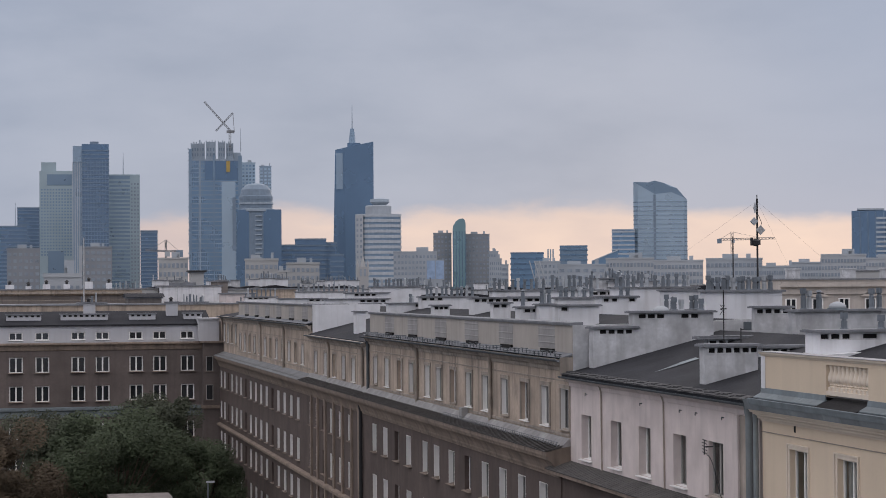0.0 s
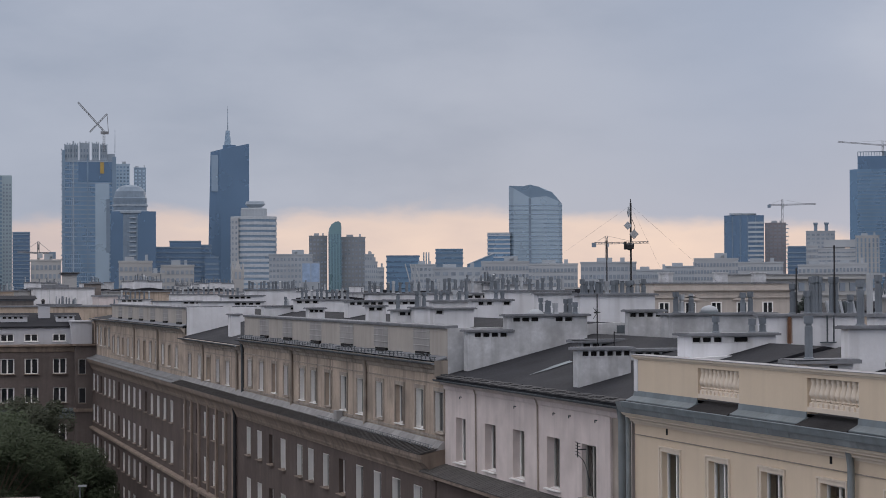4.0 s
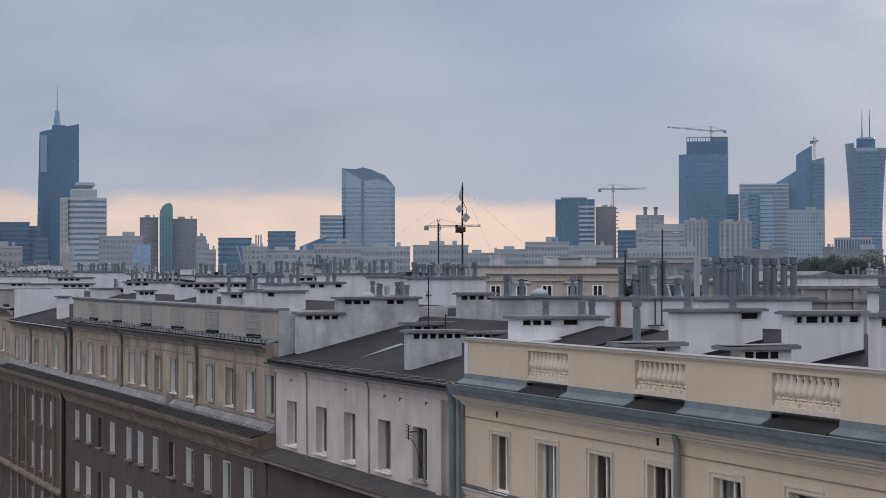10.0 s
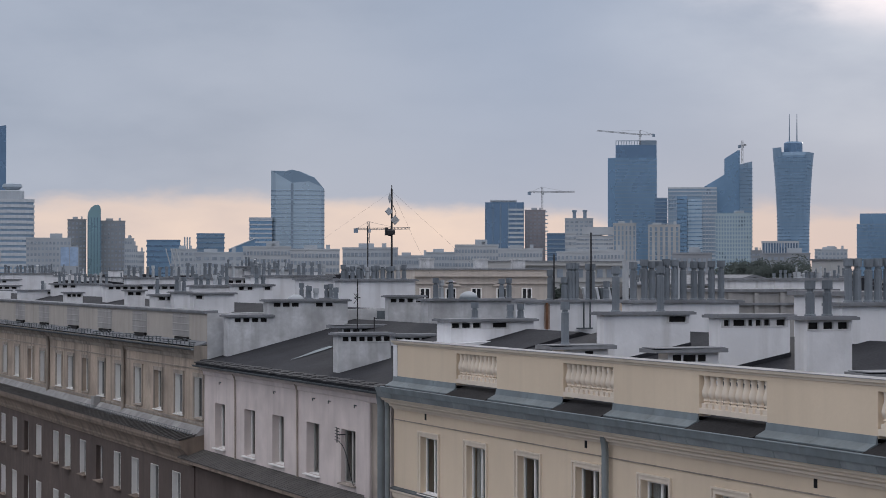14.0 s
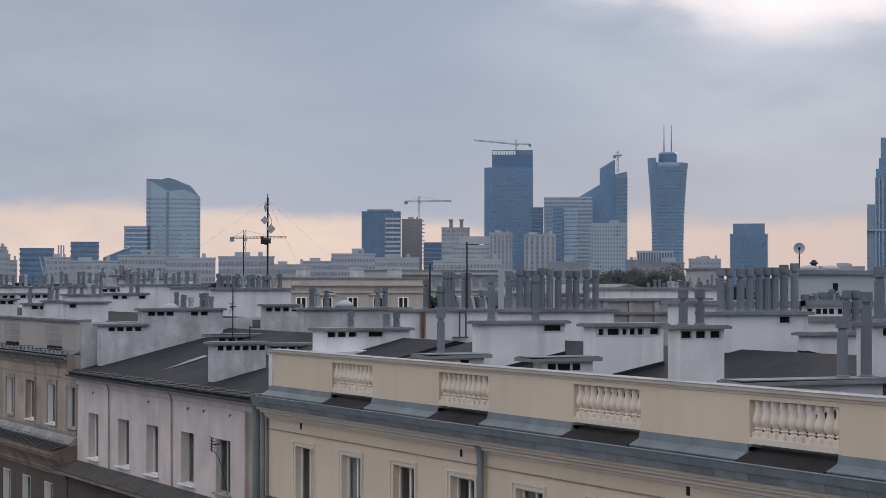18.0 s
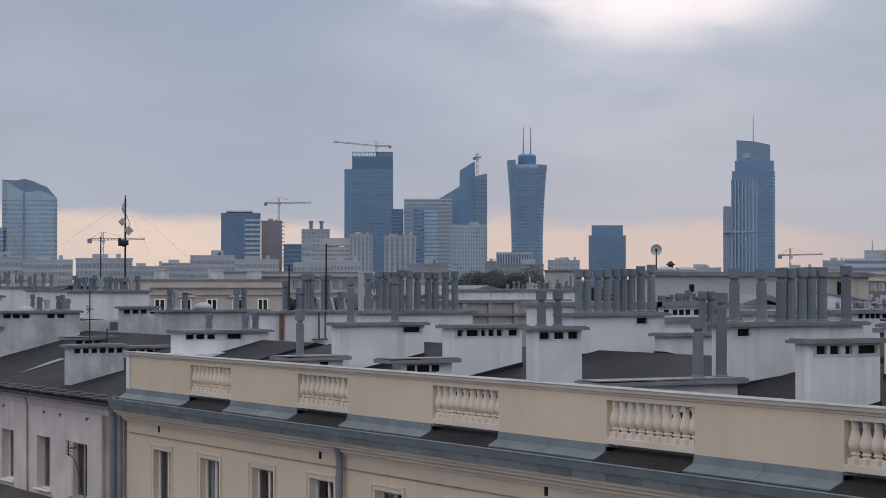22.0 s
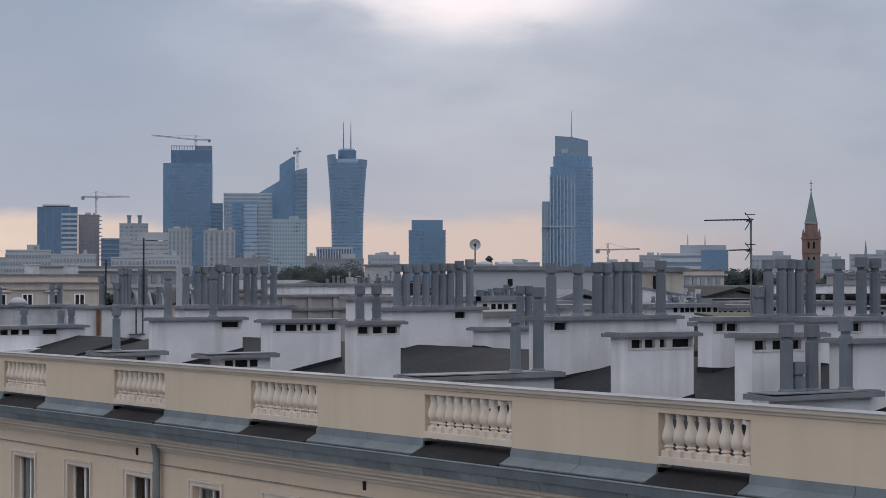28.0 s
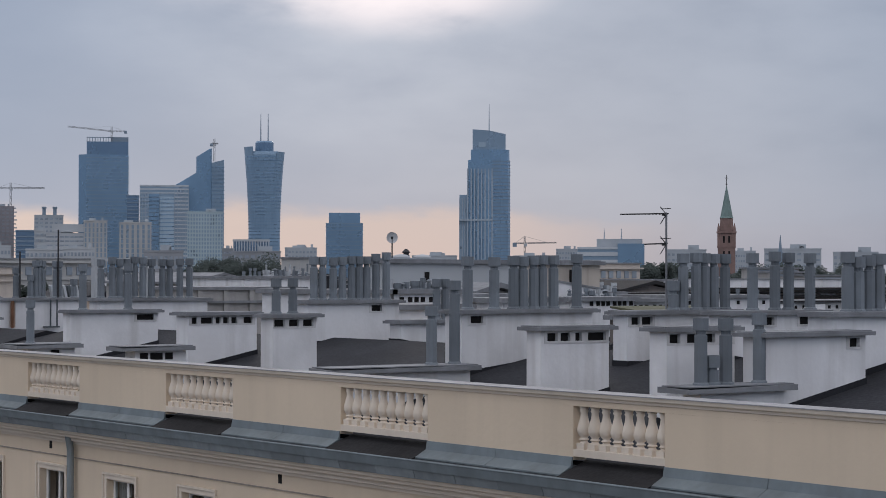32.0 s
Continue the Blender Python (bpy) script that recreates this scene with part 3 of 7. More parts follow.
for i, y in enumerate(CREAM_COLS):
    for j, (z, h) in enumerate(CREAM_ROWS):
        window(cream, at_c(FRONT, y, z - h), -90, 1.30, h, 0.16, (0.53,), UPVC, PANE if j == 0 else DARK_PANE, UPVC, (0, 1, 0, 0, 1)[i % 5] if j == 0 else 0)
        if j == 0:
            a, c = y - 1.30, y
            part("window_surround", surround(a - CY0, c - CY0, z - h, z, 0.012, 0.10, 0.018), CREAM_TRIM, cream)
            part("window_moulding", surround(a - CY0, c - CY0, z - h, z, 0.115, 0.045, 0.055), CREAM_TRIM, cream)
part("sill_course", Mesh().profile_y([(0, EYE - 6.27), (-0.13, EYE - 6.30), (-0.13, EYE - 6.37), (-0.07, EYE - 6.41), (-0.05, EYE - 6.55), (0, EYE - 6.57)], 0, CY1 - CY0), CREAM_TRIM, cream, "moulded string course under the sills")
part("sill_sheet", Mesh().profile_y([(-0.002, EYE - 6.235), (-0.15, EYE - 6.285), (-0.15, EYE - 6.31), (-0.14, EYE - 6.31), (-0.14, EYE - 6.297), (-0.002, EYE - 6.262)], 0, CY1 - CY0), ZINC_DARK, cream, "dull zinc sheet on the string course")
# frieze line, cornice in steps, zinc apron and gutter
part("frieze_line", Mesh().box(-0.03, 0, 0, CY1 - CY0, EYE - 4.26, EYE - 4.235), BEIGE_TRIM, cream)
part("cornice", Mesh().profile_y([(0, EYE - 3.93), (-0.06, EYE - 3.93), (-0.06, EYE - 3.875), (-0.10, EYE - 3.85), (-0.16, EYE - 3.85), (-0.16, EYE - 3.80), (-0.22, EYE - 3.75), (-0.30, EYE - 3.74), (-0.30, EYE - 3.695), (-0.40, EYE - 3.66), (-0.43, EYE - 3.60), (-0.43, EYE - 3.50), (0.3, EYE - 3.44), (0.3, EYE - 3.6), (0, EYE - 3.6)], 0, CY1 - CY0), CREAM_TRIM, cream, "stepped cream cornice moulding")
part("eave_apron", Mesh().profile_y([(-0.50, EYE - 3.36), (0.0, EYE - 3.16), (0.4, EYE - 3.12), (0.4, EYE - 3.16), (0.0, EYE - 3.20), (-0.48, EYE - 3.44)], 0, CY1 - CY0 - 0.45), ZINC_DARK, cream, "dull dark zinc eave sheet")
part("gutter", Mesh().profile_y([(-0.615, EYE - 3.262), (-0.575, EYE - 3.245), (-0.57, EYE - 3.36), (-0.48, EYE - 3.38), (-0.46, EYE - 3.33), (-0.44, EYE - 3.33), (-0.44, EYE - 3.42), (-0.58, EYE - 3.42)], 0, CY1 - CY0 - 0.45), ZINC, cream, "grey zinc box gutter")
part("gutter_bead", Mesh().rod((-0.605, 0, EYE - 3.252), (-0.605, CY1 - CY0 - 0.45, EYE - 3.252), 0.02, 8), ZINC, cream, "rolled zinc edge of the gutter")
for k in range(44):
    part("fascia_sheet", kept(("fascia", k % 3), lambda: Mesh().profile_y([(-0.605, -0.0), (-0.59, -0.0), (-0.475 - 0.008 * (k % 3), -0.30), (-0.49 - 0.008 * (k % 3), -0.31)], 0.004, 1.185).make("fascia_sheet", FASCIA)), FASCIA, cream, "", (0, 1.19 * k, EYE - 3.27))
for y in (43.96, 20.4):
    downpipe(cream, y, 0, EYE - 3.6, FRONT - 0.14, PIPE, 0.085)
# dark plates on the wall stand in for shaded holes
for y in (55.73, 45.26, 35.06, 24.8):
    part("vent_hole", Mesh().box(-0.012, 0.0, -0.06, 0.06, -0.13, 0.13), UNLIT_DARK, cream, "", at_c(FRONT, y, EYE - 3.99))

# parapet: solid panels with balustrades let in between them
BAYS = [(53.42, 50.62), (46.53, 43.79), (39.70, 36.88), (32.92, 30.12), (26.09, 23.90), (19.4, 16.7), (12.7, 10.0)]
P_TOP, P_FOOT = EYE - 1.93, EYE - 3.01


def baluster_mesh():
    vase = [(0.078, 0.10), (0.05, 0.135), (0.084, 0.16), (0.056, 0.19), (0.086, 0.225), (0.108, 0.27), (0.115, 0.315), (0.110, 0.36), (0.093, 0.42), (0.074, 0.48), (0.061, 0.54), (0.057, 0.59), (0.074, 0.625), (0.06, 0.65), (0.085, 0.69)]
    me = Mesh().box(-0.088, 0.088, -0.088, 0.088, 0, 0.10).turned(vase, 18).make("baluster", CREAM_TRIM)
    for face in me.polygons[6:]:
        face.use_smooth = face.center.z > 0.2
    return me



edges = [CY1] + [v for b in BAYS for v in b] + [CY0]
for top_y, low_y in zip(edges[::2], edges[1::2]):
    part("parapet_panel", Mesh().box(0, 0.28, low_y - CY0, top_y - CY0, P_FOOT, P_TOP - 0.20), CREAM, cream)
    # zinc flashing laid sloping at the panel's foot
    seg = max(1, round((top_y - low_y) / 1.9))
    for k in range(seg):
        u, v = low_y + (top_y - low_y) * k / seg, low_y + (top_y - low_y) * (k + 1) / seg
        part("flashing", Mesh().profile_y([(-0.002, EYE - 2.96), (-0.002, EYE - 3.13), (-0.28, EYE - 3.257), (-0.28, EYE - 3.232), (-0.05, EYE - 3.11), (-0.022, EYE - 2.96)], u - CY0 + 0.006, v - CY0 - 0.006), ZINC, cream)
for a, c in BAYS:
    rail = part("balustrade", Mesh().box(0.0, 0.28, c - CY0, a - CY0, P_FOOT + 0.06, P_FOOT + 0.18), CREAM_TRIM, cream, "cream balustrade let into the parapet")
    n = round((a - c) / 0.285)
    for k in range(n):
        part("baluster", kept("baluster", baluster_mesh), CREAM_TRIM, rail, "", (0.115, c - CY0 + (a - c) * (k + 0.5) / n, P_FOOT + 0.18))
    part("bay_floor", Mesh().profile_y([(0.27, EYE - 3.02), (-0.44, EYE - 3.295), (-0.44, EYE - 3.32), (0.27, EYE - 3.06)], c - CY0 + 0.004, a - CY0 - 0.004), FELT_BROWN, cream, "dark felt-covered strip under the balustrade")
part("parapet_rail", Mesh().box(0.0, 0.28, 0, CY1 - CY0, P_TOP - 0.199, P_TOP - 0.105), CREAM, cream, "plain cream rail under the cap")
part("parapet_cap", Mesh().profile_y([(0.03, P_TOP - 0.104), (-0.02, P_TOP - 0.10), (-0.035, P_TOP - 0.06), (-0.085, P_TOP - 0.035), (-0.095, P_TOP - 0.005), (-0.105, P_TOP + 0.022), (0.32, P_TOP + 0.028), (0.32, P_TOP - 0.05), (0.27, P_TOP - 0.06), (0.27, P_TOP - 0.104)], 0, CY1 - CY0), CREAM_TRIM, cream, "moulded parapet cap")
part("cap_sheet", Mesh().profile_y([(-0.115, P_TOP + 0.024), (0.33, P_TOP + 0.031), (0.33, P_TOP + 0.045), (-0.115, P_TOP + 0.038)], 0, CY1 - CY0), CAP, cream, "weathered grey sheet on the cap")
part("parapet_return", Mesh().box(-0.025, -0.002, CY1 - CY0 - 0.3, CY1 - CY0, P_FOOT, P_TOP - 0.11), WHITE, cream, "white end strip of the parapet")

# -- the pale pink-grey building with the open roof slope --
PY0, PY1 = 58.3, 79.3
pink = thing("apartment_building", (FRONT, PY0, 0), "pale pink-grey rendered apartment building with a dark felt roof", "building")
at_p = lambda x, y, z: (x - FRONT, y - PY0, z)
PINK_COLS = [77.73, 73.82, 70.40, 66.58, 63.05]
PINK_ROW = (EYE - 4.86, 1.70)
part("wall", pierced(Mesh(), lambda a, d, z: (d, a - PY0, z), PY0 + 0.25, PY1, EYE - 7.0, EYE - 3.4, holes_of(PINK_COLS, 1.34, [PINK_ROW]), 0.4, 0.4), PINK, pink)
part("lower_wall", Mesh().box(-0.35, 0.4, 0.25, PY1 - PY0, 0, EYE - 7.0), BROWN, pink, "dark brown render of the lower storeys")
part("rear_wall", Mesh().box(BACK - FRONT - 0.4, BACK - FRONT, 0, PY1 - PY0, 0, EYE - 3.1).box(0.4, BACK - FRONT - 0.4, PY1 - PY0 - 0.3, PY1 - PY0, 0, EYE - 3.2).box(0.4, BACK - FRONT - 0.4, 0.0, PY1 - PY0 - 0.3, EYE - 6.9, EYE - 6.7).box(4.2, 4.4, 0.0, PY1 - PY0 - 0.3, EYE - 6.7, EYE - 3.3), ROOM, pink)
part("roof", Mesh().profile_y([(x - FRONT, z) for x, z in ((FRONT - 0.35, EYE - 3.50), (28.2, EYE - 1.84), (BACK, EYE - 3.35), (BACK, EYE - 3.23), (28.2, EYE - 1.72), (FRONT - 0.35, EYE - 3.38))], 0.1, PY1 - PY0), FELT, pink, "dark bitumen felt roof slope")
for i, y in enumerate(PINK_COLS):
    z, h = PINK_ROW
    window(pink, at_p(FRONT, y, z - h), -90, 1.34, h, 0.26 if i < 4 else 0.14, (0.5,) if i in (0, 1, 4) else (0.68,), UPVC if i < 3 else OLD_WOOD, PANE, UPVC if i < 4 else BEIGE_TRIM, (1, 0, 2, 2, 0)[i], sill_out=0.12)
part("eave_moulding", Mesh().profile_y([(0, EYE - 3.86), (-0.05, EYE - 3.84), (-0.06, EYE - 3.70), (-0.18, EYE - 3.62), (-0.20, EYE - 3.5), (-0.30, EYE - 3.46), (-0.30, EYE - 3.40), (0.3, EYE - 3.36), (0.3, EYE - 3.7)], 0.25, PY1 - PY0), PINK, pink)
g = gutter(pink, PY0 + 0.2, PY1, EYE - 3.44, FRONT - 0.42, ZINC_DARK, "dull zinc gutter")
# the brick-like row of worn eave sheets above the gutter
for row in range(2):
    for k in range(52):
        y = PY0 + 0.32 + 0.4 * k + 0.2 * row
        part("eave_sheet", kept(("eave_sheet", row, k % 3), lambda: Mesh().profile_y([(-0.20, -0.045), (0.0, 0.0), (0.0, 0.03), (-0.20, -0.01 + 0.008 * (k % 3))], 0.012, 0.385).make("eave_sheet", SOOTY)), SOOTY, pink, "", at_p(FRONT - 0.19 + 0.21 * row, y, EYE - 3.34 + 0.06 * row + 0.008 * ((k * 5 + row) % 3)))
part("roof_fold", Mesh().quad((0.95, 13.3, EYE - 3.03), (1.75, 13.25, EYE - 2.82), (2.72, 13.5, EYE - 2.57), (2.9, 14.1, EYE - 2.52), (2.1, 13.75, EYE - 2.70), (1.5, 13.5, EYE - 2.88)), ZINC, pink, "pale torn felt fold on the roof")
part("roof_fold", Mesh().profile_y([(2.3, EYE - 2.76), (3.0, EYE - 2.60), (2.9, EYE - 2.50)], 12.9, 14.2), FELT_BROWN, pink)
part("roof_step", Mesh().prism([(2.9, 3.6), (6.4, 3.6), (6.4, 5.6), (2.9, 5.6)], EYE - 3.2, [EYE - 2.18, EYE - 2.02, EYE - 2.02, EYE - 2.18]), WHITE, pink, "white plastered step under the stack")
part("corner_pilaster", Mesh().box(-0.10, 0, 60.15 - PY0, 60.62 - PY0, EYE - 7.0, EYE - 3.88), PINK, pink)
part("corner_strip", Mesh().box(-0.03, 0, 59.0 - PY0, 60.15 - PY0, EYE - 7.0, EYE - 3.88), BEIGE_TRIM, pink, "bare stone corner strip")
for y, r in ((58.95, 0.12), (58.42, 0.08)):
    downpipe(pink, y, EYE - 12, EYE - 3.45, FRONT - 0.16, PIPE, r)
for y in (74.87, 67.45):
    m = Mesh()
    for a, c in (((-0.16, 0.0, EYE - 3.55), (-0.05, 0.02, EYE - 3.85)), ((-0.05, 0.02, EYE - 3.85), (-0.04, 0.0, EYE - 6.9))):
        m.rod(a, c, 0.03, 8)
    part("cable_pipe", m, BEIGE_TRIM, pink, "", at_p(FRONT, y, 0))
for y in (76.9, 70.0, 65.7, 64.1, 61.6):
    part("wall_hook", Mesh().rod((-0.005, 0, 0), (-0.08, 0, 0.02), 0.018).rod((-0.08, 0, 0.02), (-0.08, 0.0, -0.07), 0.018), ZINC_DARK, pink, "", at_p(FRONT, y, EYE - 4.05))
ant = Mesh().rod((0, 0.1, -0.1), (-0.3, 0.12, -0.1), 0.02).rod((-0.3, 0.12, -0.35), (-0.3, 0.12, 0.12), 0.02)
for i in range(5):
    ant.rod((-0.3, -0.12, -0.3 + 0.1 * i), (-0.3, 0.32, -0.27 + 0.1 * i), 0.014)
for i in range(9):
    ant.rod((-0.24, 0.05 - 0.12 * i, -0.35 - 0.012 * i * i), (-0.24, -0.07 - 0.12 * i, -0.35 - 0.012 * (i + 1) ** 2), 0.014)
ant.rod((-0.24, -1.03, -1.32), (-0.05, -1.12, -2.1), 0.012)
part("window_antenna", ant, BLACK, pink, "black aerial and cable at the window", at_p(FRONT + 0.16, 62.95, EYE - 4.95))
# ledge of brown tiles under the top storey
part("ledge", Mesh().profile_y([(0, EYE - 6.83), (-0.85, EYE - 7.12), (-0.85, EYE - 7.24), (-0.35, EYE - 7.42), (0, EYE - 7.42)], 0.25, PY1 - PY0 + 0.6), BROWN_TRIM, pink)
for k in range(66):
    part("ledge_tile", kept("ledge_tile", lambda: Mesh().profile_y([(0.0, 0.0), (-0.88, -0.30), (-0.88, -0.26), (-0.4, -0.08), (0.0, 0.05)], 0.02, 0.30).make("ledge_tile", TILE)), TILE, pink, "", at_p(FRONT, PY0 + 0.3 + 0.325 * k, EYE - 6.82))

# -- the long sooty terrace: beige top storey, ledge, brown storeys below --
LEDGE = EYE - 6.25
ROWS_BELOW = [(EYE - 7.85, 1.62), (EYE - 10.8, 1.62), (EYE - 13.75, 1.62), (EYE - 16.7, 1.62), (EYE - 19.7, 1.62)]


def terrace(y0, y1, cols, top_row, low_cols, parapet, label, gut, ledge_mat, curtains=1):
    h = thing("apartment_building", (FRONT, y0, 0), label, "building", "sooty terrace")
    at = lambda x, y, z: (x - FRONT, y - y0, z)
    part("upper_wall", pierced(Mesh(), lambda a, d, z: (d, a - y0, z), y0, y1, LEDGE - 0.1, gut, holes_of(cols, 1.28, [top_row]), 0.4, 0.4), BEIGE, h, "stained beige render of the top storey")
    part("lower_wall", pierced(Mesh(), lambda a, d, z: (d - 0.4, a - y0, z), y0, y1, 0, LEDGE - 0.7, holes_of(low_cols, 1.32, ROWS_BELOW), 0.5, 0.5), BROWN, h, "dark brown sooty render")
    part("rear_wall", Mesh().box(BACK - FRONT - 0.4, BACK - FRONT, 0, y1 - y0, 0, EYE - 3.1).box(0.4, BACK - FRONT - 0.4, 0, 0.3, 0, EYE - 3.3).box(0.4, BACK - FRONT - 0.4, y1 - y0 - 0.3, y1 - y0, 0, EYE - 3.3).box(0.4, BACK - FRONT - 0.4, 0.3, y1 - y0 - 0.3, EYE - 6.9, EYE - 6.7).box(4.2, 4.4, 0.3, y1 - y0 - 0.3, EYE - 6.7, EYE - 3.3), ROOM, h)
    part("roof", Mesh().profile_y([(x - FRONT, z) for x, z in ((FRONT - 0.2, gut - 0.02), (RIDGE, EYE - 1.42), (BACK, EYE - 3.17), (BACK, EYE - 3.05), (RIDGE, EYE - 1.30), (FRONT - 0.2, gut + 0.1))], 0, y1 - y0), FELT, h, "dark bitumen felt roof")
    part("eave_cornice", Mesh().profile_y([(0, gut - 0.45), (-0.06, gut - 0.43), (-0.08, gut - 0.28), (-0.22, gut - 0.22), (-0.28, gut - 0.08), (-0.40, gut - 0.05), (-0.40, gut + 0.03), (0.2, gut + 0.1), (0.2, gut - 0.3)], 0, y1 - y0), BEIGE_TRIM, h)
    gutter(h, y0, y1, gut + 0.04, FRONT - 0.48, ZINC_DARK)
    for k in range(int((y1 - y0) / 1.1)) if y0 < 100 else ():
        part("snow_guard", kept("snow_guard", lambda: Mesh().rod((-0.36, 0, 0), (-0.36, 1.08, 0), 0.014, 6).rod((-0.36, 0.2, -0.1), (-0.36, 0.2, 0.09), 0.018, 5).rod((-0.36, 0.85, -0.1), (-0.36, 0.85, 0.09), 0.018, 5).rod((-0.36, 0, 0.09), (-0.36, 1.08, 0.09), 0.018, 6).make("snow_guard", ZINC_DARK)), ZINC_DARK, h, "", (0.05 * ((k * 5) % 3), 1.1 * k, gut + 0.17 + 0.03 * ((k * 7) % 4)))
    part("string_course", Mesh().box(-0.05, 0, 0, y1 - y0, top_row[0] - top_row[1] - 0.24, top_row[0] - top_row[1] - 0.14).box(-0.04, 0, 0, y1 - y0, top_row[0] + 0.28, top_row[0] + 0.34), BEIGE_TRIM, h)
    part("ledge", Mesh().profile_y([(0, LEDGE + 0.05), (-0.30, LEDGE - 0.01), (-1.0, LEDGE - 0.18), (-1.0, LEDGE - 0.34), (-0.93, LEDGE - 0.37), (-0.92, LEDGE - 0.48), (-0.80, LEDGE - 0.56), (-0.66, LEDGE - 0.74), (-0.56, LEDGE - 0.95), (-0.55, LEDGE - 1.05), (-0.47, LEDGE - 1.09), (-0.46, LEDGE - 1.2), (-0.40, LEDGE - 1.22), (0, LEDGE - 1.22)], 0, y1 - y0), BROWN_TRIM, h, "deep sooty cornice ledge")
    if ledge_mat is TILE:
        # a pale cement fillet against the wall, then ribbed dark tiles down to the edge
        part("cement_fillet", Mesh().profile_y([(-0.003, LEDGE + 0.34), (-0.10, LEDGE + 0.31), (-0.36, LEDGE + 0.03), (-0.36, LEDGE - 0.01), (-0.003, LEDGE + 0.04)], 0, y1 - y0), FILLET, h, "pale cracked cement fillet")
        for k in range(int((y1 - y0) / 0.55)):
            part("fillet_joint", kept("fillet_joint", lambda: Mesh().profile_y([(-0.098, 0.32), (-0.36, 0.04), (-0.372, 0.03), (-0.108, 0.325)], 0, 0.035).make("fillet_joint", FILLET)), FILLET, h, "", (0, 0.2 + 0.55 * k + 0.1 * ((k * 7) % 3), LEDGE))
        for k in range(int((y1 - y0) / 0.42)):
            part("ledge_tile", kept(("terrace_tile", k % 3), lambda: Mesh().profile_y([(-0.30, 0.0), (-1.04, -0.17), (-1.04, -0.13), (-0.30, 0.045)], 0.02, 0.40).profile_y([(-0.30, 0.045), (-1.05, -0.14), (-1.05, -0.09), (-0.30, 0.08)], 0.0, 0.09 + 0.02 * (k % 3)).make("ledge_tile", TILE)), TILE, h, "", (0, 0.42 * k, LEDGE + 0.004))
    else:
        for k in range(int((y1 - y0) / 1.2)):
            part("ledge_sheet", kept(("ledge_sheet", ledge_mat.name), lambda: Mesh().profile_y([(-0.02, 0.22), (-0.36, 0.06), (-1.05, -0.15), (-1.05, -0.12), (-0.36, 0.09), (-0.02, 0.25)], 0.008, 1.192).box(-1.0, -0.05, 0.57, 0.60, 0.0, 0.02).make("ledge_sheet", ledge_mat)), ledge_mat, h, "", (0, 1.2 * k, LEDGE))
    for i, y in enumerate(cols):
        z, hh = top_row
        window(h, at(FRONT, y, z - hh), -90, 1.28, hh, 0.16, (0.5,), (UPVC, UPVC, OLD_WOOD)[(i * 5 // 3) % 3], DARK_PANE, UPVC if i % 3 else BEIGE_TRIM, 0, lined=i % 4 != 2)
        s = surround(y - 1.28 - y0, y - y0, z - hh, z, 0.0, 0.16, 0.05)
        part("window_surround", s, BEIGE_TRIM, h)
    for i, y in enumerate(low_cols):
        for j, (z, hh) in enumerate(ROWS_BELOW):
            window(h, at(FRONT - 0.4, y, z - hh), -90, 1.32, hh, 0.21, (0.5,), UPVC if (i * 3 + j * 5) % 6 else OLD_WOOD, DARK_PANE, BROWN_TRIM, lined=(i * 3 + j * 5) % 5 != 1, sill_out=0.16)
    if y0 > 120:
        part("lower_string", Mesh().profile_y([(-0.4, EYE - 12.95), (-0.72, EYE - 13.05), (-0.72, EYE - 13.22), (-0.4, EYE - 13.34)], 0, y1 - y0), BROWN_TRIM, h)
    if parapet:
        top = parapet
        pm = Mesh().box(0.1, 0.45, 0, y1 - y0, gut + 0.05, top - 0.12)
        part("parapet_wall", pm, PARAPET, h, "stained grey-beige parapet")
        part("parapet_cap", Mesh().profile_y([(0.02, top - 0.12), (0.0, top - 0.05), (0.0, top), (0.55, top + 0.02), (0.55, top - 0.12)], 0, y1 - y0), SLAB, h, "grey sheet-covered parapet cap")
        part("parapet_flashing", Mesh().profile_y([(0.1, gut + 0.30), (0.04, gut + 0.26), (-0.34, gut + 0.13), (-0.34, gut + 0.11), (0.1, gut + 0.2)], 0, y1 - y0), SLAB, h, "dirty cement fillet")
    return h


def niche(h, y0, ya, yb, gut, top):
    """A louvred niche in the parapet; a dark box at its foot paints the shade of the drain opening."""
    f = Mesh().box(0.09, 0.1, ya - y0, yb - y0, gut + 0.42, top - 0.18)
    ob = part("parapet_niche", f, LOUVRE, h, "dull grey louvred niche")
    for k in range(3):
        z = gut + 0.66 + (top - gut - 0.95) * k / 2.0
        part("louvre", kept(("louvre", round(yb - ya, 1)), lambda: Mesh().profile_y([(0.0, -0.01), (-0.016, -0.03), (-0.016, -0.012), (0.0, 0.012)], 0, round(yb - ya, 1)).make("louvre", LOUVRE)), LOUVRE, ob, "", (0.09, ya - y0, z))
    part("drain_opening", Mesh().box(-0.02, 0.09, ya - y0, yb - y0 - 0.7, gut + 0.24, gut + 0.40), UNLIT_DARK, ob)


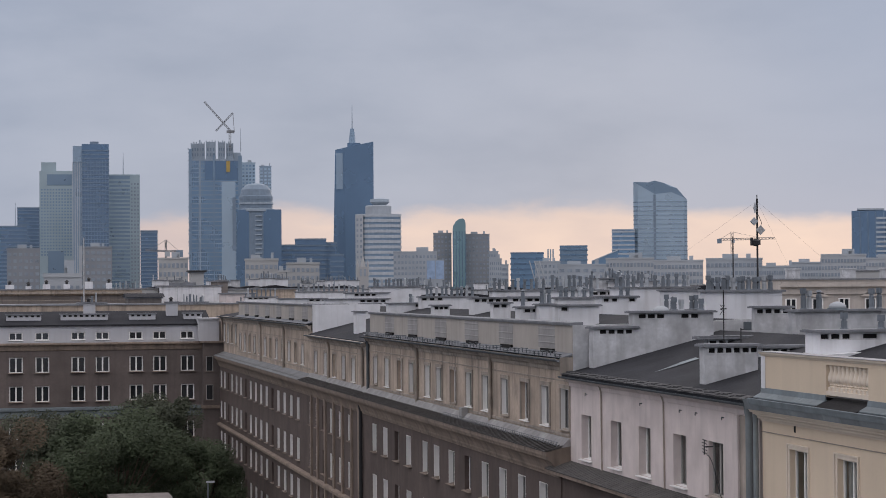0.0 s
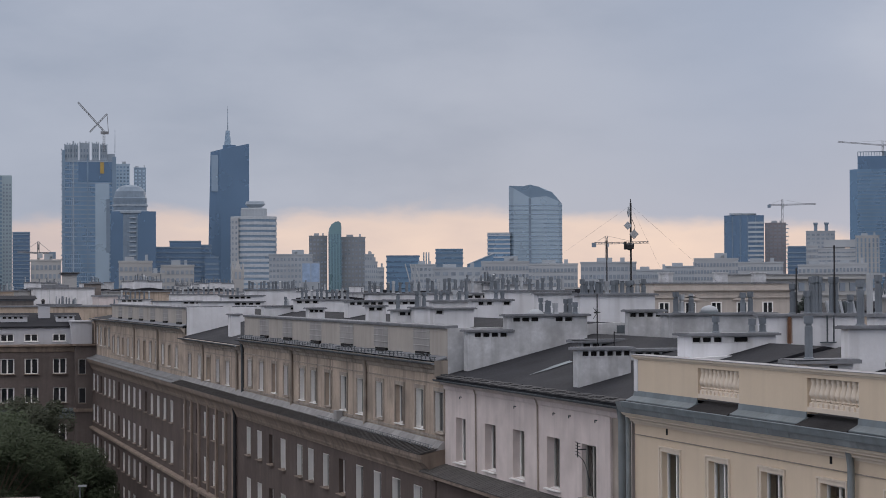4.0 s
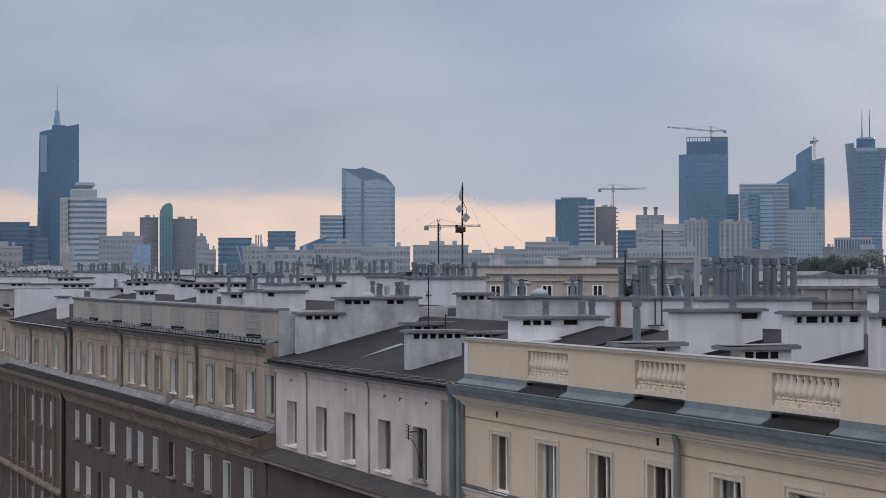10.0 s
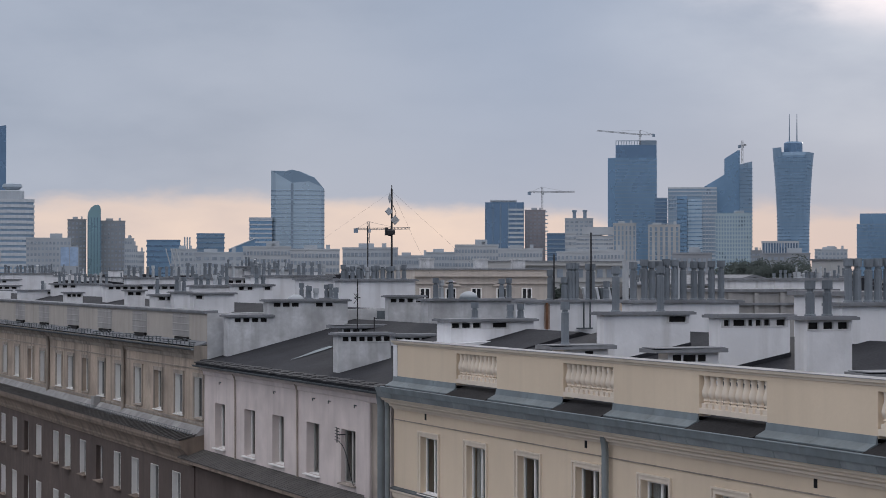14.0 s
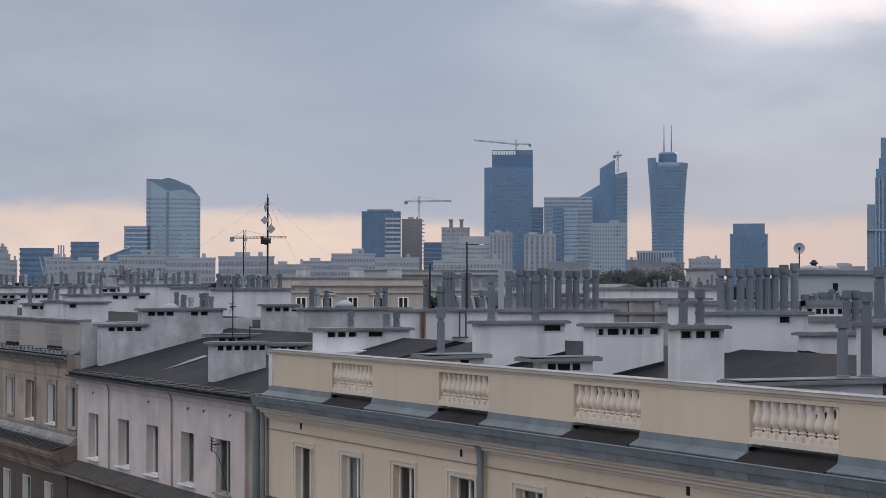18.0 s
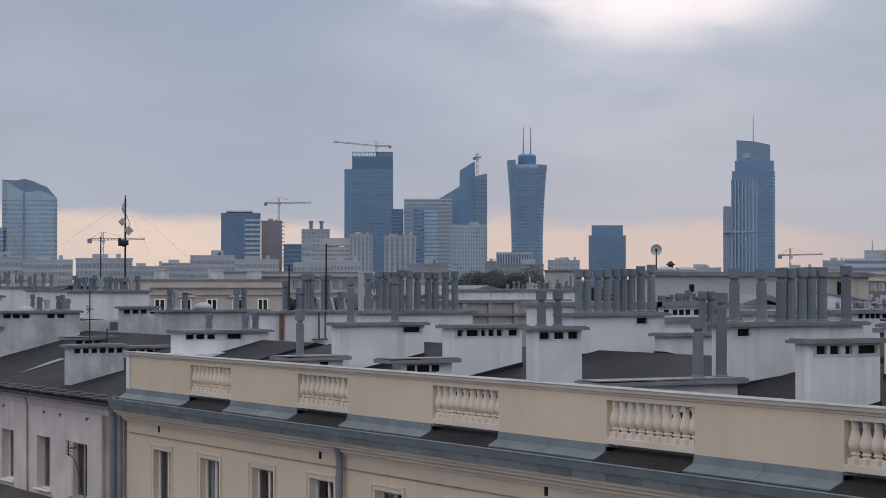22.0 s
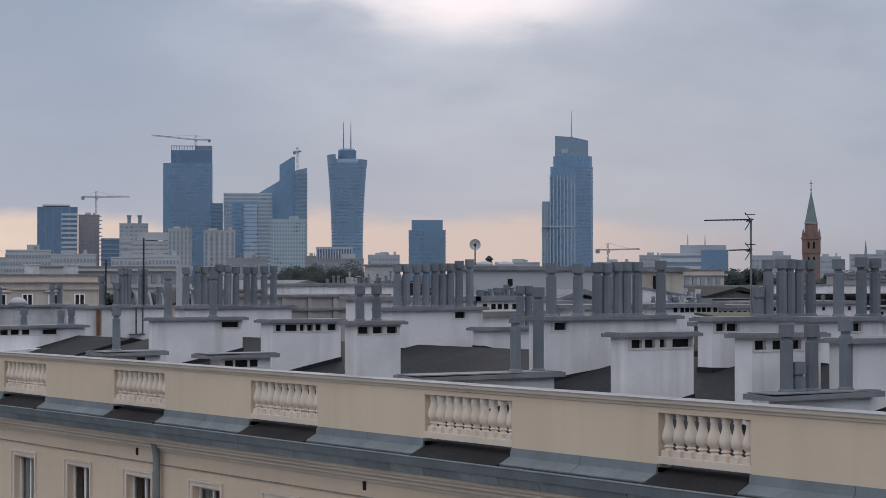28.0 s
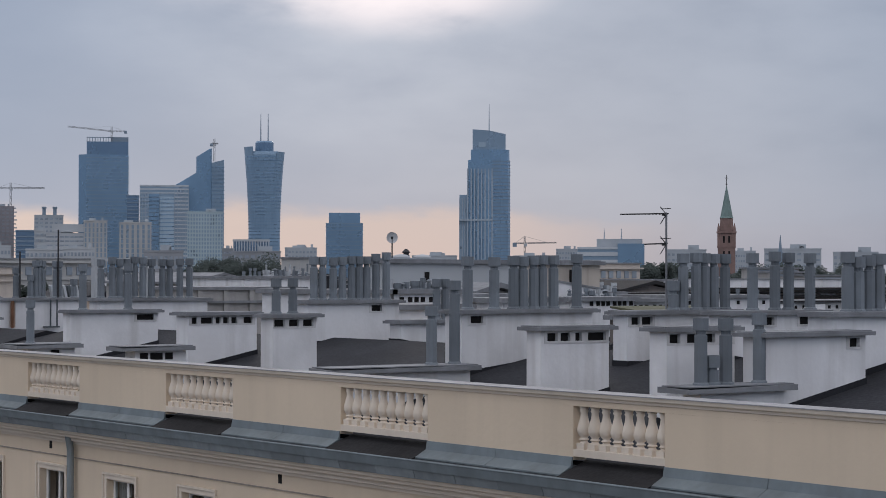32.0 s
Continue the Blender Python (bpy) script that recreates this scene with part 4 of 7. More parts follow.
BG, BT = EYE - 2.86, EYE - 1.36
beige = terrace(79.3, 124.6, [122.81, 119.11, 115.2, 111.83, 107.53, 104.7, 101.25, 97.81, 94.36, 90.65, 87.09, 83.7, 80.7], (EYE - 3.98, 1.62), [121.13, 117.67, 114.24, 110.82, 106.41, 103.58, 100.08, 96.53, 92.95, 89.55, 86.2, 82.65], BT,
                "sooty terrace building with a beige top storey and a louvred parapet", BG, TILE)
for ya, yb in ((116.75, 119.57), (110.07, 112.75), (102.7, 105.5), (95.6, 98.5), (88.9, 91.5), (81.9, 84.5)):
    niche(beige, 79.3, ya, yb, BG, BT)
for y in (109.4, 92.5, 124.3):
    downpipe(beige, y, EYE - 6.1, BG - 0.1, FRONT - 0.1, ZINC_DARK if y > 120 else BEIGE_TRIM, 0.09)
downpipe(beige, 124.4, 0, LEDGE - 0.6, FRONT - 0.55, BLACK, 0.11)
part("air_conditioner", Mesh().box(-0.36, -0.06, 0, 0.7, 0, 0.5).box(-0.375, -0.36, 0.08, 0.62, 0.06, 0.44), LOUVRE, beige, "grey air conditioner box on the wall", (0, 97.2 - 79.3, EYE - 6.15))
part("eave_end", Mesh().box(-0.42, 0.12, -0.03, 0.002, BG - 0.5, BG + 0.14), BEIGE_TRIM, beige)
for k in range(18):
    part("snow_guard", kept("low_guard", lambda: Mesh().rod((-0.5, 0, 0.08), (-0.5, 1.18, 0.08), 0.014, 6).rod((-0.5, 0, 0.2), (-0.5, 1.18, 0.2), 0.014, 6).rod((-0.5, 0.15, -0.05), (-0.5, 0.15, 0.22), 0.012, 5).rod((-0.5, 0.55, -0.05), (-0.5, 0.55, 0.22), 0.012, 5).rod((-0.5, 0.95, -0.05), (-0.5, 0.95, 0.22), 0.012, 5).make("snow_guard", SLAB)), SLAB, beige, "", (0, 0.1 + 1.2 * k, LEDGE))
part("roof_end_wall", Mesh().profile_y([(0.12, EYE - 3.4), (14.8, EYE - 3.4), (14.8, EYE - 3.0), (7.4, EYE - 1.28), (4.6, EYE - 1.40), (0.12, EYE - 1.46)], -0.02, 0.28), GREY_WALL, beige)

short = terrace(124.6, 148.0, [146.4, 142.0, 138.2, 134.4, 130.6], (EYE - 4.3, 1.5), [146.2, 143.3, 140.4, 137.0, 133.4, 129.8], None, "sooty terrace building with an open roof slope", EYE - 3.25, TILE)
for y in (125.2, 128.0, 131.5, 135.0, 138.6, 141.9, 144.8):
    part("pilaster", Mesh().box(-0.52, -0.4, 0, 0.55, 0, EYE - 7.2), BROWN_TRIM, short, "", (0, y - 124.6, 0))
for y in (126.3, 139.6):
    downpipe(short, y, EYE - 6.1, EYE - 3.4, FRONT - 0.1, BEIGE_TRIM, 0.09)
far_terrace = terrace(148.0, 194.2, [192.6 - 3.62 * i for i in range(12)], (EYE - 3.95, 1.52), [192.4 - 3.62 * i for i in range(12)], EYE - 1.04, "sooty terrace building with a louvred parapet", EYE - 2.55, LEDGE_GREY)
for k in range(6):
    niche(far_terrace, 148.0, 150.2 + 7.2 * k, 153.0 + 7.2 * k, EYE - 2.55, EYE - 1.04)
for y in (162.0, 176.5):
    downpipe(far_terrace, y, EYE - 6.1, EYE - 2.7, FRONT - 0.1, BEIGE_TRIM, 0.09)
end_terrace = terrace(194.2, 208.0, [206.0, 202.8, 199.4, 196.2], (EYE - 3.3, 1.7), [205.5, 202.4, 199.2, 196.0], None, "sooty terrace building at the street's end", EYE - 2.55, LEDGE_GREY)
part("end_face", Mesh().box(0.1, 5.0, -0.02, 0.26, EYE - 3.4, EYE - 1.06), WHITE, far_terrace, "white limewashed end wall", (0, 0, 0))

# -- the brown building that closes the street --
BY = 208.0
brown = thing("apartment_building", (-16, BY, 0), "dark brown apartment building with a pale attic storey", "building")
B_COLS = [3.78 - 3.5 * 4, 3.78 - 8.5, 3.78 - 6.0, 1.25, 3.78, 7.24, 9.6, 12.87, 15.18, 17.9]
B_ROWS = [(EYE - 6.40, 1.53), (EYE - 9.22, 1.55), (EYE - 12.86, 1.55), (EYE - 15.9, 1.55), (EYE - 19, 1.55)]
bx = lambda a, d, z: (a + 16, d, z)
part("wall", pierced(Mesh(), bx, -16, 20.0, 0, EYE - 5.15, [(x, x + 1.34, z - h, z) for x in B_COLS for z, h in B_ROWS], 0.4, 0.4), BROWN_PALE, brown)
part("attic_wall", pierced(Mesh(), lambda a, d, z: (a + 16, d + 0.25, z), -16, 20.0, EYE - 5.15, EYE - 3.35, [(x, x + 1.32, EYE - 4.74, EYE - 4.0) for x in B_COLS], 0.35, 0.35), ATTIC, brown, "pale grey attic storey")
part("rear_wall", Mesh().box(0, 38, 11.6, 12, 0, EYE - 3.0).box(0, 0.3, 0.4, 11.6, 0, EYE - 3.0).box(37.7, 38, 0.4, 11.6, 0, EYE - 3.0).box(0.3, 37.7, 3.8, 4.0, 0, EYE - 3.6), ROOM, brown)
part("roof", Mesh().profile_x([(0.0, EYE - 3.38), (6.0, EYE - 2.1), (12.2, EYE - 3.1), (12.2, EYE - 3.0), (6.0, EYE - 2.0), (0.0, EYE - 3.27)], 0, 37), FELT, brown, "dark roof slope")
part("cornice", Mesh().profile_x([(0.25, EYE - 5.02), (-0.45, EYE - 5.10), (-0.45, EYE - 5.22), (-0.2, EYE - 5.3), (-0.12, EYE - 5.75), (0, EYE - 5.8), (0.25, EYE - 5.8)], 0, 37.2), BROWN_TRIM, brown)
part("string_course", Mesh().profile_x([(0, EYE - 11.3), (-0.35, EYE - 11.42), (-0.35, EYE - 11.62), (-0.1, EYE - 11.75), (-0.1, EYE - 12.3), (0, EYE - 12.35)], 0, 37.2), ZINC, brown, "grey sheet-covered string course")
for i, x in enumerate(B_COLS):
    for j, (z, h) in enumerate(B_ROWS):
        window(brown, (x + 16, 0, z - h), 0, 1.34, h, 0.14, (0.5,), UPVC, DARK_PANE, BROWN_TRIM, (0, 1, 0, 0, 2)[(i * 3 + j) % 5], sill_out=0.28, bar=0.12)
    window(brown, (x + 16, 0.25, EYE - 4.74), 0, 1.32, 0.74, 0.10, (0.5,), UPVC, DARK_PANE, UPVC, bar=0.10)
part("corner_block", Mesh().box(0, 2.1, -1.5, 0.0, 0, EYE - 5.05), BROWN_PALE, brown, "dark brown projecting corner", (36.0, 0, 0))
part("corner_attic", Mesh().box(0, 2.0, -1.2, 1.5, EYE - 5.0, EYE - 2.85).box(-0.1, 2.1, -1.4, 1.6, EYE - 2.85, EYE - 2.7), ATTIC, brown, "pale grey corner attic", (35.6, 0, 0))
part("corner_cornice", Mesh().box(-0.3, 2.2, -1.9, 0, EYE - 5.15, EYE - 4.98), BROWN_TRIM, brown, "", (36.0, 0, 0))
part("string_course", Mesh().box(-0.15, 2.2, -1.7, 0, EYE - 11.6, EYE - 11.3), BROWN_TRIM, brown, "", (36.0, 0, 0))
for x, w in ((5.3, 3.3), (10.6, 3.8), (17.0, 3.4), (22.3, 4.6), (29.0, 2.6), (34.4, 1.8)):
    v = part("roof_vent", Mesh().box(0, w, 2.0, 2.8, EYE - 3.4, EYE - 2.3), ATTIC, brown, "", (x, 0, 0))
    part("slab", Mesh().box(-0.12, w + 0.12, 1.9, 2.9, EYE - 2.3, EYE - 2.2), SLAB, v)
    for k in range(int(w / 0.55)):
        part("vent_slot", kept("roof_slot", lambda: Mesh().box(0, 0.3, 1.98, 2.0, EYE - 2.52, EYE - 2.34).make("vent_slot", UNLIT_DARK)), UNLIT_DARK, v, "", (0.2 + 0.55 * k, 0, 0))
for x in (24.6, 32.8):
    v = part("roof_chimney", Mesh().box(0, 1.15, 3.6, 4.4, EYE - 3.2, EYE - 1.2), ATTIC, brown, "", (x, 0, 0))
    part("slab", Mesh().box(-0.15, 1.3, 3.45, 4.55, EYE - 1.2, EYE - 1.08), SLAB, v)
    part("cowl", Mesh().turned([(0.16, EYE - 1.08), (0.16, EYE - 0.85), (0.26, EYE - 0.8), (0.05, EYE - 0.6)], 10, 0.5, 4.0), BLACK, v)
for x, z in ((35.0, EYE - 6.4), (35.0, EYE - 9.22)):
    window(brown, (x + 1.25, -1.5, z - 1.55), 0, 0.7, 1.5, -0.075, (), OLD_WOOD, DARK_PANE, BROWN_TRIM, sill_out=0.1)

# -- chimney stacks, roof by roof --
chimney(22.68, 78.35, 1.75, 0.6, EYE - 1.52, [(0.3, 0.5), (0.65, 0.85), (1.0, 1.2), (1.35, 1.55)], [], 0, pink, GREY_WALL)
chimney(24.31, 78.37, 3.3, 0.6, EYE - 0.93, [(0.25, 0.5), (0.62, 0.87), (1.0, 1.25), (2.0, 2.25), (2.4, 2.65)], [1.75, 2.1, 2.9], 0.5, pink, GREY_WALL)
chimney(33.8, 48.0, 2.1, 0.6, EYE - 1.36, [], [], 0, cream)
chimney(33.6, 52.0, 2.9, 0.6, EYE - 1.15, [(2.0, 2.3)], [], 0, cream)
# cream roof
chimney(25.2, 50.74, 2.64, 0.43, 23.02, [(2.03, 2.47)], [(0.47, 1.21), (1.84, 1.23)], 1.1, cream)
chimney(25.5, 44.96, 1.98, 0.56, 23.05, [(0.13, 0.24), (0.39, 0.69), (0.81, 0.9), (1.02, 1.14), (1.26, 1.38), (1.61, 1.82)], [], 0, cream)
chimney(25.0, 40.18, 1.17, 0.53, 23.09, [(0.06, 0.26), (0.45, 0.64), (0.83, 1.03)], [(0.24, 0.78), (0.69, 0.79)], 1.1, cream)
chimney(24.6, 30.13, 1.67, 0.41, 23.03, [(0.17, 0.37), (0.49, 0.68), (0.85, 0.96), (1.16, 1.56)], [], 0, cream)
chimney(24.6, 26.69, 1.62, 0.44, 23.09, [(0.1, 0.26), (0.51, 0.67), (0.93, 1.09), (1.34, 1.51)], [], 0, cream)
chimney(25.455, 25.15, 2.45, 0.55, 23.02, [(2.08, 2.24)], [], 0, cream)
chimney(26.64, 35.27, 3.45, 0.60, 23.24, [(0.26, 0.5)], [(0.37, 1.11), (1.09, 1.1), (1.62, 1.13), (1.88, 1.11), (2.18, 1.14), (2.42, 1.15), (2.74, 1.15), (3.41, 1.18)], 1.1, cream)
chimney(28.2, 31.79, 2.82, 0.43, 23.26, [(0.12, 0.32), (0.4, 0.66)], [(1.46, 0.58), (1.74, 1.15), (2.11, 1.17), (2.35, 1.16), (2.61, 1.15), (2.94, 1.15)], 1.1, cream)
chimney(29.0, 29.64, 2.46, 0.60, 23.28, [(0.99, 1.15), (1.96, 2.22)], [(0.9, 1.12), (1.53, 1.16), (1.92, 1.14), (2.54, 1.13)], 1.1, cream)
chimney(27.6, 25.64, 1.76, 0.60, 23.33, [], [0.71, 0.99, 1.27, 1.54], 1.06, cream)
chimney(28.6, 44.35, 2.43, 0.60, 23.33, [(1.99, 2.22)], [(0.38, 1.08), (0.64, 1.08), (0.97, 1.06), (1.25, 1.08), (1.53, 1.1), (1.77, 1.1), (2.0, 1.1), (2.29, 1.17), (2.62, 1.21)], 1.1, cream)
chimney(29.5, 55.32, 2.54, 0.70, 23.27, [], [(-0.87, 1.12), (-0.5, 1.19), (-0.25, 1.14), (-0.01, 1.14), (0.24, 1.21), (0.52, 1.19), (0.81, 1.14), (1.18, 1.14), (1.43, 1.13), (1.78, 1.16), (2.11, 1.17)], 1.1, cream)
chimney(29.0, 64.38, 3.29, 0.70, 23.18, [], [(1.12, 0.99), (1.65, 0.75), (1.84, 1.22), (1.96, 1.24), (2.09, 1.22), (2.57, 1.21), (2.7, 1.21), (3.25, 0.61)], 1.1, pink)
# pink roof and neighbours
chimney(22.5, 64.73, 1.81, 0.57, 22.13, [(0.15, 0.31), (0.44, 0.6), (0.73, 0.88), (1.01, 1.17), (1.3, 1.46), (1.59, 1.75)], [], 0, pink, GREY_WALL)
chimney(26.0, 74.42, 1.95, 0.45, 22.15, [(0.09, 0.29), (0.46, 0.66), (0.82, 1.03), (1.19, 1.39), (1.56, 1.76)], [], 0, pink, GREY_WALL, slab=1)
chimney(25.5, 67.25, 1.50, 0.60, 21.99, [(0.0, 0.19), (0.31, 0.49), (0.61, 0.8), (0.92, 1.11), (1.23, 1.42)], [], 0, pink, GREY_WALL)
chimney(25.5, 62.38, 2.59, 1.22, 22.60, [(0.06, 0.28), (0.41, 0.65), (0.79, 1.01), (1.49, 1.93)], [1.09, 2.36, 2.73], 0.52, pink)
chimney(29.0, 77.41, 1.46, 0.32, 23.23, [(0.1, 0.29), (0.45, 0.64), (0.81, 1.0), (1.17, 1.36)], [], 0, pink, GREY_WALL)
chimney(30.0, 76.12, 1.00, 0.30, 23.10, [], [], 0, pink, GREY_WALL)
chimney(29.6, 72.40, 3.36, 0.28, 23.14, [], [-0.56, -0.29, 0.08, 2.13, 2.49], 0.76, pink, GREY_WALL)
chimney(30.0, 85.86, 3.41, 0.74, 23.85, [], [0.13, 0.36, 0.6, 0.83, 1.07, 1.3, 1.54, 1.78, 2.01, 2.25, 2.49, 2.73, 2.97], 0.61, beige)
chimney(29.5, 89.56, 2.01, 0.81, 22.99, [(0.61, 0.99), (1.12, 1.39)], [-0.05, 0.32, 1.18, 1.34, 1.74], 0.65, beige, GREY_WALL)
chimney(33.5, 114.37, 1.82, 1.71, 23.88, [(-0.33, -0.1), (0.1, 0.36), (0.56, 0.83)], [1.58, 1.85, 2.25], 0.8, beige)
chimney(32, 108.72, 1.99, 1.07, 23.52, [(0.03, 0.28), (0.47, 0.72), (1.48, 1.74)], [], 0, beige)
chimney(34.5, 109.63, 3.25, 1.03, 24.03, [], [-1.28, -0.96, -0.58, 0.16, 0.55, 0.97, 1.39, 1.78, 2.21, 2.6, 2.93], 0.69, beige)
chimney(33, 101.09, 1.96, 0.64, 23.89, [], [], 0, beige)
# beige roof
chimney(30.5, 170.83, 3.82, 1.86, 24.22, [], [0.31, 0.64, 0.97, 1.3, 1.63, 1.96, 2.29, 2.62, 2.95, 3.29, 3.62, 3.95], 0.66, far_terrace)
chimney(29, 142.79, 3.76, 1.18, 23.48, [(0.08, 0.32), (0.64, 0.87), (1.19, 1.43)], [0.48, 0.84, 1.2, 1.56, 1.92, 2.28, 2.64, 3.01, 3.37, 3.73], 0.7, short)
chimney(27, 155.27, 1.36, 1.98, 22.94, [(0.17, 0.38), (0.57, 0.79), (0.98, 1.19)], [], 0, far_terrace)
chimney(27, 144.35, 2.72, 2.59, 23.04, [(1.92, 2.12), (2.18, 2.38), (2.44, 2.64)], [1.61, 1.85], 0.59, short)
chimney(25.8, 123.31, 0.96, 1.00, 23.04, [(0.07, 0.24), (0.36, 0.53), (0.65, 0.83)], [], 0, beige)
chimney(28, 122.34, 2.15, 1.22, 23.48, [(0.14, 0.35), (0.57, 0.78), (1.0, 1.21), (1.44, 1.65), (1.87, 2.08)], [], 0, beige)
chimney(26, 108.76, 0.93, 0.78, 23.26, [(0.06, 0.28), (0.46, 0.68)], [], 0, beige)
chimney(30, 120.60, 1.73, 1.12, 23.51, [(0.07, 0.31), (0.5, 0.75), (0.94, 1.19), (1.38, 1.62)], [], 0, beige)
chimney(25.6, 101.29, 1.11, 1.16, 23.08, [(0.23, 0.47), (0.64, 0.87)], [0.21], 0.84, beige)
chimney(26.5, 100.51, 0.58, 0.88, 23.22, [], [0.06, 0.26, 0.47], 0.76, beige)
chimney(25.6, 94.00, 1.92, 0.81, 23.22, [(0.14, 0.35)], [], 0, beige)
chimney(28, 103.03, 1.86, 0.89, 23.52, [], [0.24, 0.57, 0.9, 1.23, 1.56, 1.9], 0.54, beige)
chimney(29.5, 100.77, 1.99, 0.82, 23.58, [(0.29, 0.47), (0.74, 0.92), (1.63, 1.84)], [1.25, 1.67], 0.48, beige)
chimney(32.5, 135.62, 3.65, 0.98, 23.90, [], [0.08, 0.5, 0.93, 1.36, 1.79, 2.21, 2.64, 3.07, 3.51], 0.76, short)
chimney(33.5, 124.87, 3.05, 0.81, 23.90, [], [0.18, 0.54, 0.91, 1.27, 1.64, 2.0, 2.37, 2.73, 3.1], 0.88, short)
# far roof
chimney(24.2, 159.61, 2.33, 2.05, 22.90, [(1.23, 1.45), (1.56, 1.78), (1.89, 2.11)], [], 0, far_terrace)
chimney(22.9, 133.97, 0.60, 1.54, 22.59, [], [], 0, short)
chimney(27, 202.16, 4.66, 2.50, 23.18, [(2.99, 3.32), (3.6, 3.93), (4.21, 4.54)], [], 0, end_terrace)
chimney(27, 230.26, 3.38, 3.24, 23.28, [(0.37, 0.69), (0.96, 1.27), (1.54, 1.85), (2.12, 2.44)], [0.32, 0.82, 1.32, 1.82, 2.33, 2.83, 3.34], 0.93, end_terrace)
chimney(31, 218.67, 5.05, 2.56, 23.82, [], [0.3, 0.84, 1.39, 1.93, 2.48, 3.02, 3.57, 4.11, 4.66, 5.2], 0.77, end_terrace)
chimney(28, 168.13, 3.46, 1.69, 23.75, [(0.65, 0.88), (1.12, 1.35), (1.59, 1.82), (2.05, 2.29)], [0.23, 0.61, 0.98, 1.36], 0.6, far_terrace)
chimney(25.6, 164.07, 5.10, 2.34, 23.27, [(2.81, 3.09), (3.36, 3.63), (3.91, 4.18), (4.46, 4.73)], [], 0, far_terrace)
# a lower wall behind, with a pair of flues
chimney(30.25, 42.6, 2.09, 0.5, 22.84, [], [(1.28, 1.01), (1.55, 1.01)], 0.95, cream)
# low vents
chimney(23.3, 49.07, 1.20, 0.74, 22.20, [(0.57, 0.71)], [(0.13, 1.09)], 1.1, cream, slab=1)
chimney(23.3, 43.54, 1.35, 0.48, 22.30, [(0.15, 0.31), (0.43, 0.7), (0.82, 0.97)], [], 0, cream, slab=1)
chimney(23.18, 34.5, 2.91, 0.55, 22.13, [], [(2.3, 1.18), (2.89, 1.71)], 1.16, cream, slab=1)
chimney(23.85, 25.03, 1.9, 0.42, 22.16, [], [(0.18, 1.09), (0.44, 0.47), (0.75, 1.08), (1.53, 1.16)], 1.1, cream, slab=1)


# ---- the city beyond ----
def far_base(az, dist):
    return dist * math.sin(radians(az)), dist * math.cos(radians(az)), 0.0


def far_thing(name, az, dist, label, category="building", turn=0.0, group=""):
    return thing(name, far_base(az, dist), label, category, group, rz=-az + turn)


def bands(w, d, z0, z1, step, thick, out=0.45):
    """Floor bands round a body w wide and d deep."""
    m = Mesh()
    z = z0
    while z < z1 - thick:
        m.box(-w / 2 - out, w / 2 + out, -out, d + out, z, z + thick)
        z += step
    return m


def fins(w, d, z0, z1, n, thick, out=0.3, sides=0):
    m = Mesh()
    for i in range(n + 1):
        x = -w / 2 + w * i / n
        m.box(x - thick / 2, x + thick / 2, -out, 0.1, z0, z1)
    for i in range(sides + 1 if sides else 0):
        y = d * i / sides
        for s in (-1, 1):
            m.box(s * w / 2 - out, s * w / 2 + out, y - thick / 2, y + thick / 2, z0, z1)
    return m


# distant panes; the pale glass has the haze mixed into its colour
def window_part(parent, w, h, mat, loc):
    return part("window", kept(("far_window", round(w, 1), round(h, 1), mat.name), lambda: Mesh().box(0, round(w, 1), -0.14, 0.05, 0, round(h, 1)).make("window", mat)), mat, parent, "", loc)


def window_rows(w, z0, z1, nx, nz, fx=0.55, fz=0.5, y=0.0, x0=None, side=None, d=0):
    """Rows of slightly sunken-looking panes on the front, and on a side."""
    m = Mesh()
    x0 = -w / 2 if x0 is None else x0
    for j in range(nz):
        z = z0 + (z1 - z0) * (j + 0.5) / nz
        hz = (z1 - z0) / nz * fz / 2
        for i in range(nx):
            x = x0 + w * (i + 0.5) / nx
            hx = w / nx * fx / 2
            m.box(x - hx, x + hx, y - 0.12, y + 0.05, z - hz, z + hz)
        if side:
            n = max(2, int(d / (w / nx)))
            for i in range(n):
                yy = d * (i + 0.5) / n
                m.box(side * w / 2 - 0.12, side * w / 2 + 0.12, yy - d / n * fx / 2, yy + d / n * fx / 2, z - hz, z + hz)
    return m


def office(az, dist, w, top, wall, label, nx=10, nz=None, d=None, turn=0.0, fx=0.6, fz=0.5, name="office_building", glass=None, roof_box=True, group=""):
    """A plain block with its rows of windows, a parapet and a plant room on the roof."""
    d = d or w * 0.6
    h = far_thing(name, az, dist, label, turn=turn, group=group)
    part("wall", Mesh().box(-w / 2, w / 2, 0, d, 0, top - 0.8), wall, h)
    nz = nz or max(2, int(top / 3.4))
    low = max(0.0, min(top - 14, 18))
    rows = max(2, int((top - low) / 3.4))
    tall, wide = (top - 1.6 - low) / rows, w / nx
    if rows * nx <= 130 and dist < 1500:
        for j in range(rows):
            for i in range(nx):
                window_part(h, wide * fx, tall * fz, glass or HAZED_WINDOW, (-w / 2 + wide * (i + (1 - fx) / 2), 0, low + tall * (j + (1 - fz) / 2)))
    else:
        part("window", window_rows(w, low, top - 1.6, nx, rows, fx, fz, side=-1, d=d), glass or HAZED_WINDOW, h)["kind"] = "stuff"
    part("parapet", Mesh().box(-w / 2 - 0.2, w / 2 + 0.2, -0.2, d + 0.2, top - 0.8, top), wall, h)
    if roof_box:
        q = (az * 7.31) % 1.0
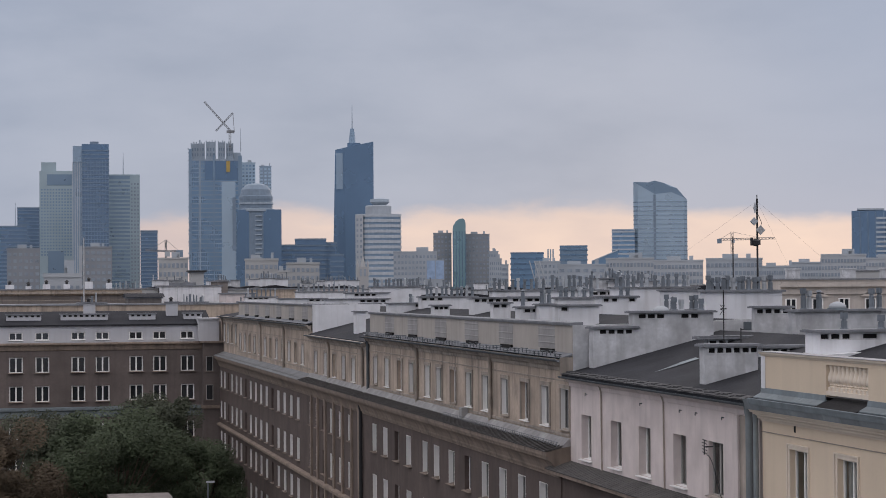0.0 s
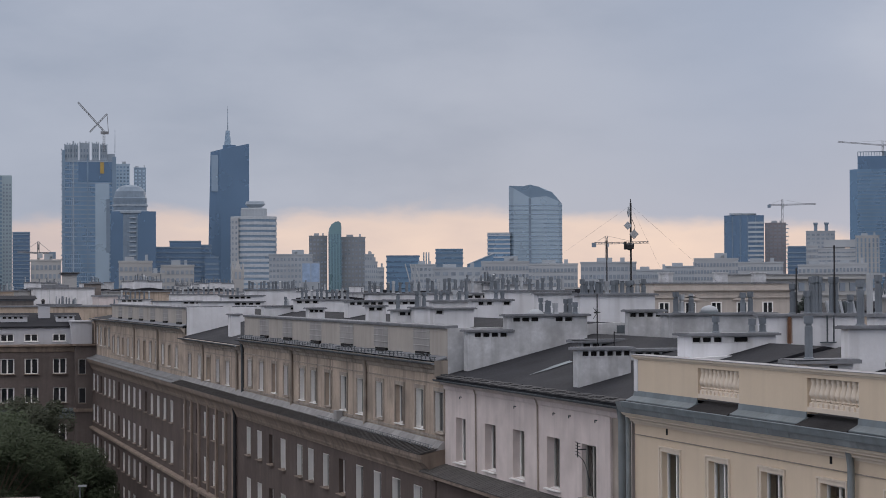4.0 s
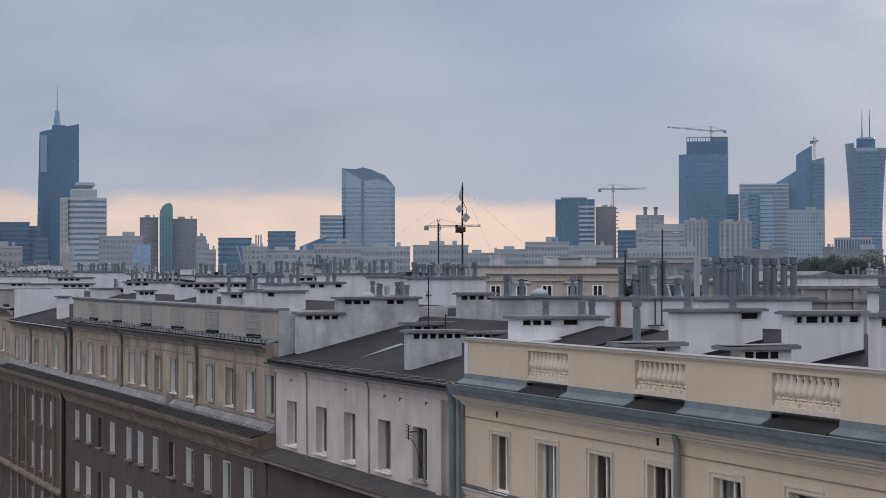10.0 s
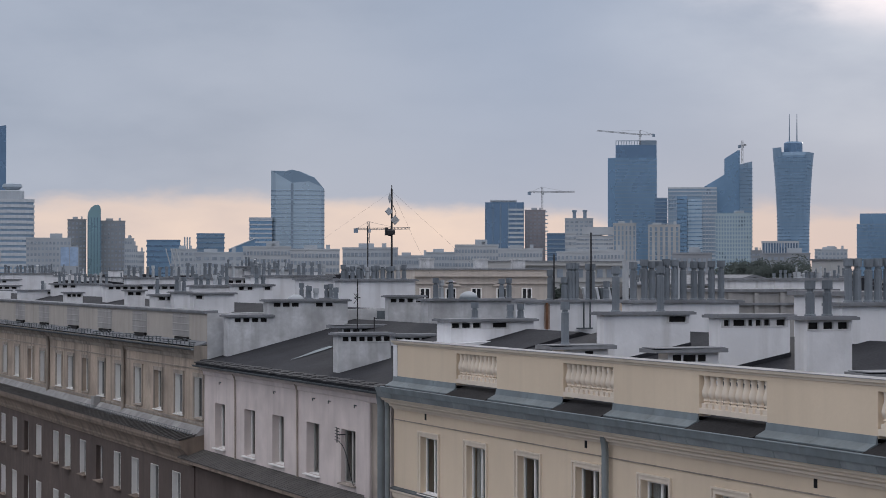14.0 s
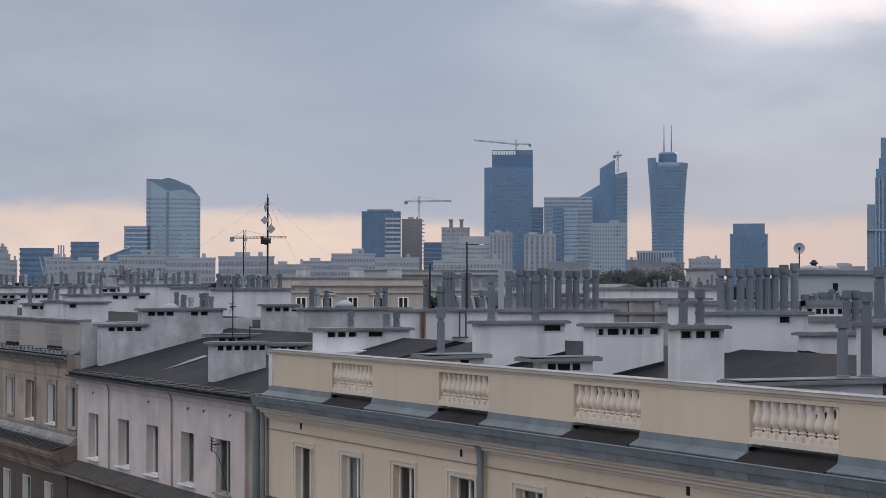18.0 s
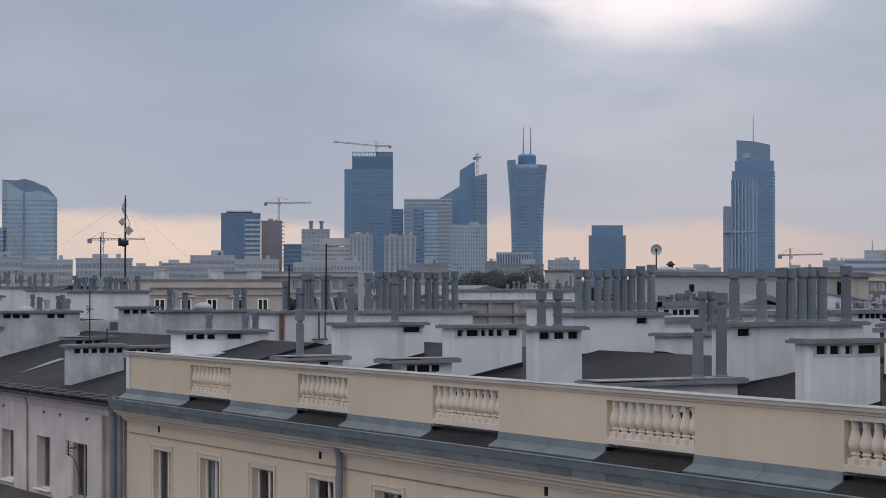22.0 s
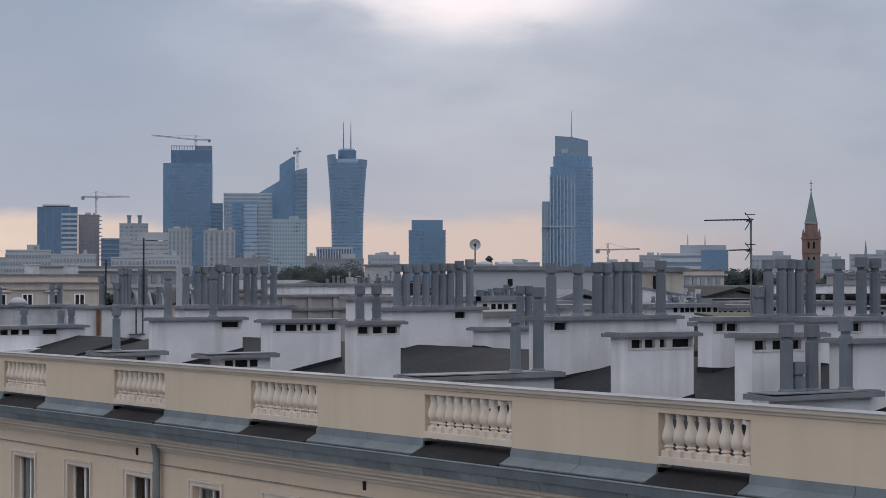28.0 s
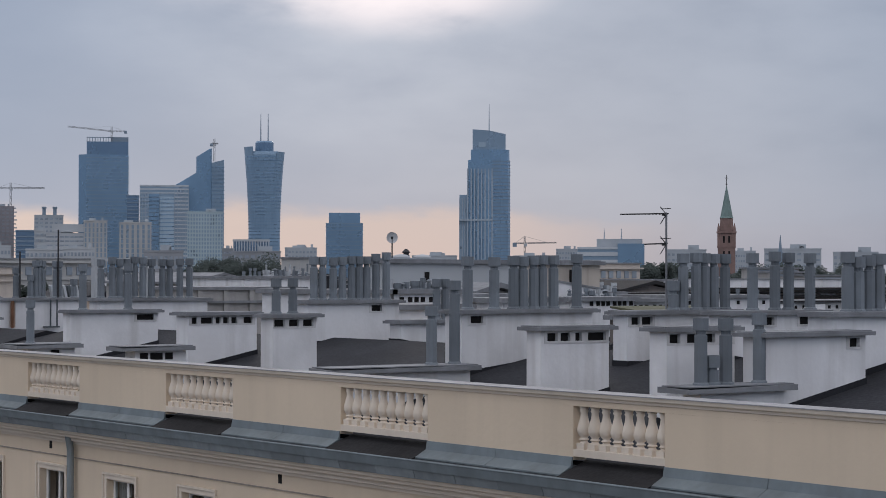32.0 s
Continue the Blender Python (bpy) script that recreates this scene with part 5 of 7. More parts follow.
        part("plant_room", Mesh().box(w * (q * 0.5 - 0.42), w * (q * 0.5 - 0.14), d * 0.3, d * 0.7, top, top + 1.2 + 1.6 * q).box(w * (0.34 - q * 0.3), w * (0.42 - q * 0.3), d * 0.3, d * 0.6, top, top + 2.6 - 1.6 * q), GREY_STONE, h)
    return h


def glass_tower(az, dist, w, top, glass, band, label, step=3.9, thick=1.1, d=None, turn=0.0, columns=0, col_mat=None):
    d = d or w * 0.8
    h = far_thing("office_tower", az, dist, label, "tower", turn)
    part("glass_body", Mesh().box(-w / 2, w / 2, 0, d, 0, top), glass, h)
    if band:
        part("floor_band", bands(w, d, 6, top - 0.5, step, thick), band, h)["kind"] = "stuff"
    if columns:
        part("fin", fins(w, d, 0, top, columns, 0.7), col_mat or band, h)["kind"] = "stuff"
    part("roof_edge", Mesh().box(-w / 2 - 0.3, w / 2 + 0.3, -0.3, d + 0.3, top, top + 1.2), band or glass, h)
    return h


def mast(parent, x, y, z0, z1, r=0.5, mat=None):
    return part("mast", Mesh().rod((x, y, z0), (x, y, z1), r, 8, r * 0.35), mat or BAND_GREY, parent)


# towers from the street's end round to the right
glass_tower(0.89, 2300, 23.3, 114, GLASS_DEEP, BAND_DARK, "dark blue glass office tower")
mast(glass_tower(0.30, 2100, 40.0, 87.9, GLASS_DEEP, BAND_DARK, "low dark blue glass office block"), 9, 10, 88, 112)
hotel = far_thing("hotel_tower", 1.63, 2300, "pale gridded hotel tower", "tower")
part("wall", Mesh().box(-18, 18, 0, 26, 0, 154.6), TEAL_STONE, hotel)
part("window", window_rows(34, 62, 136, 11, 22, 0.55, 0.5, x0=-17), GLASS_SOFT, hotel)["kind"] = "stuff"
part("top_floor", Mesh().box(-10, 17.6, -0.2, 20, 139, 151), GLASS_GREY, hotel)
part("lower_glass", Mesh().box(-9, 8, -0.3, 5, 0, 68), GLASS_GREY, hotel)
part("plant_room", Mesh().box(-16, 0, 2, 20, 154.6, 164), TEAL_STONE, hotel)
dark = far_thing("office_tower", 2.55, 2200, "tall dark glass office tower with a pale glazed edge", "tower")
part("glass_body", Mesh().box(-9.2, 18.4, 0, 30, 0, 177), GLASS_DEEP, dark)
part("floor_band", bands(27.6, 30, 6, 172, 4.2, 1.0), BAND_DARK, dark, "", (4.6, 0, 0))["kind"] = "stuff"
part("fin", fins(27.6, 5, 0, 160, 9, 0.45), BAND_GREY, dark, "", (4.6, -0.1, 0))["kind"] = "stuff"
part("side_wing", Mesh().box(-18.5, -9.2, 1, 28, 0, 175), GLASS_GREY, dark)
part("fin", fins(9.3, 5, 0, 158, 4, 0.9), BAND_PALE, dark, "", (-13.9, 1, 0))["kind"] = "stuff"
part("top_glazing", Mesh().box(-18.4, -9.4, 0.4, 4, 158, 175), GLASS_PALE, dark)
part("plant_room", Mesh().box(-1, 8, 5, 20, 177, 180), BAND_DARK, dark)
banded = glass_tower(3.44, 2250, 32, 147, GLASS_GREY, TEAL_STONE, "office tower with pale horizontal bands", 4.1, 1.7)
part("corner_wall", Mesh().box(6, 16.4, -0.5, 10, 0, 147), TEAL_STONE, banded)
part("window", window_rows(10, 10, 140, 3, 33, 0.5, 0.5, y=-0.5, x0=6.2), HAZED_WINDOW, banded)["kind"] = "stuff"
mast(banded, -1, 8, 147, 172, 0.6)
glass_tower(4.10, 2200, 17.4, 86, GLASS_DEEP, BAND_DARK, "low dark blue office block")
office(4.75, 900, 12.6, 38.2, TAN_STONE, "pale tan stone office block", 7, group="city blocks")
edge_b = office(2.67, 1100, 16.7, 47.3, DUSK_BRICK, "dull brown gridded block with a pale edge", 6, glass=HAZED_WINDOW)
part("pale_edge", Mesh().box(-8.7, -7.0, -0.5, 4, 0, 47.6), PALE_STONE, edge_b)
office(0.75, 1100, 16.7, 46.5, DUSK_BRICK, "dull brown gridded block", 6, glass=HAZED_WINDOW)
office(1.77, 420, 7.2, 27.6, PALE_STONE, "white low house with a dark roof edge", 6)

site = far_thing("unfinished_tower", 5.90, 1900, "unfinished skyscraper with bare upper floors and scaffolding", "tower")
part("glass_body", Mesh().box(-23.6, 23.6, 0, 34, 0, 142), GLASS_BLUE, site)
part("floor_band", bands(47.2, 34, 6, 140, 4.0, 0.8), BAND_GREY, site)["kind"] = "stuff"
part("fin", fins(26, 30, 0, 141, 13, 0.45), GLASS_GREY, site, "", (-10.5, -0.2, 0))["kind"] = "stuff"
part("raw_core", Mesh().box(16.5, 23, 4, 30, 142, 149), BAND_GREY, site)
part("glazed_strip", Mesh().box(5.5, 18, -1.0, 4, 0, 122), GLASS_HAZED, site)
part("dark_strip", Mesh().box(15.2, 18.4, -1.2, 0, 60, 108), BAND_DARK, site)
for a, c, zt, mt in ((-23.8, -21.2, 152, GLASS_GREY), (-14.6, -13.2, 160, BAND_GREY), (-2.0, -0.6, 148, GLASS_GREY), (20.5, 23.9, 146, GLASS_GREY)):
    part("facade_strip", Mesh().box(a, c, -0.9, 1.0, 0, zt), mt, site)
part("dark_storey", Mesh().box(-9.5, 22, -0.7, 1.0, 124, 143), GLASS_DEEP, site, "dark unglazed storeys under the crown")
for a, c, zt in ((-22.0, -9.5, 159), (-8.5, 0.4, 160.5), (2.4, 9.0, 160), (9.7, 16.3, 159)):
    blk = part("raw_block", Mesh().box(a, c, 2, 22, 142, zt - 2), BAND_GREY, site, "bare grey concrete storeys of the crown")
    n = max(2, round((c - a) / 2.6))
    for k in range(n + 1):
        x = a + (c - a - 0.9) * k / n
        part("raw_column", Mesh().box(x, x + 0.9, 1.6, 3.0, 140, zt - 1.4 + 0.6 * ((k * 5 + int(zt)) % 3)), BAND_GREY, blk)
    for k in range(n):
        for z in (145.5, 150.5):
            part("opening", kept("raw_opening", lambda: Mesh().box(0, 1.1, 1.9, 2.05, 0, 2.6).make("opening", BAND_DARK)), BAND_DARK, blk, "", (a + (c - a - 0.9) * k / n + 1.1, 0, z))
part("roof_edge", Mesh().box(-24.0, 24.0, -0.8, 20, 141.4, 142.8), BAND_GREY, site)
hoist = Mesh()
for k in range(30):
    hoist.box(-24.3 - (k % 3) * 0.25, -23.6, -0.5, 2, 50 + 3.5 * k, 51.2 + 3.5 * k)
part("site_platform", hoist, BAND_GREY, site)["kind"] = "stuff"
mast(site, 23, 4, 150, 171, 0.4)
part("yellow_sheet", Mesh().box(9.8, 13.2, -1.5, -1.1, 131, 141), material("yellow_site_sheet", (0.45, 0.31, 0.10), 0.8), site, "yellow site sheeting")

office(6.80, 2050, 13.2, 149, GLASS_HAZED, "slim blue tower with haze in its colour, behind the building site", 4, 30, name="office_tower", glass=GLASS_BLUE)
office(7.26, 2050, 11.5, 145.5, GLASS_PALE, "slim pale tower behind the building site", 3, 30, name="office_tower", glass=GLASS_HAZED)
drum = far_thing("office_tower", 7.0, 1700, "dark tower with a round domed head", "tower")
part("glass_body", Mesh().turned([(13.4, 0), (13.4, 98), (13.7, 98), (13.7, 100.5), (13.0, 101), (12.0, 106), (9, 109.5), (5, 111), (0.5, 111.5)], 32, 0, 14), BAND_DARK, drum)
part("ring", Mesh().turned([(14.3, 88), (14.6, 88.3), (14.6, 90), (14.3, 90.3)], 32, 0, 14).turned([(14.1, 94), (14.1, 95.5)], 32, 0, 14), BAND_GREY, drum)
part("side_wing", Mesh().box(-15.5, 20.5, 2, 30, 0, 89.5), GLASS_DEEP, drum)
part("floor_band", bands(4.6, 2, 4, 86, 3.8, 1.0), BAND_GREY, drum, "", (2.0, 0.2, 0))["kind"] = "stuff"
for az, dist, w, top in ((7.87, 1750, 14.2, 60.8), (8.48, 1760, 26.0, 66), (8.99, 1770, 12.0, 63), (9.2, 1600, 10.0, 50)):
    glass_tower(az, dist, w, top, GLASS_DEEP, BAND_DARK, "low dark glass office block")
for az, dist, w, top in ((7.14, 800, 12.6, 36.1), (8.27, 850, 13.2, 35.2), (7.71, 830, 5.6, 31.8)):
    office(az, dist, w, top, TAN_STONE, "pale tan stone office block", 7, group="city blocks")

cut = far_thing("office_tower", 9.68, 1900, "deep blue faceted glass tower with a spire", "tower")
cut_plan = [(-17.0, 0), (-8, -3), (17.7, 0), (17.7, 26), (-17, 26)]
m = Mesh()
n = 5
m.prism([(-20.5, 0), (-8, -3), (17.7, 0), (17.7, 26), (-20.5, 26)], 0, 0.5)
m.v += [(-20.5, 0, 0.5), (-8, -3, 0.5), (17.7, 0, 0.5), (17.7, 26, 0.5), (-20.5, 26, 0.5), (-17, 0, 151), (-8, -3, 153), (17.7, 0, 158.5), (17.7, 26, 156), (-17, 26, 151)]
m.f += [(10, 11, 16, 15), (11, 12, 17, 16), (12, 13, 18, 17), (13, 14, 19, 18), (14, 10, 15, 19), (15, 16, 17, 18, 19)]
part("glass_body", m, GLASS_DEEP, cut)
part("pale_glazing", Mesh().box(-16.2, -10.2, -2.9, 0.5, 115, 148), GLASS_PALE, cut)
part("spire_foot", Mesh().turned([(4.0, 152), (3.0, 160), (1.8, 171)], 8, -1.5, 10), GLASS_GREY, cut)
mast(cut, -1.5, 10, 171, 193, 0.55, BAND_GREY)
part("roof_step", Mesh().box(-6, 6, 3, 18, 153, 157.5), GLASS_DEEP, cut)

oval = far_thing("office_tower", 10.34, 1500, "round white banded office tower with a tilted disc on top", "tower")
part("glass_body", Mesh().turned([(16.2, 0), (16.2, 77)], 40, 0, 12, 1, 0.7), GLASS_GREY, oval)
rings = Mesh()
for k in range(20):
    z = 4 + 3.8 * k
    rings.turned([(16.6, z), (16.6, z + 2.1)], 40, 0, 12, 1, 0.7)
part("floor_band", rings, BAND_PALE, oval)["kind"] = "stuff"
part("end_wall", Mesh().box(-16.6, -11, 1.5, 14, 0, 77.5), PALE_STONE, oval)
part("window", window_rows(5.2, 30, 76, 2, 12, 0.5, 0.5, y=1.5, x0=-16.4), HAZED_WINDOW, oval)["kind"] = "stuff"
part("roof_drum", Mesh().turned([(9.4, 77), (9.4, 84), (8.6, 84.6)], 24, 0, 12, 1, 0.7), GREY_STONE, oval)
part("roof_disc", Mesh().turned([(4, 84.5), (7.2, 87.2), (6.6, 89.2), (3, 89.8)], 24, 1.0, 12, 1, 0.7), BAND_GREY, oval)
office(11.34, 1300, 27, 47.5, GREY_STONE, "plain grey stone office block", 12, group="city blocks")
bill = far_thing("billboard", 11.89, 1250, "large blue and white poster wall with unreadable print", "billboard")
part("frame", Mesh().box(-5.4, 5.4, 0, 1, 0, 41.5), GREY_STONE, bill)
part("poster", Mesh().box(-5.1, -0.2, -0.1, 0, 30, 41), POSTER_BLUE, bill)
part("poster", Mesh().box(0.2, 5.1, -0.1, 0, 30, 41), POSTER_BLUE, bill)
office(12.09, 1600, 13.8, 67, DUSK_BRICK, "tall grey-brown office slab", 5, glass=HAZED_WINDOW)
arch = far_thing("office_tower", 12.55, 1590, "narrow blue glass tower with an arched head", "tower")
pts = [(-4.95, 0), (4.95, 0), (4.95, 74), (4.4, 76.4), (2.8, 77.6), (0.2, 77.2), (-2.6, 75.2), (-4.4, 72), (-4.95, 69)]
m = Mesh()
k = len(pts)
m.v += [(x, 0, z) for x, z in pts] + [(x, 12, z) for x, z in pts]
m.f += [tuple(range(k)), tuple(range(2 * k - 1, k - 1, -1))] + [(i, k + i, k + (i + 1) % k, (i + 1) % k) for i in range(k)]
part("glass_body", m, TEAL_GLASS, arch)
part("fin", fins(9.0, 2, 0, 68, 4, 0.5), GLASS_DEEP, arch)["kind"] = "stuff"
office(13.04, 1600, 19, 66, DUSK_BRICK, "tall grey-brown office slab", 7, glass=HAZED_WINDOW)
for az, dist, w, top in ((13.49, 1550, 7, 51.8), (13.54, 1400, 8.3, 44.2), (13.80, 1400, 4.6, 40.3), (14.97, 1300, 15.8, 41.0), (15.9, 1000, 22.9, 35.5)):
    office(az, dist, w, top, GREY_STONE, "plain grey stone city block", 6, group="city blocks")
glass_tower(14.41, 1500, 23.5, 48.7, GLASS_BLUE, GLASS_DEEP, "low blue glass office block")
glass_tower(15.68, 1600, 20.7, 55.4, GLASS_GREY, GLASS_BLUE, "low blue glass office block")
poles = far_thing("flue_poles", 15.05, 1500, "three slim grey boiler flues", "chimney")
for i in range(3):
    part("flue", Mesh().turned([(0.5, 0), (0.5, 52)], 10, -1.8 + 1.8 * i), BAND_GREY, poles)
slant = far_thing("glass_hall", 16.53, 1450, "blue glass hall with a slanting roof", "building")
part("glass_body", Mesh().prism([(-9.1, 0), (9.1, 0), (9.1, 20), (-9.1, 20)], 0, [42.5, 50, 50, 42.5]), GLASS_BLUE, slant)
part("roof_edge", Mesh().rod((-9.1, -0.3, 42.5), (9.1, -0.3, 50), 0.4), BAND_PALE, slant)
pylon = far_thing("cable_pylon", 15.0, 1290, "white leaning cable pylon", "pylon")
for i in range(3):
    part("strut", Mesh().rod((-9 + 3.2 * i + 8.2, -1, 0), (-12 + 3.0 * i, -1, 41), 0.35), PALE_STONE, pylon)
for az, w, top in ((17.21, 22.8, 38.3), (18.52, 23.5, 37.1)):
    office(az, 1000, w, top, PALE_STONE, "pale gridded office block", 14, fx=0.7, group="city blocks")
wb = glass_tower(17.04, 1900, 20.4, 76, GLASS_BLUE, BAND_PALE, "small blue and white office tower", 4, 1.4)

lens_t = far_thing("office_tower", 18.05, 1900, "pale blue curved glass tower with a sloping roof", "tower")
body = [(-24.2, 4), (-20, 0), (-5, -2.5), (10, -2.0), (21, 2), (24.2, 8), (24.2, 26), (-24.2, 26)]
tops = [119.8, 117.5, 108.5, 110, 105.5, 103]
part("glass_body", Mesh().prism(body, 0, 102.5), GLASS_HAZED, lens_t)
screen = Mesh()
for (p, q), (p1, q1), z0, z1 in zip(body, body[1:], tops, tops[1:]):
    screen.prism([(p, q), (p1, q1), (p1, q1 + 0.6), (p, q + 0.6)], 102.5, [z0, z1, z1, z0])
part("glass_screen", screen, GLASS_HAZED, lens_t)
rings = Mesh()
for k in range(25):
    rings.prism([(x * 1.006, y - 0.25) for x, y in body], 5 + 4.0 * k, 5.9 + 4.0 * k)
part("floor_band", rings, GLASS_PALE, lens_t)["kind"] = "stuff"
part("stair_slot", Mesh().box(-6.2, -4.0, -3.2, 0, 0, 108), BAND_DARK, lens_t)
part("roof_shell", Mesh().prism([(-23.9, 4.8), (-19.8, 1.0), (-11, -0.4), (-5, -1.5), (3, -1.3), (9, -1.0), (15, 1.0), (20.5, 3.2), (23.9, 8.8), (23.9, 25), (-23.9, 25)], 95, [120, 119.6, 119.2, 120.6, 118.6, 115.2, 113.8, 107.5, 103.6, 103.6, 120]), GLASS_GREY, lens_t)

for az, dist, w, top in ((20.03, 950, 25.1, 37.1), (21.22, 1000, 16, 34), (22.06, 1100, 20.2, 36.8), (22.95, 1000, 20.8, 39.2), (24.13, 1050, 22.7, 38)):
    office(az, dist, w, top, PALE_STONE if az > 22.5 else GREY_STONE, "pale gridded office block", 14, fx=0.7, group="city blocks")
block = glass_tower(23.71, 1900, 34.9, 90, GLASS_DEEP, None, "dark blue office tower with white bands at one corner", columns=5, col_mat=BAND_DARK)
part("floor_band", bands(13, 2, 8, 88, 4.2, 1.8), BAND_PALE, block, "", (10.5, -0.4, 0))["kind"] = "stuff"
part("roof_canopy", Mesh().box(-13, 11, 2, 22, 92, 93.4), BAND_PALE, block)
# reddish concrete, its colour paled and greyed for haze
raw_t = office(24.55, 1950, 19, 86, material("hazed_red_concrete", (0.265, 0.245, 0.26), 0.9, bump=0.0), "unfinished reddish office tower with site platforms", 5, 22, glass=DUSK_BRICK, name="unfinished_tower")
hoist = Mesh()
for k in range(12):
    hoist.box(9.5, 12.2 - (k % 2), -0.5, 2, 44 + 3.6 * k, 45 + 3.6 * k)
part("site_platform", hoist, BAND_GREY, raw_t)["kind"] = "stuff"
glass_tower(25.14, 1900, 17.4, 62, GLASS_DEEP, BAND_DARK, "low dark glass office block")
stacks = office(25.75, 1800, 24.2, 74, GREY_STONE, "grey block with two roof stacks", 6, 20, roof_box=False)
for x in (-4, 5):
    part("roof_stack", Mesh().box(x - 1.5, x + 1.5, 3, 7, 74, 79.5).box(x - 2, x + 2, 2.5, 7.5, 79.5, 81), BAND_DARK, stacks)
step_b = office(26.10, 1700, 34.3, 57, PALE_STONE, "pale stepped residential block", 9, fz=0.35, fx=0.9)
part("upper_step", Mesh().box(-8, 17, 2, 18, 57.8, 64), PALE_STONE, step_b)
for az, dist, w, top in ((25.64, 1100, 19.2, 37.1), (26.56, 1050, 15.5, 37.1), (25.52, 1300, 7.0, 51.1)):
    office(az, dist, w, top, PALE_STONE, "white gridded office block", 9, fx=0.6, group="city blocks")
sky_t = far_thing("unfinished_tower", 27.2, 2300, "tall blue glass tower with an unglazed crown", "tower")
part("glass_body", Mesh().prism([(-26.8, 8), (-18.5, 0), (26.8, 0), (26.8, 34), (-26.8, 34)], 0, 154), GLASS_BLUE, sky_t)
part("crown", Mesh().box(-18.2, 26.6, 0.3, 30, 154, 168), GLASS_DEEP, sky_t)
part("floor_band", bands(45, 4, 6, 152, 4.0, 1.1, 0.45), GLASS_GREY, sky_t, "", (4.1, 0, 0))["kind"] = "stuff"
crown = Mesh()
for k in range(9):
    crown.box(-18.2 + 2.9 * k, -17.4 + 2.9 * k, 0.3, 1.0, 168, 172.2)
crown.box(-18.2, 26.6, 0.3, 1.0, 172.2, 173).box(8, 26.6, 0.3, 20, 168, 172.4)
part("crown_frame", crown, BAND_DARK, sky_t)
glass_tower(27.99, 2250, 12.5, 107, GLASS_DEEP, BAND_DARK, "slim dark office block")
for az, w, top in ((26.99, 16.5, 62), (28.06, 22.5, 61)):
    tw = office(az, 1500, w, top, TAN_STONE, "tan residential block with tall window strips", 6, fx=0.45, fz=0.85, glass=GLASS_GREY, group="tan twin blocks")
sweep = far_thing("office_tower", 28.83, 2150, "grey-blue glass tower whose roof sweeps up to one side", "tower")
part("front_block", Mesh().box(-24.6, 24.6, 0, 18, 0, 113.4), GLASS_GREY, sweep)
part("floor_band", bands(49, 4, 6, 110, 4.0, 1.0), BAND_GREY, sweep)["kind"] = "stuff"
part("stair_slot", Mesh().box(-15.8, -5.3, -0.45, 0, 0, 106), GLASS_BLUE, sweep)
bay = [(-5.3, 0.0), (-4.4, -1.6), (-1.5, -3.0), (2.6, -3.6), (6.7, -3.0), (9.6, -1.6), (10.5, 0.0)]
part("glass_bay", Mesh().prism(bay, 0, 103), GLASS_HAZED, sweep)
bay_bands = Mesh()
for k in range(25):
    bay_bands.prism([(x, y - 0.4) for x, y in bay], 4 + 4.0 * k, 5.0 + 4.0 * k)
part("floor_band", bay_bands, GLASS_BLUE, sweep)["kind"] = "stuff"
part("floor_band", bands(14.2, 2, 6, 110, 4.0, 1.3, 0.3), BAND_PALE, sweep, "", (17.6, -0.3, 0))["kind"] = "stuff"
part("fin", fins(14.2, 4, 0, 110, 5, 0.7), BAND_GREY, sweep, "", (17.6, -0.4, 0))["kind"] = "stuff"
part("fin", fins(8.6, 4, 0, 108, 3, 0.5), BAND_GREY, sweep, "", (-20.2, -0.1, 0))["kind"] = "stuff"
part("crown_band", Mesh().box(-24.8, 24.8, -0.35, 17, 106.0, 107.4).box(-24.8, 24.8, -0.35, 17, 110.0, 111.5).box(-24.8, 24.8, -0.35, 17, 113.4, 115.0), BAND_PALE, sweep)
pts = [(10, 0), (10, 115), (32.7, 128.7), (32.8, 145), (46.4, 153.6), (48.5, 153.8), (48.5, 0)]
m, k = Mesh(), len(pts)
m.v += [(x, 18.5, z) for x, z in pts] + [(x, 36, z) for x, z in pts]
m.f += [tuple(range(k)), tuple(range(2 * k - 1, k - 1, -1))] + [(i, k + i, k + (i + 1) % k, (i + 1) % k) for i in range(k)]
part("sweeping_body", m, GLASS_BLUE, sweep)
part("side_tower", Mesh().prism([(48.6, 16), (61, 16), (61, 34), (48.6, 34)], 0, [139, 142, 142, 139]), GLASS_GREY, sweep)
part("floor_band", bands(12.4, 2, 6, 136, 4.0, 0.8), GLASS_BLUE, sweep, "", (54.8, 15.8, 0))["kind"] = "stuff"
grid_b = office(29.94, 1800, 30.6, 77.7, TEAL_STONE, "white gridded residential tower", 13, 20, fx=0.55, fz=0.6, glass=GLASS_GREY)
office(28.82, 900, 16.8, 34.2, DUSK_BRICK, "low brown brick office block", 8)

waist = far_thing("office_tower", 31.54, 2500, "waisted blue glass tower with two masts", "tower")
rings_z = [(18.8, 0), (18.7, 50), (18.8, 80), (19.5, 105), (20.8, 130), (22.2, 150), (23.2, 163), (23.3, 167), (21.5, 171)]
part("glass_body", Mesh().turned(rings_z, 36, 0, 20), GLASS_SOFT, waist)
rr = Mesh()
for k in range(40):
    z = 6 + 4.05 * k
    r = np.interp(z, [q[1] for q in rings_z], [q[0] for q in rings_z])
    rr.turned([(float(r) + 0.4, z), (float(r) + 0.4, z + 1.0)], 36, 0, 20)
part("floor_band", rr, GLASS_BLUE, waist)["kind"] = "stuff"
for a_from, a_to, zt in ((125, 235, 176.5), (-52, 52, 170.5)):
    arc = Mesh()
    for k in range(10):
        a, b = (radians(a_from + (a_to - a_from) * q / 10) for q in (k, k + 1))
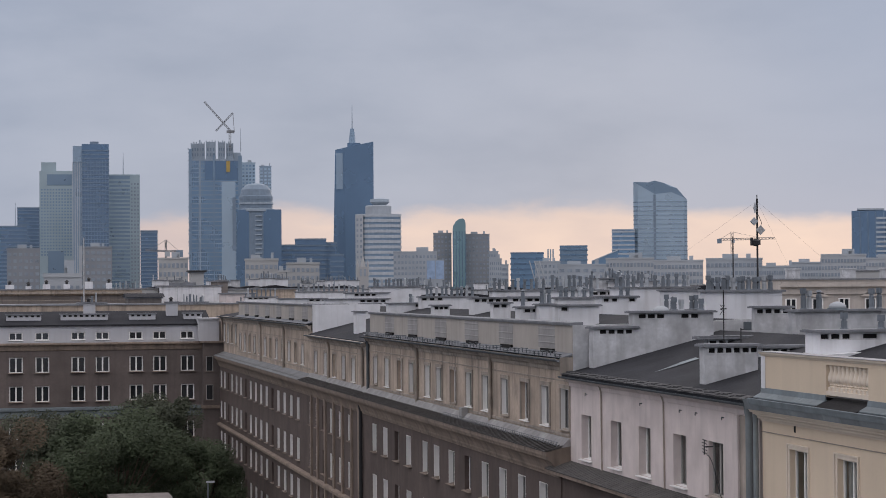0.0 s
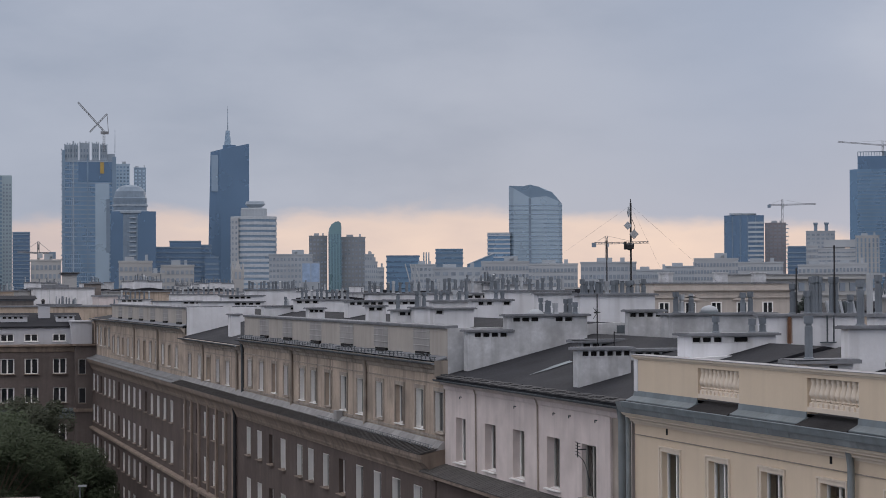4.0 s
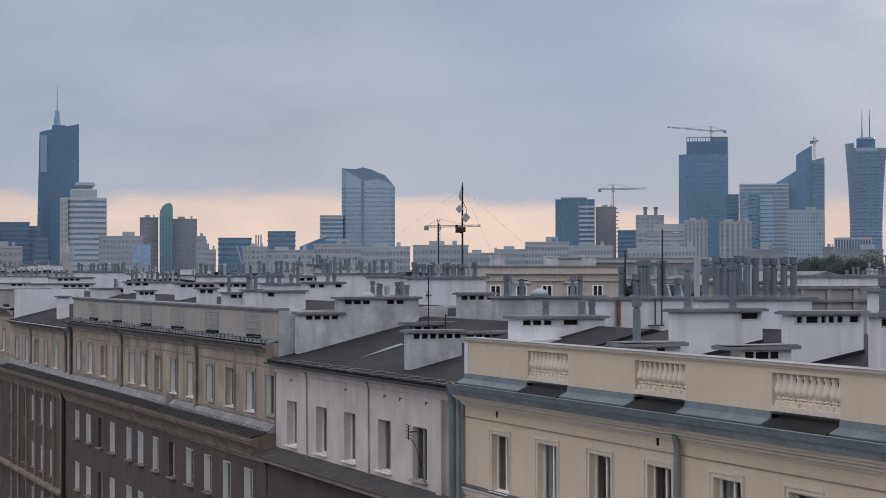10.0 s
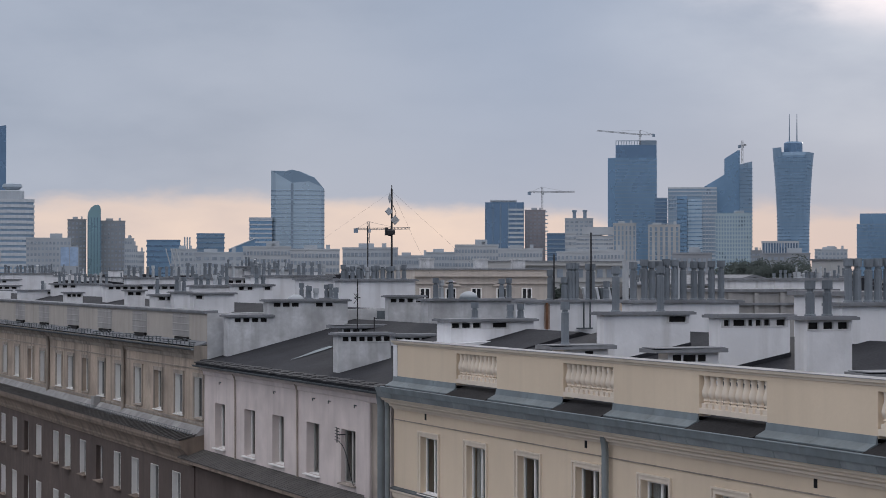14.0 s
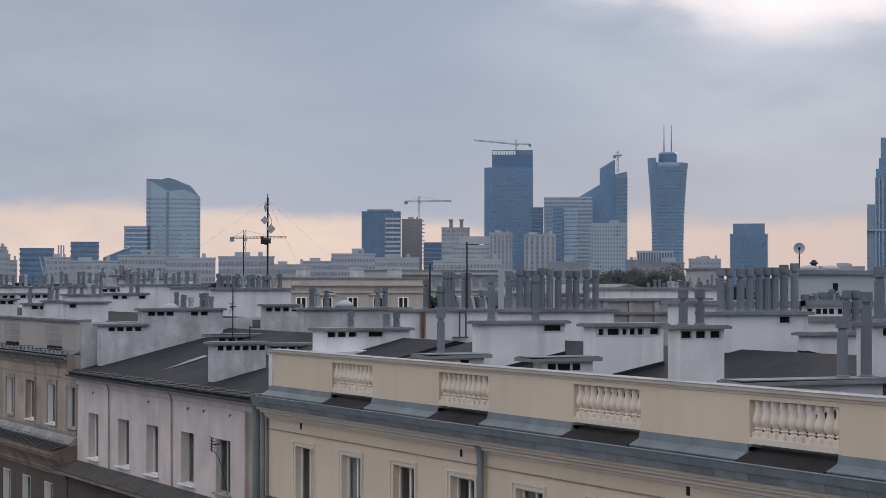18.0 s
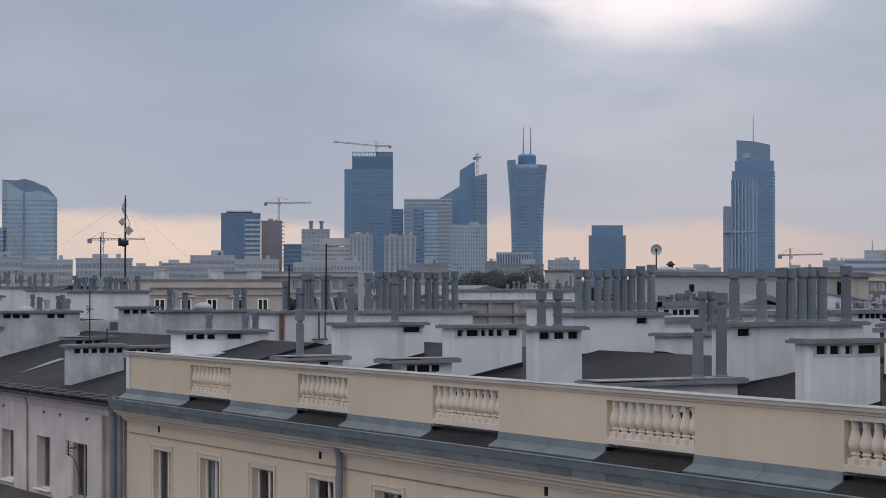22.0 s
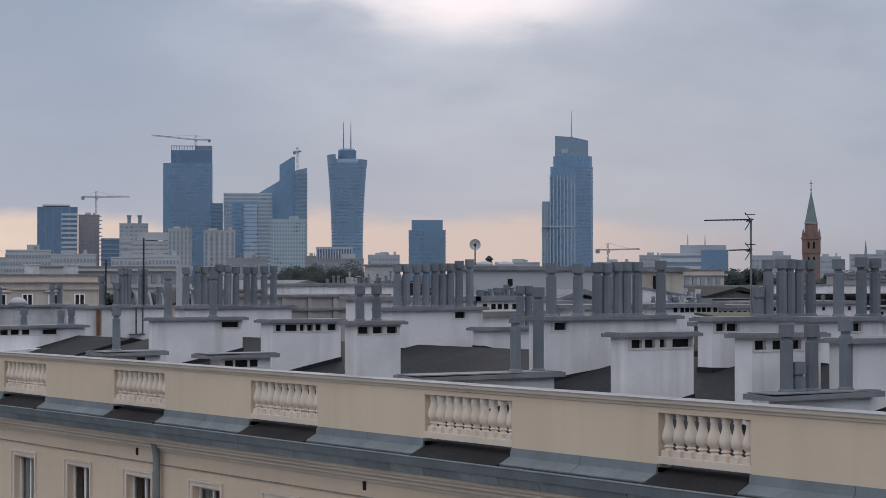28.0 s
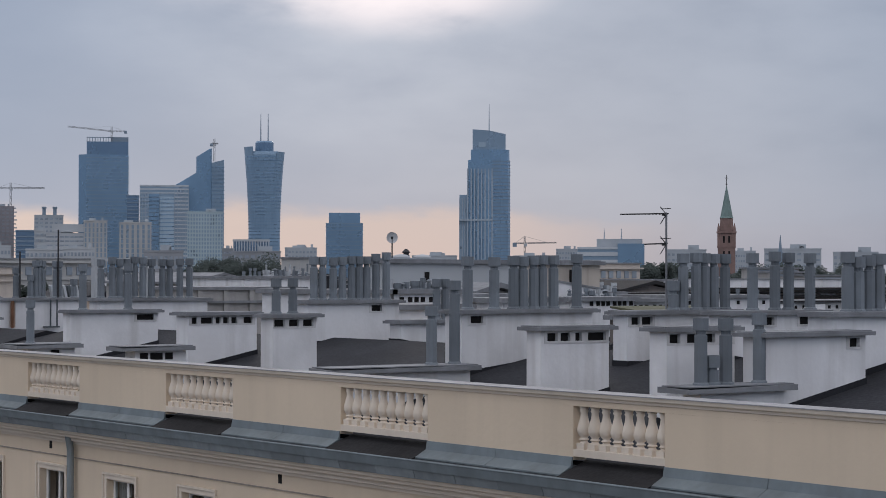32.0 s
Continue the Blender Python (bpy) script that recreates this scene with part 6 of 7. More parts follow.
        arc.quad(*((r * math.cos(t), 20 + r * math.sin(t), z) for r, t, z in ((23.2, a, 160), (23.2, b, 160), (24.3, b, zt), (24.3, a, zt))))
        arc.quad(*((r * math.cos(t), 20 + r * math.sin(t), z) for r, t, z in ((22.9, a, 160), (22.9, b, 160), (24.0, b, zt), (24.0, a, zt))))
        arc.quad(*((r * math.cos(t), 20 + r * math.sin(t), zt) for r, t in ((24.3, a), (24.3, b), (24.0, b), (24.0, a))))
    part("crown_screen", arc, GLASS_SOFT, waist, "pale glass screen that rises over the roof")
part("crown", Mesh().turned([(11, 170), (11, 182), (9.5, 184)], 24, 0, 20), GLASS_DEEP, waist)
for x in (-4.4, 4.4):
    mast(waist, x, 20, 184, 217, 0.8, BAND_DARK)
fin_b = far_thing("office_building", 31.19, 1500, "low dark block with white upright fins", "building")
part("glass_body", Mesh().box(-12.8, 12.8, 0, 16, 0, 48), GLASS_DEEP, fin_b)
for k in range(14):
    part("fin", kept("far_fin", lambda: Mesh().box(-0.4, 0.4, -0.5, 0.1, 38, 48).make("fin", PALE_STONE)), PALE_STONE, fin_b, "", (-12.5 + 25 * k / 13, 0, 0))
part("roof_edge", Mesh().box(-13.2, 13.2, -0.6, 16, 47.5, 49), PALE_STONE, fin_b)
for az, dist, w, top in ((31.32, 1200, 28.1, 37.4), (32.58, 1500, 20.8, 43.3), (30.57, 1500, 9, 42.6), (32.51, 1700, 23.8, 46)):
    office(az, dist, w, top, GREY_STONE if az > 31.4 else DUSK_BRICK, "low grey stone office block", 8, group="city blocks")
cube = glass_tower(33.73, 2200, 38.6, 77, GLASS_BLUE, GLASS_GREY, "blue glass block with a set-back top", 4, 0.8)
part("set_back_top", Mesh().box(-16.4, 16.4, 3, 26, 78, 89), GLASS_BLUE, cube)

trade = far_thing("office_tower", 37.69, 2400, "tall grey-blue stepped tower with stone fins", "tower")
part("glass_body", Mesh().prism([(-24.3, 3), (0, 0), (14, 1.5), (22, 6), (24.3, 14), (24.3, 34), (-24.3, 34)], 0, 156), GLASS_BLUE, trade)
part("upper_body", Mesh().prism([(-21, 4), (0, 1), (14, 2.5), (21.5, 7), (23.5, 14), (23.5, 33), (-21, 33)], 156, 168), GLASS_BLUE, trade)
part("crown", Mesh().prism([(-19, 5), (0, 3), (19, 6), (19, 30), (-19, 30)], 168, [191.5, 190, 186, 186, 191]), GLASS_GREY, trade)
part("side_body", Mesh().box(-34, -24.3, 4, 26, 0, 116), GLASS_GREY, trade)
part("stone_fin", fins(28, 4, 0, 146, 7, 1.5, 0.6), BAND_GREY, trade, "", (-10.5, 0.4, 0))["kind"] = "stuff"
part("side_fin", fins(9, 4, 0, 112, 3, 1.3, 0.6), BAND_GREY, trade, "", (-29.2, 4, 0))["kind"] = "stuff"
rings = Mesh()
for k in range(38):
    rings.prism([(3.6, -0.2), (14.1, 1.2), (22.2, 5.8), (24.6, 14), (20, 14), (10, 8)], 6 + 4.0 * k, 7.1 + 4.0 * k)
part("floor_band", rings, BAND_DARK, trade)["kind"] = "stuff"
part("belt", Mesh().box(-34.3, 3.6, -0.9, 5, 86, 88), BAND_GREY, trade)
part("crown_sign", Mesh().prism([(-12, 3.6), (-4, 2.7), (-4, 3.5), (-12, 4.2)], 171, 176.5), GLASS_HAZED, trade, "pale sign shape without lettering")
mast(trade, 0, 12, 190, 221, 0.7)
for az, dist, w, top in ((39.87, 1500, 17.7, 42.8), (43.08, 1300, 24.1, 40), (44.63, 1300, 14, 39.2), (45.93, 1200, 31.9, 39.3), (47.6, 1250, 26, 38.0), (36.2, 1400, 30, 37), (35.2, 1500, 26, 36), (38.9, 1400, 26, 37)):
    office(az, dist, w, top, GREY_STONE, "low grey stone city block", 9, fz=0.4, group="city blocks")
ship = glass_tower(41.0, 1100, 33.8, 37.5, GLASS_GREY, BAND_PALE, "low office block with white bands", 4.0, 2.0)
part("blue_front", Mesh().box(4, 18, -0.8, 10, 0, 40.5), GLASS_BLUE, ship)
part("set_back_top", Mesh().box(-7, 17, 3, 16, 38.7, 43), GREY_STONE, ship)
for x in (-3, 6):
    mast(ship, x, 6, 43, 48.5, 0.35)

church = far_thing("church_tower", 44.16, 700, "red brick church tower with a green copper spire", "church")
part("shaft", Mesh().box(-2.9, 2.9, 0, 5.8, 0, 38), BRICK_RED, church)
part("belfry_cornice", Mesh().box(-3.3, 3.3, -0.4, 6.2, 38, 38.6).box(-3.1, 3.1, -0.2, 6.0, 33.2, 33.6), BRICK_RED, church)
for x in (-2.6, 2.6):
    for y in (0.3, 5.5):
        part("corner_turret", Mesh().turned([(0.45, 33.6), (0.45, 39.8), (0.05, 41.4)], 8, x, y), BRICK_RED, church)
part("belfry", Mesh().turned([(2.45, 38.6), (2.25, 43)], 8, 0, 2.9, a0=math.pi / 8), BRICK_RED, church)
# flat dark plates imitate the shade in the belfry openings
for x in (-1.4, 0.35):
    part("belfry_opening", Mesh().box(x + 0.2, x + 0.85, -0.06, 0.1, 28.9, 32.0), UNLIT_DARK, church)
    part("belfry_opening", Mesh().box(x + 0.2, x + 0.85, -0.06, 0.1, 34.8, 37.0), UNLIT_DARK, church)
part("spire", Mesh().turned([(2.5, 43), (2.2, 43.6), (0.15, 53.6)], 8, 0, 2.9, a0=math.pi / 8), COPPER, church, "green copper spire")
part("cross", Mesh().rod((0, 2.9, 53.4), (0, 2.9, 57.5), 0.12).rod((-0.5, 2.9, 56.4), (0.5, 2.9, 56.4), 0.1).turned([(0.05, 54.0), (0.35, 54.3), (0.05, 54.6)], 8, 0, 2.9), BLACK, church)
gothic = far_thing("church_tower", 9.90, 700, "pale stone church tower with slender pinnacles", "church")
part("shaft", Mesh().box(-1.9, 1.9, 0, 3.8, 0, 31.6), TAN_STONE, gothic)
for x in (-1.7, 1.7):
    for y in (0.2, 3.6):
        part("pinnacle", Mesh().turned([(0.45, 28.6), (0.4, 32.2), (0.05, 34.0)], 6, x, y), TAN_STONE, gothic)
part("spire", Mesh().turned([(1.0, 31.6), (0.7, 32.8), (0.08, 35.4)], 8, 0, 1.9), TAN_STONE, gothic)
for x in (-1.0, 0.35):
    part("belfry_opening", Mesh().box(x, x + 0.65, -0.06, 0.1, 28.4, 30.8), HAZED_WINDOW, gothic)
small_spire = far_thing("church_spire", 45.6, 1100, "small dark church spire far off", "church")
part("shaft", Mesh().box(-1.9, 1.9, 0, 3.8, 0, 33), BAND_DARK, small_spire)
part("spire", Mesh().turned([(2.1, 33), (0.9, 37), (0.12, 45)], 8, 0, 1.9), BAND_DARK, small_spire)


# -- cranes --
def lattice(m, a, b, size, n, r=0.16):
    """A square lattice girder from a to b."""
    a, b = Vector(a), Vector(b)
    d = (b - a).normalized()
    s = Vector((0, 1, 0)) if abs(d.y) < 0.9 else Vector((1, 0, 0))
    u = d.cross(s).normalized()
    cs = [s * (size / 2 * i) + u * (size / 2 * j) for i, j in ((-1, -1), (1, -1), (1, 1), (-1, 1))]
    for c in cs:
        m.rod(a + c, b + c, r, 4)
    for k in range(n):
        p, q = a.lerp(b, k / n), a.lerp(b, (k + 1) / n)
        for i in range(4):
            m.rod(p + cs[i], q + cs[(i + 1) % 4], r * 0.6, 3)
    return m


def crane(az, dist, z0, z1, left, right, label="slim tower crane with a level jib", size=1.6, tilt=0.5):
    c = far_thing("tower_crane", az, dist, label, "crane", group="tower cranes")
    part("tower", lattice(Mesh(), (0, 0, z0), (0, 0, z1 + 5), size, max(4, int((z1 - z0) / 4)), 0.22), CRANE_STEEL, c)
    long, short_j = (left, right) if left > right else (right, left)
    s = -1 if left > right else 1
    part("jib", lattice(Mesh(), (0, 0, z1), (s * long, 0, z1 + tilt), size * 0.7, 12, 0.2), CRANE_STEEL, c)
    part("counter_jib", lattice(Mesh(), (0, 0, z1), (-s * short_j, 0, z1), size * 0.7, 4, 0.2), CRANE_STEEL, c)
    part("counterweight", Mesh().box(-s * short_j - 1.5, -s * short_j + 1.5, -1, 1, z1 - 2.6, z1 + 0.4), BAND_DARK, c)
    part("cab", Mesh().box(-0.4, 1.8, -1.8, 0, z1 - 2.4, z1 - 0.2), PALE_STONE, c)
    part("pendant", Mesh().rod((0, 0, z1 + 5), (s * long * 0.7, 0, z1 + tilt * 0.7 + 0.3), 0.09, 3).rod((0, 0, z1 + 5), (-s * short_j * 0.9, 0, z1 + 0.4), 0.09, 3), CRANE_STEEL, c)
    return c


crane(19.98, 1400, 0, 55.6, 8.3, 28.0)
crane(24.74, 1950, 86, 102.3, 12.0, 30.4)
crane(27.41, 2300, 168, 179.4, 47.4, 15, tilt=4.6)
crane(30.18, 2160, 140, 158, 3, 4)
crane(38.67, 1500, 0, 46.7, 7.2, 22.8, size=1.0)
crane(4.55, 930, 0, 41.5, 9, 6, size=0.7)
luff = far_thing("luffing_crane", 6.33, 1895, "luffing crane on top of the unfinished skyscraper", "crane")
part("jib", lattice(Mesh(), (0, 0, 167.5), (-24, 0, 194.5), 1.2, 14, 0.25), CRANE_STEEL, luff)
part("jib", lattice(Mesh(), (-13.6, 2, 168), (1.7, 2, 184.5), 1.1, 9, 0.22).rod((1.7, 2, 184.5), (3.0, 2, 167), 0.25), CRANE_STEEL, luff)
part("tower", lattice(Mesh(), (-1, 0, 150), (-1, 0, 168), 1.8, 6, 0.25).box(-4, 3, -1, 1, 166, 168.5), CRANE_STEEL, luff)


# -- roofs and houses between the terrace and the towers --
def town_house(x0, x1, y0, y1, top, wall, label, roof=None, stacks=2, flues=4, seed=1, windows=True, ridge=1.2, group="town roofs"):
    """A block of flats seen over the roofs: walls, low roof, windows, chimney stacks with flues."""
    h = thing("apartment_block", (x0, y0, 0), label, "building", group)
    w, d = x1 - x0, y1 - y0
    rnd = random.Random(seed)
    part("wall", Mesh().box(0, w, 0, d, 0, top), wall, h)
    part("eave", Mesh().box(-0.35, w + 0.35, -0.35, d + 0.35, top, top + 0.22), SLAB, h)
    if ridge:
        part("roof", Mesh().profile_y([(-0.3, top + 0.225), (w / 2, top + 0.225 + ridge), (w + 0.3, top + 0.225)], -0.3, d + 0.3), roof or FELT, h)
    if windows:
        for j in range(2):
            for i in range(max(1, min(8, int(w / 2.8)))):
                window_part(h, 1.2, 1.5, HAZED_WINDOW, (1.0 + 2.8 * i, 0, top - 2.6 - 3.2 * j))
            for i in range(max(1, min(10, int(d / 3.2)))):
                part("window", kept("side_window", lambda: Mesh().box(-0.12, 0.05, 0, 1.2, 0, 1.5).make("window", HAZED_WINDOW)), HAZED_WINDOW, h, "", (0, 1.2 + 3.2 * i, top - 2.6 - 3.2 * j))
    for s in range(stacks):
        sx, sy = w * (0.15 + 0.7 * rnd.random()), d * (0.1 + 0.8 * rnd.random())
        lx, zt = 1.6 + 2.2 * rnd.random(), top + 1.0 + ridge * 0.7 + 0.7 * rnd.random()
        st = part("chimney", Mesh().box(0, lx, 0, 0.6, top - 0.5, zt), WHITE if rnd.random() < 0.75 else GREY_WALL, h, "", (sx, sy, 0))
        part("slab", Mesh().box(-0.15, lx + 0.15, -0.15, 0.75, zt + 0.002, zt + 0.12), SLAB, st)
        n = rnd.randint(0, flues)
        for i in range(n):
            part("flue_pipe", flue_mesh(0.5 + 0.1 * rnd.randint(0, 6), 1.0, STEEL_PALE if rnd.random() < 0.25 else STEEL, int(rnd.random() < 0.3)), STEEL, st, "", (0.2 + (lx - 0.4) * i / max(1, n - 1), 0.3, zt + 0.12))
    return h


rng = random.Random(7)
spots = []
for row in range(11):
    dist = 95 * 1.24 ** row
    az = 3.0 + 2.2 * (row % 2)
    while az < 50:
        wide = (8 + 9 * rng.random()) * (1 + dist / 900)
        a = radians(az)
        x, y = dist * math.sin(a), dist * math.cos(a)
        if (x > 44 or y > 232) and az > 9.5 and not (dist < 330 and (19.8 < az < 27.5 or 33.5 < az < 48.5)) and not (dist < 560 and 41.5 < az < 48.5) and not (dist < 410 and 29.5 < az < 33.0):
            spots.append((x, y, wide, 9 + 6 * rng.random(), dist))
        az += math.degrees((wide + 3 + 10 * rng.random()) / dist)
walls = [GREY_WALL, WHITE, BEIGE, TAN_STONE, GREY_STONE, PINK]
for i, (x, y, wide, deep, dist) in enumerate(spots):
    top = EYE - 3.4 + 1.5 * rng.random() + min(2.2, dist / 420) - (1.6 if dist < 130 else 0)
    town_house(x - wide / 2, x + wide / 2, y, y + deep, top, walls[i % 6], ("grey", "white", "beige", "tan", "grey stone", "pale pink")[i % 6] + " block of flats among the town roofs", stacks=3 if dist < 420 else 1, flues=7 if dist < 300 else 3, seed=i, windows=dist < 320)


def slab_house(name, x0, x1, y0, y1, top, wall, label, group="town roofs"):
    h = thing(name, (x0, y0, 0), label, "building", group)
    part("wall", Mesh().box(0, x1 - x0, 0, y1 - y0, 0, top), wall, h)
    part("roof_edge", Mesh().box(-0.2, x1 - x0 + 0.2, -0.2, y1 - y0 + 0.2, top, top + 0.18), SLAB, h)
    return h


TAN_HOUSE = material("dull_tan_plaster", (0.44, 0.395, 0.345), 0.9, vary=0.12, stain=0.6, streak=0.3)
# the white flat-roofed house with a dish
wh = slab_house("flat_roofed_house", 52.54, 60.1, 75, 76.5, EYE + 0.5, PALE_STONE, "white flat-roofed house with a roof hatch window")
part("window", Mesh().box(0, 0.25, -0.03, 0.02, 0, 0.45), UNLIT_DARK, wh, "", (1.9, 0, EYE - 0.33))
for x in (1.2, 2.35):
    part("roof_dome", Mesh().turned([(0.42, EYE + 0.73), (0.40, EYE + 0.80), (0.25, EYE + 0.88), (0.05, EYE + 0.91)], 16, x, 0.8), PALE_STONE, wh, "pale plastic roof dome", smooth=True)
part("cowl", Mesh().turned([(0.12, EYE + 0.73), (0.12, EYE + 0.95), (0.2, EYE + 1.0), (0.05, EYE + 1.15)], 12, 1.75, 1.2), BLACK, wh)
dish = thing("satellite_dish", (53.1, 75.6, EYE + 0.73), "round grey satellite dish on a short pole", "dish", rz=-35)
part("pole", Mesh().rod((0, 0, 0), (0, 0, 0.9), 0.03), BLACK, dish)
bowl = Mesh()
for r0, r1, d0, d1 in ((0.02, 0.12, 0.0, 0.02), (0.12, 0.2, 0.02, 0.05), (0.2, 0.25, 0.05, 0.09)):
    for k in range(20):
        a, b = 2 * math.pi * k / 20, 2 * math.pi * (k + 1) / 20
        bowl.quad(*((r * math.cos(t), -0.1 - d, 0.9 + r * math.sin(t)) for r, t, d in ((r0, a, d0), (r0, b, d0), (r1, b, d1), (r1, a, d1))))
part("bowl", bowl, GREY_WALL, dish)
part("arm", Mesh().rod((0, -0.1, 0.55), (0, -0.6, 0.85), 0.02).box(-0.05, 0.05, -0.66, -0.56, 0.82, 0.94), BLACK, dish)
fh = slab_house("flat_roofed_house", 60.17, 64.65, 75, 80, EYE + 0.46, TAN_HOUSE, "cream flat-roofed house behind the flues")
window_part(fh, 0.26, 0.62, UNLIT_DARK, (2.62, 0, EYE + -0.35))
for k, (hx0, hx1, hy0, hy1, ht) in enumerate(((44, 51, 66, 72, EYE - 1.9), (48, 57, 60, 66, EYE - 1.6), (53, 63, 54, 60, EYE - 1.75), (58, 70, 62, 70, EYE - 1.3), (64, 76, 56, 63, EYE - 1.5), (45, 54, 48, 55, EYE - 2.1), (60, 75, 46, 54, EYE - 1.55), (72, 84, 70, 80, EYE - 1.0))):
    town_house(hx0, hx1, hy0, hy1, ht - 1.7, (GREY_WALL, BEIGE, WHITE, TAN_STONE)[k % 4], ("grey", "beige", "white", "tan")[k % 4] + " low house behind the flues", stacks=0, seed=300 + k, ridge=0.5)
# the pale classical house with pedimented windows
cl = slab_house("classical_house", 89.5, 107, 230, 244, EYE + 0.75, CLASSIC, "pale sand classical house with pedimented windows")
part("cornice", Mesh().box(-0.4, 17.9, -0.5, 0, EYE - 0.05, EYE + 0.2).box(-0.3, 17.8, -0.3, 0, EYE - 0.9, EYE - 0.75), CLASSIC, cl)
for k in range(5):
    x = 0.65 + 3.3 * k
    w = part("window", Mesh().box(x, x + 1.1, -0.05, 0.02, EYE - 3.0, EYE - 1.5), DARK_PANE, cl)
    part("window_frame", Mesh().box(x - 0.14, x, -0.12, 0, EYE - 3.0, EYE - 1.4).box(x + 1.1, x + 1.24, -0.12, 0, EYE - 3.0, EYE - 1.4).box(x + 0.48, x + 0.62, -0.1, 0, EYE - 3.0, EYE - 1.5).box(x, x + 1.1, -0.12, 0, EYE - 1.5, EYE - 1.4), UPVC, w)
    if k % 2:
        part("pediment", Mesh().profile_y([(x - 0.7, EYE - 1.1), (x + 1.8, EYE - 1.1), (x + 0.55, EYE - 0.5)], -0.3, 0).box(x - 0.7, x + 1.8, -0.38, 0, EYE - 1.2, EYE - 1.1), CLASSIC, w)
for x in (2, 9, 14):
    part("chimney", Mesh().box(x, x + 1.6, 3, 3.8, EYE + 0.9, EYE + 2.0).box(x - 0.1, x + 1.7, 2.9, 3.9, EYE + 2.0, EYE + 2.15), GREY_WALL, cl)
lb = slab_house("apartment_block", 133, 153, 300, 312, EYE + 2.3, TAN_STONE, "long tan block with a heavy cornice")
for k in range(11):
    window_part(lb, 1.0, 1.3, HAZED_WINDOW, (0.8 + 1.75 * k, 0, EYE - 0.2))
part("cornice", Mesh().box(-0.5, 20.5, -0.8, 0, EYE + 1.7, EYE + 2.0).box(-0.3, 20.3, -0.4, 0, EYE - 0.9, EYE - 0.7), TAN_STONE, lb)
long_b = slab_house("apartment_block", -12, 21.2, 300, 312, EYE + 0.2, BEIGE, "long beige block with a brown roof edge")
part("cornice", Mesh().box(-0.4, 33.6, -0.8, 0, EYE - 0.35, EYE - 0.1).box(-0.4, 33.6, -0.4, 0, EYE - 2.6, EYE - 2.3), BEIGE_TRIM, long_b)
WHITE_GABLE = slab_house("apartment_block", 21.6, 29.6, 280, 290, EYE + 0.55, WHITE, "white gable wall among roofs")
slab_house("apartment_block", -12, 34, 262, 276, EYE - 1.75, BEIGE, "pale tan roof parapet behind the brown building")
rw = slab_house("roof_terrace_wall", 62.7, 70.5, 110, 118, EYE - 0.95, LOUVRE, "grey concrete roof wall with piers")
for k in range(5):
    part("pier", Mesh().box(0.2 + 1.8 * k, 0.5 + 1.8 * k, -0.15, 0, EYE - 3, EYE - 0.97), LOUVRE, rw)
part("ledge", Mesh().box(-0.1, 7.9, -0.25, 0, EYE - 1.75, EYE - 1.6), SLAB, rw)



def flue_row(house, x0, x1, y, z, n, seed, tall=0.7):
    """Small mixed flues and cowls standing in a row on a roof edge."""
    rnd = random.Random(seed)
    for i in range(n):
        k = rnd.random()
        part("flue_pipe", flue_mesh(tall * (0.6 + 0.1 * rnd.randint(0, 6)), 1.0 if k < 0.7 else 1.6, STEEL_PALE if rnd.random() < 0.3 else STEEL, int(rnd.random() < 0.35)), STEEL, house, "", (x0 + (x1 - x0) * (i + 0.7 * rnd.random()) / n, y, z))


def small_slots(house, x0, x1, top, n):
    """A row of small dark plates under the coping, painted as the shade in vent openings."""
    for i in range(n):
        part("vent_slot", kept("small_slot", lambda: Mesh().box(0, 0.2, -0.02, 0.03, -0.32, -0.12).make("vent_slot", UNLIT_DARK)), UNLIT_DARK, house, "", (x0 + (x1 - x0) * (i + 0.2 + 0.1 * ((i * 5) % 3)) / n, 0, top))


def gabled(name, x0, x1, y0, y1, eave, ridge, wall, roof, label):
    """A house with its gable towards the street."""
    h = thing(name, (x0, y0, 0), label, "building", "town roofs")
    w, d = x1 - x0, y1 - y0
    part("wall", Mesh().profile_y([(0, 0), (w, 0), (w, eave), (w / 2, ridge), (0, eave)], 0, d), wall, h)
    part("roof", Mesh().profile_y([(-0.4, eave - 0.05), (w / 2, ridge + 0.08), (w + 0.4, eave - 0.05), (w + 0.4, eave + 0.12), (w / 2, ridge + 0.3), (-0.4, eave + 0.12)], -0.4, d), roof, h)
    return h


# white roofs and terraces between the flues
slab_house("roof_terrace", 44.2, 46.3, 66, 72, EYE - 0.75, WHITE, "white roof terrace wall with a grey coping")
gw = slab_house("apartment_block", 90.6, 94.4, 110, 122, EYE - 0.5, WHITE, "white party wall with a row of small flues")
flue_row(gw, 0.3, 3.6, 0.6, EYE - 0.32, 11, 3, 0.6)
st = slab_house("apartment_block", 75.2, 81.2, 125, 134, EYE - 0.3, WHITE, "white roof strip with a row of small flues")
flue_row(st, 0.3, 5.7, 0.6, EYE - 0.12, 15, 4, 0.55)
tn = slab_house("apartment_block", 115.5, 120.4, 140, 150, EYE + 1.1, TAN_STONE, "plain tan flat-roofed block among the town roofs")
cr = slab_house("apartment_block", 171.8, 179.0, 200, 212, EYE + 1.4, CLASSIC, "pale sand block with small windows")
part("cornice", Mesh().box(-0.3, 7.5, -0.4, 0, EYE + 0.75, EYE + 0.95), CLASSIC, cr)
for j in range(2):
    for k in range(5):
        window_part(cr, 0.7, 0.9, HAZED_WINDOW, (0.6 + 1.3 * k, 0, EYE - 0.4 - 1.9 * j))
gabled("gabled_house", 85.2, 91.0, 150, 165, EYE - 0.75, EYE - 0.15, LOUVRE, SLAB, "grey house with a flat grey gable roof")
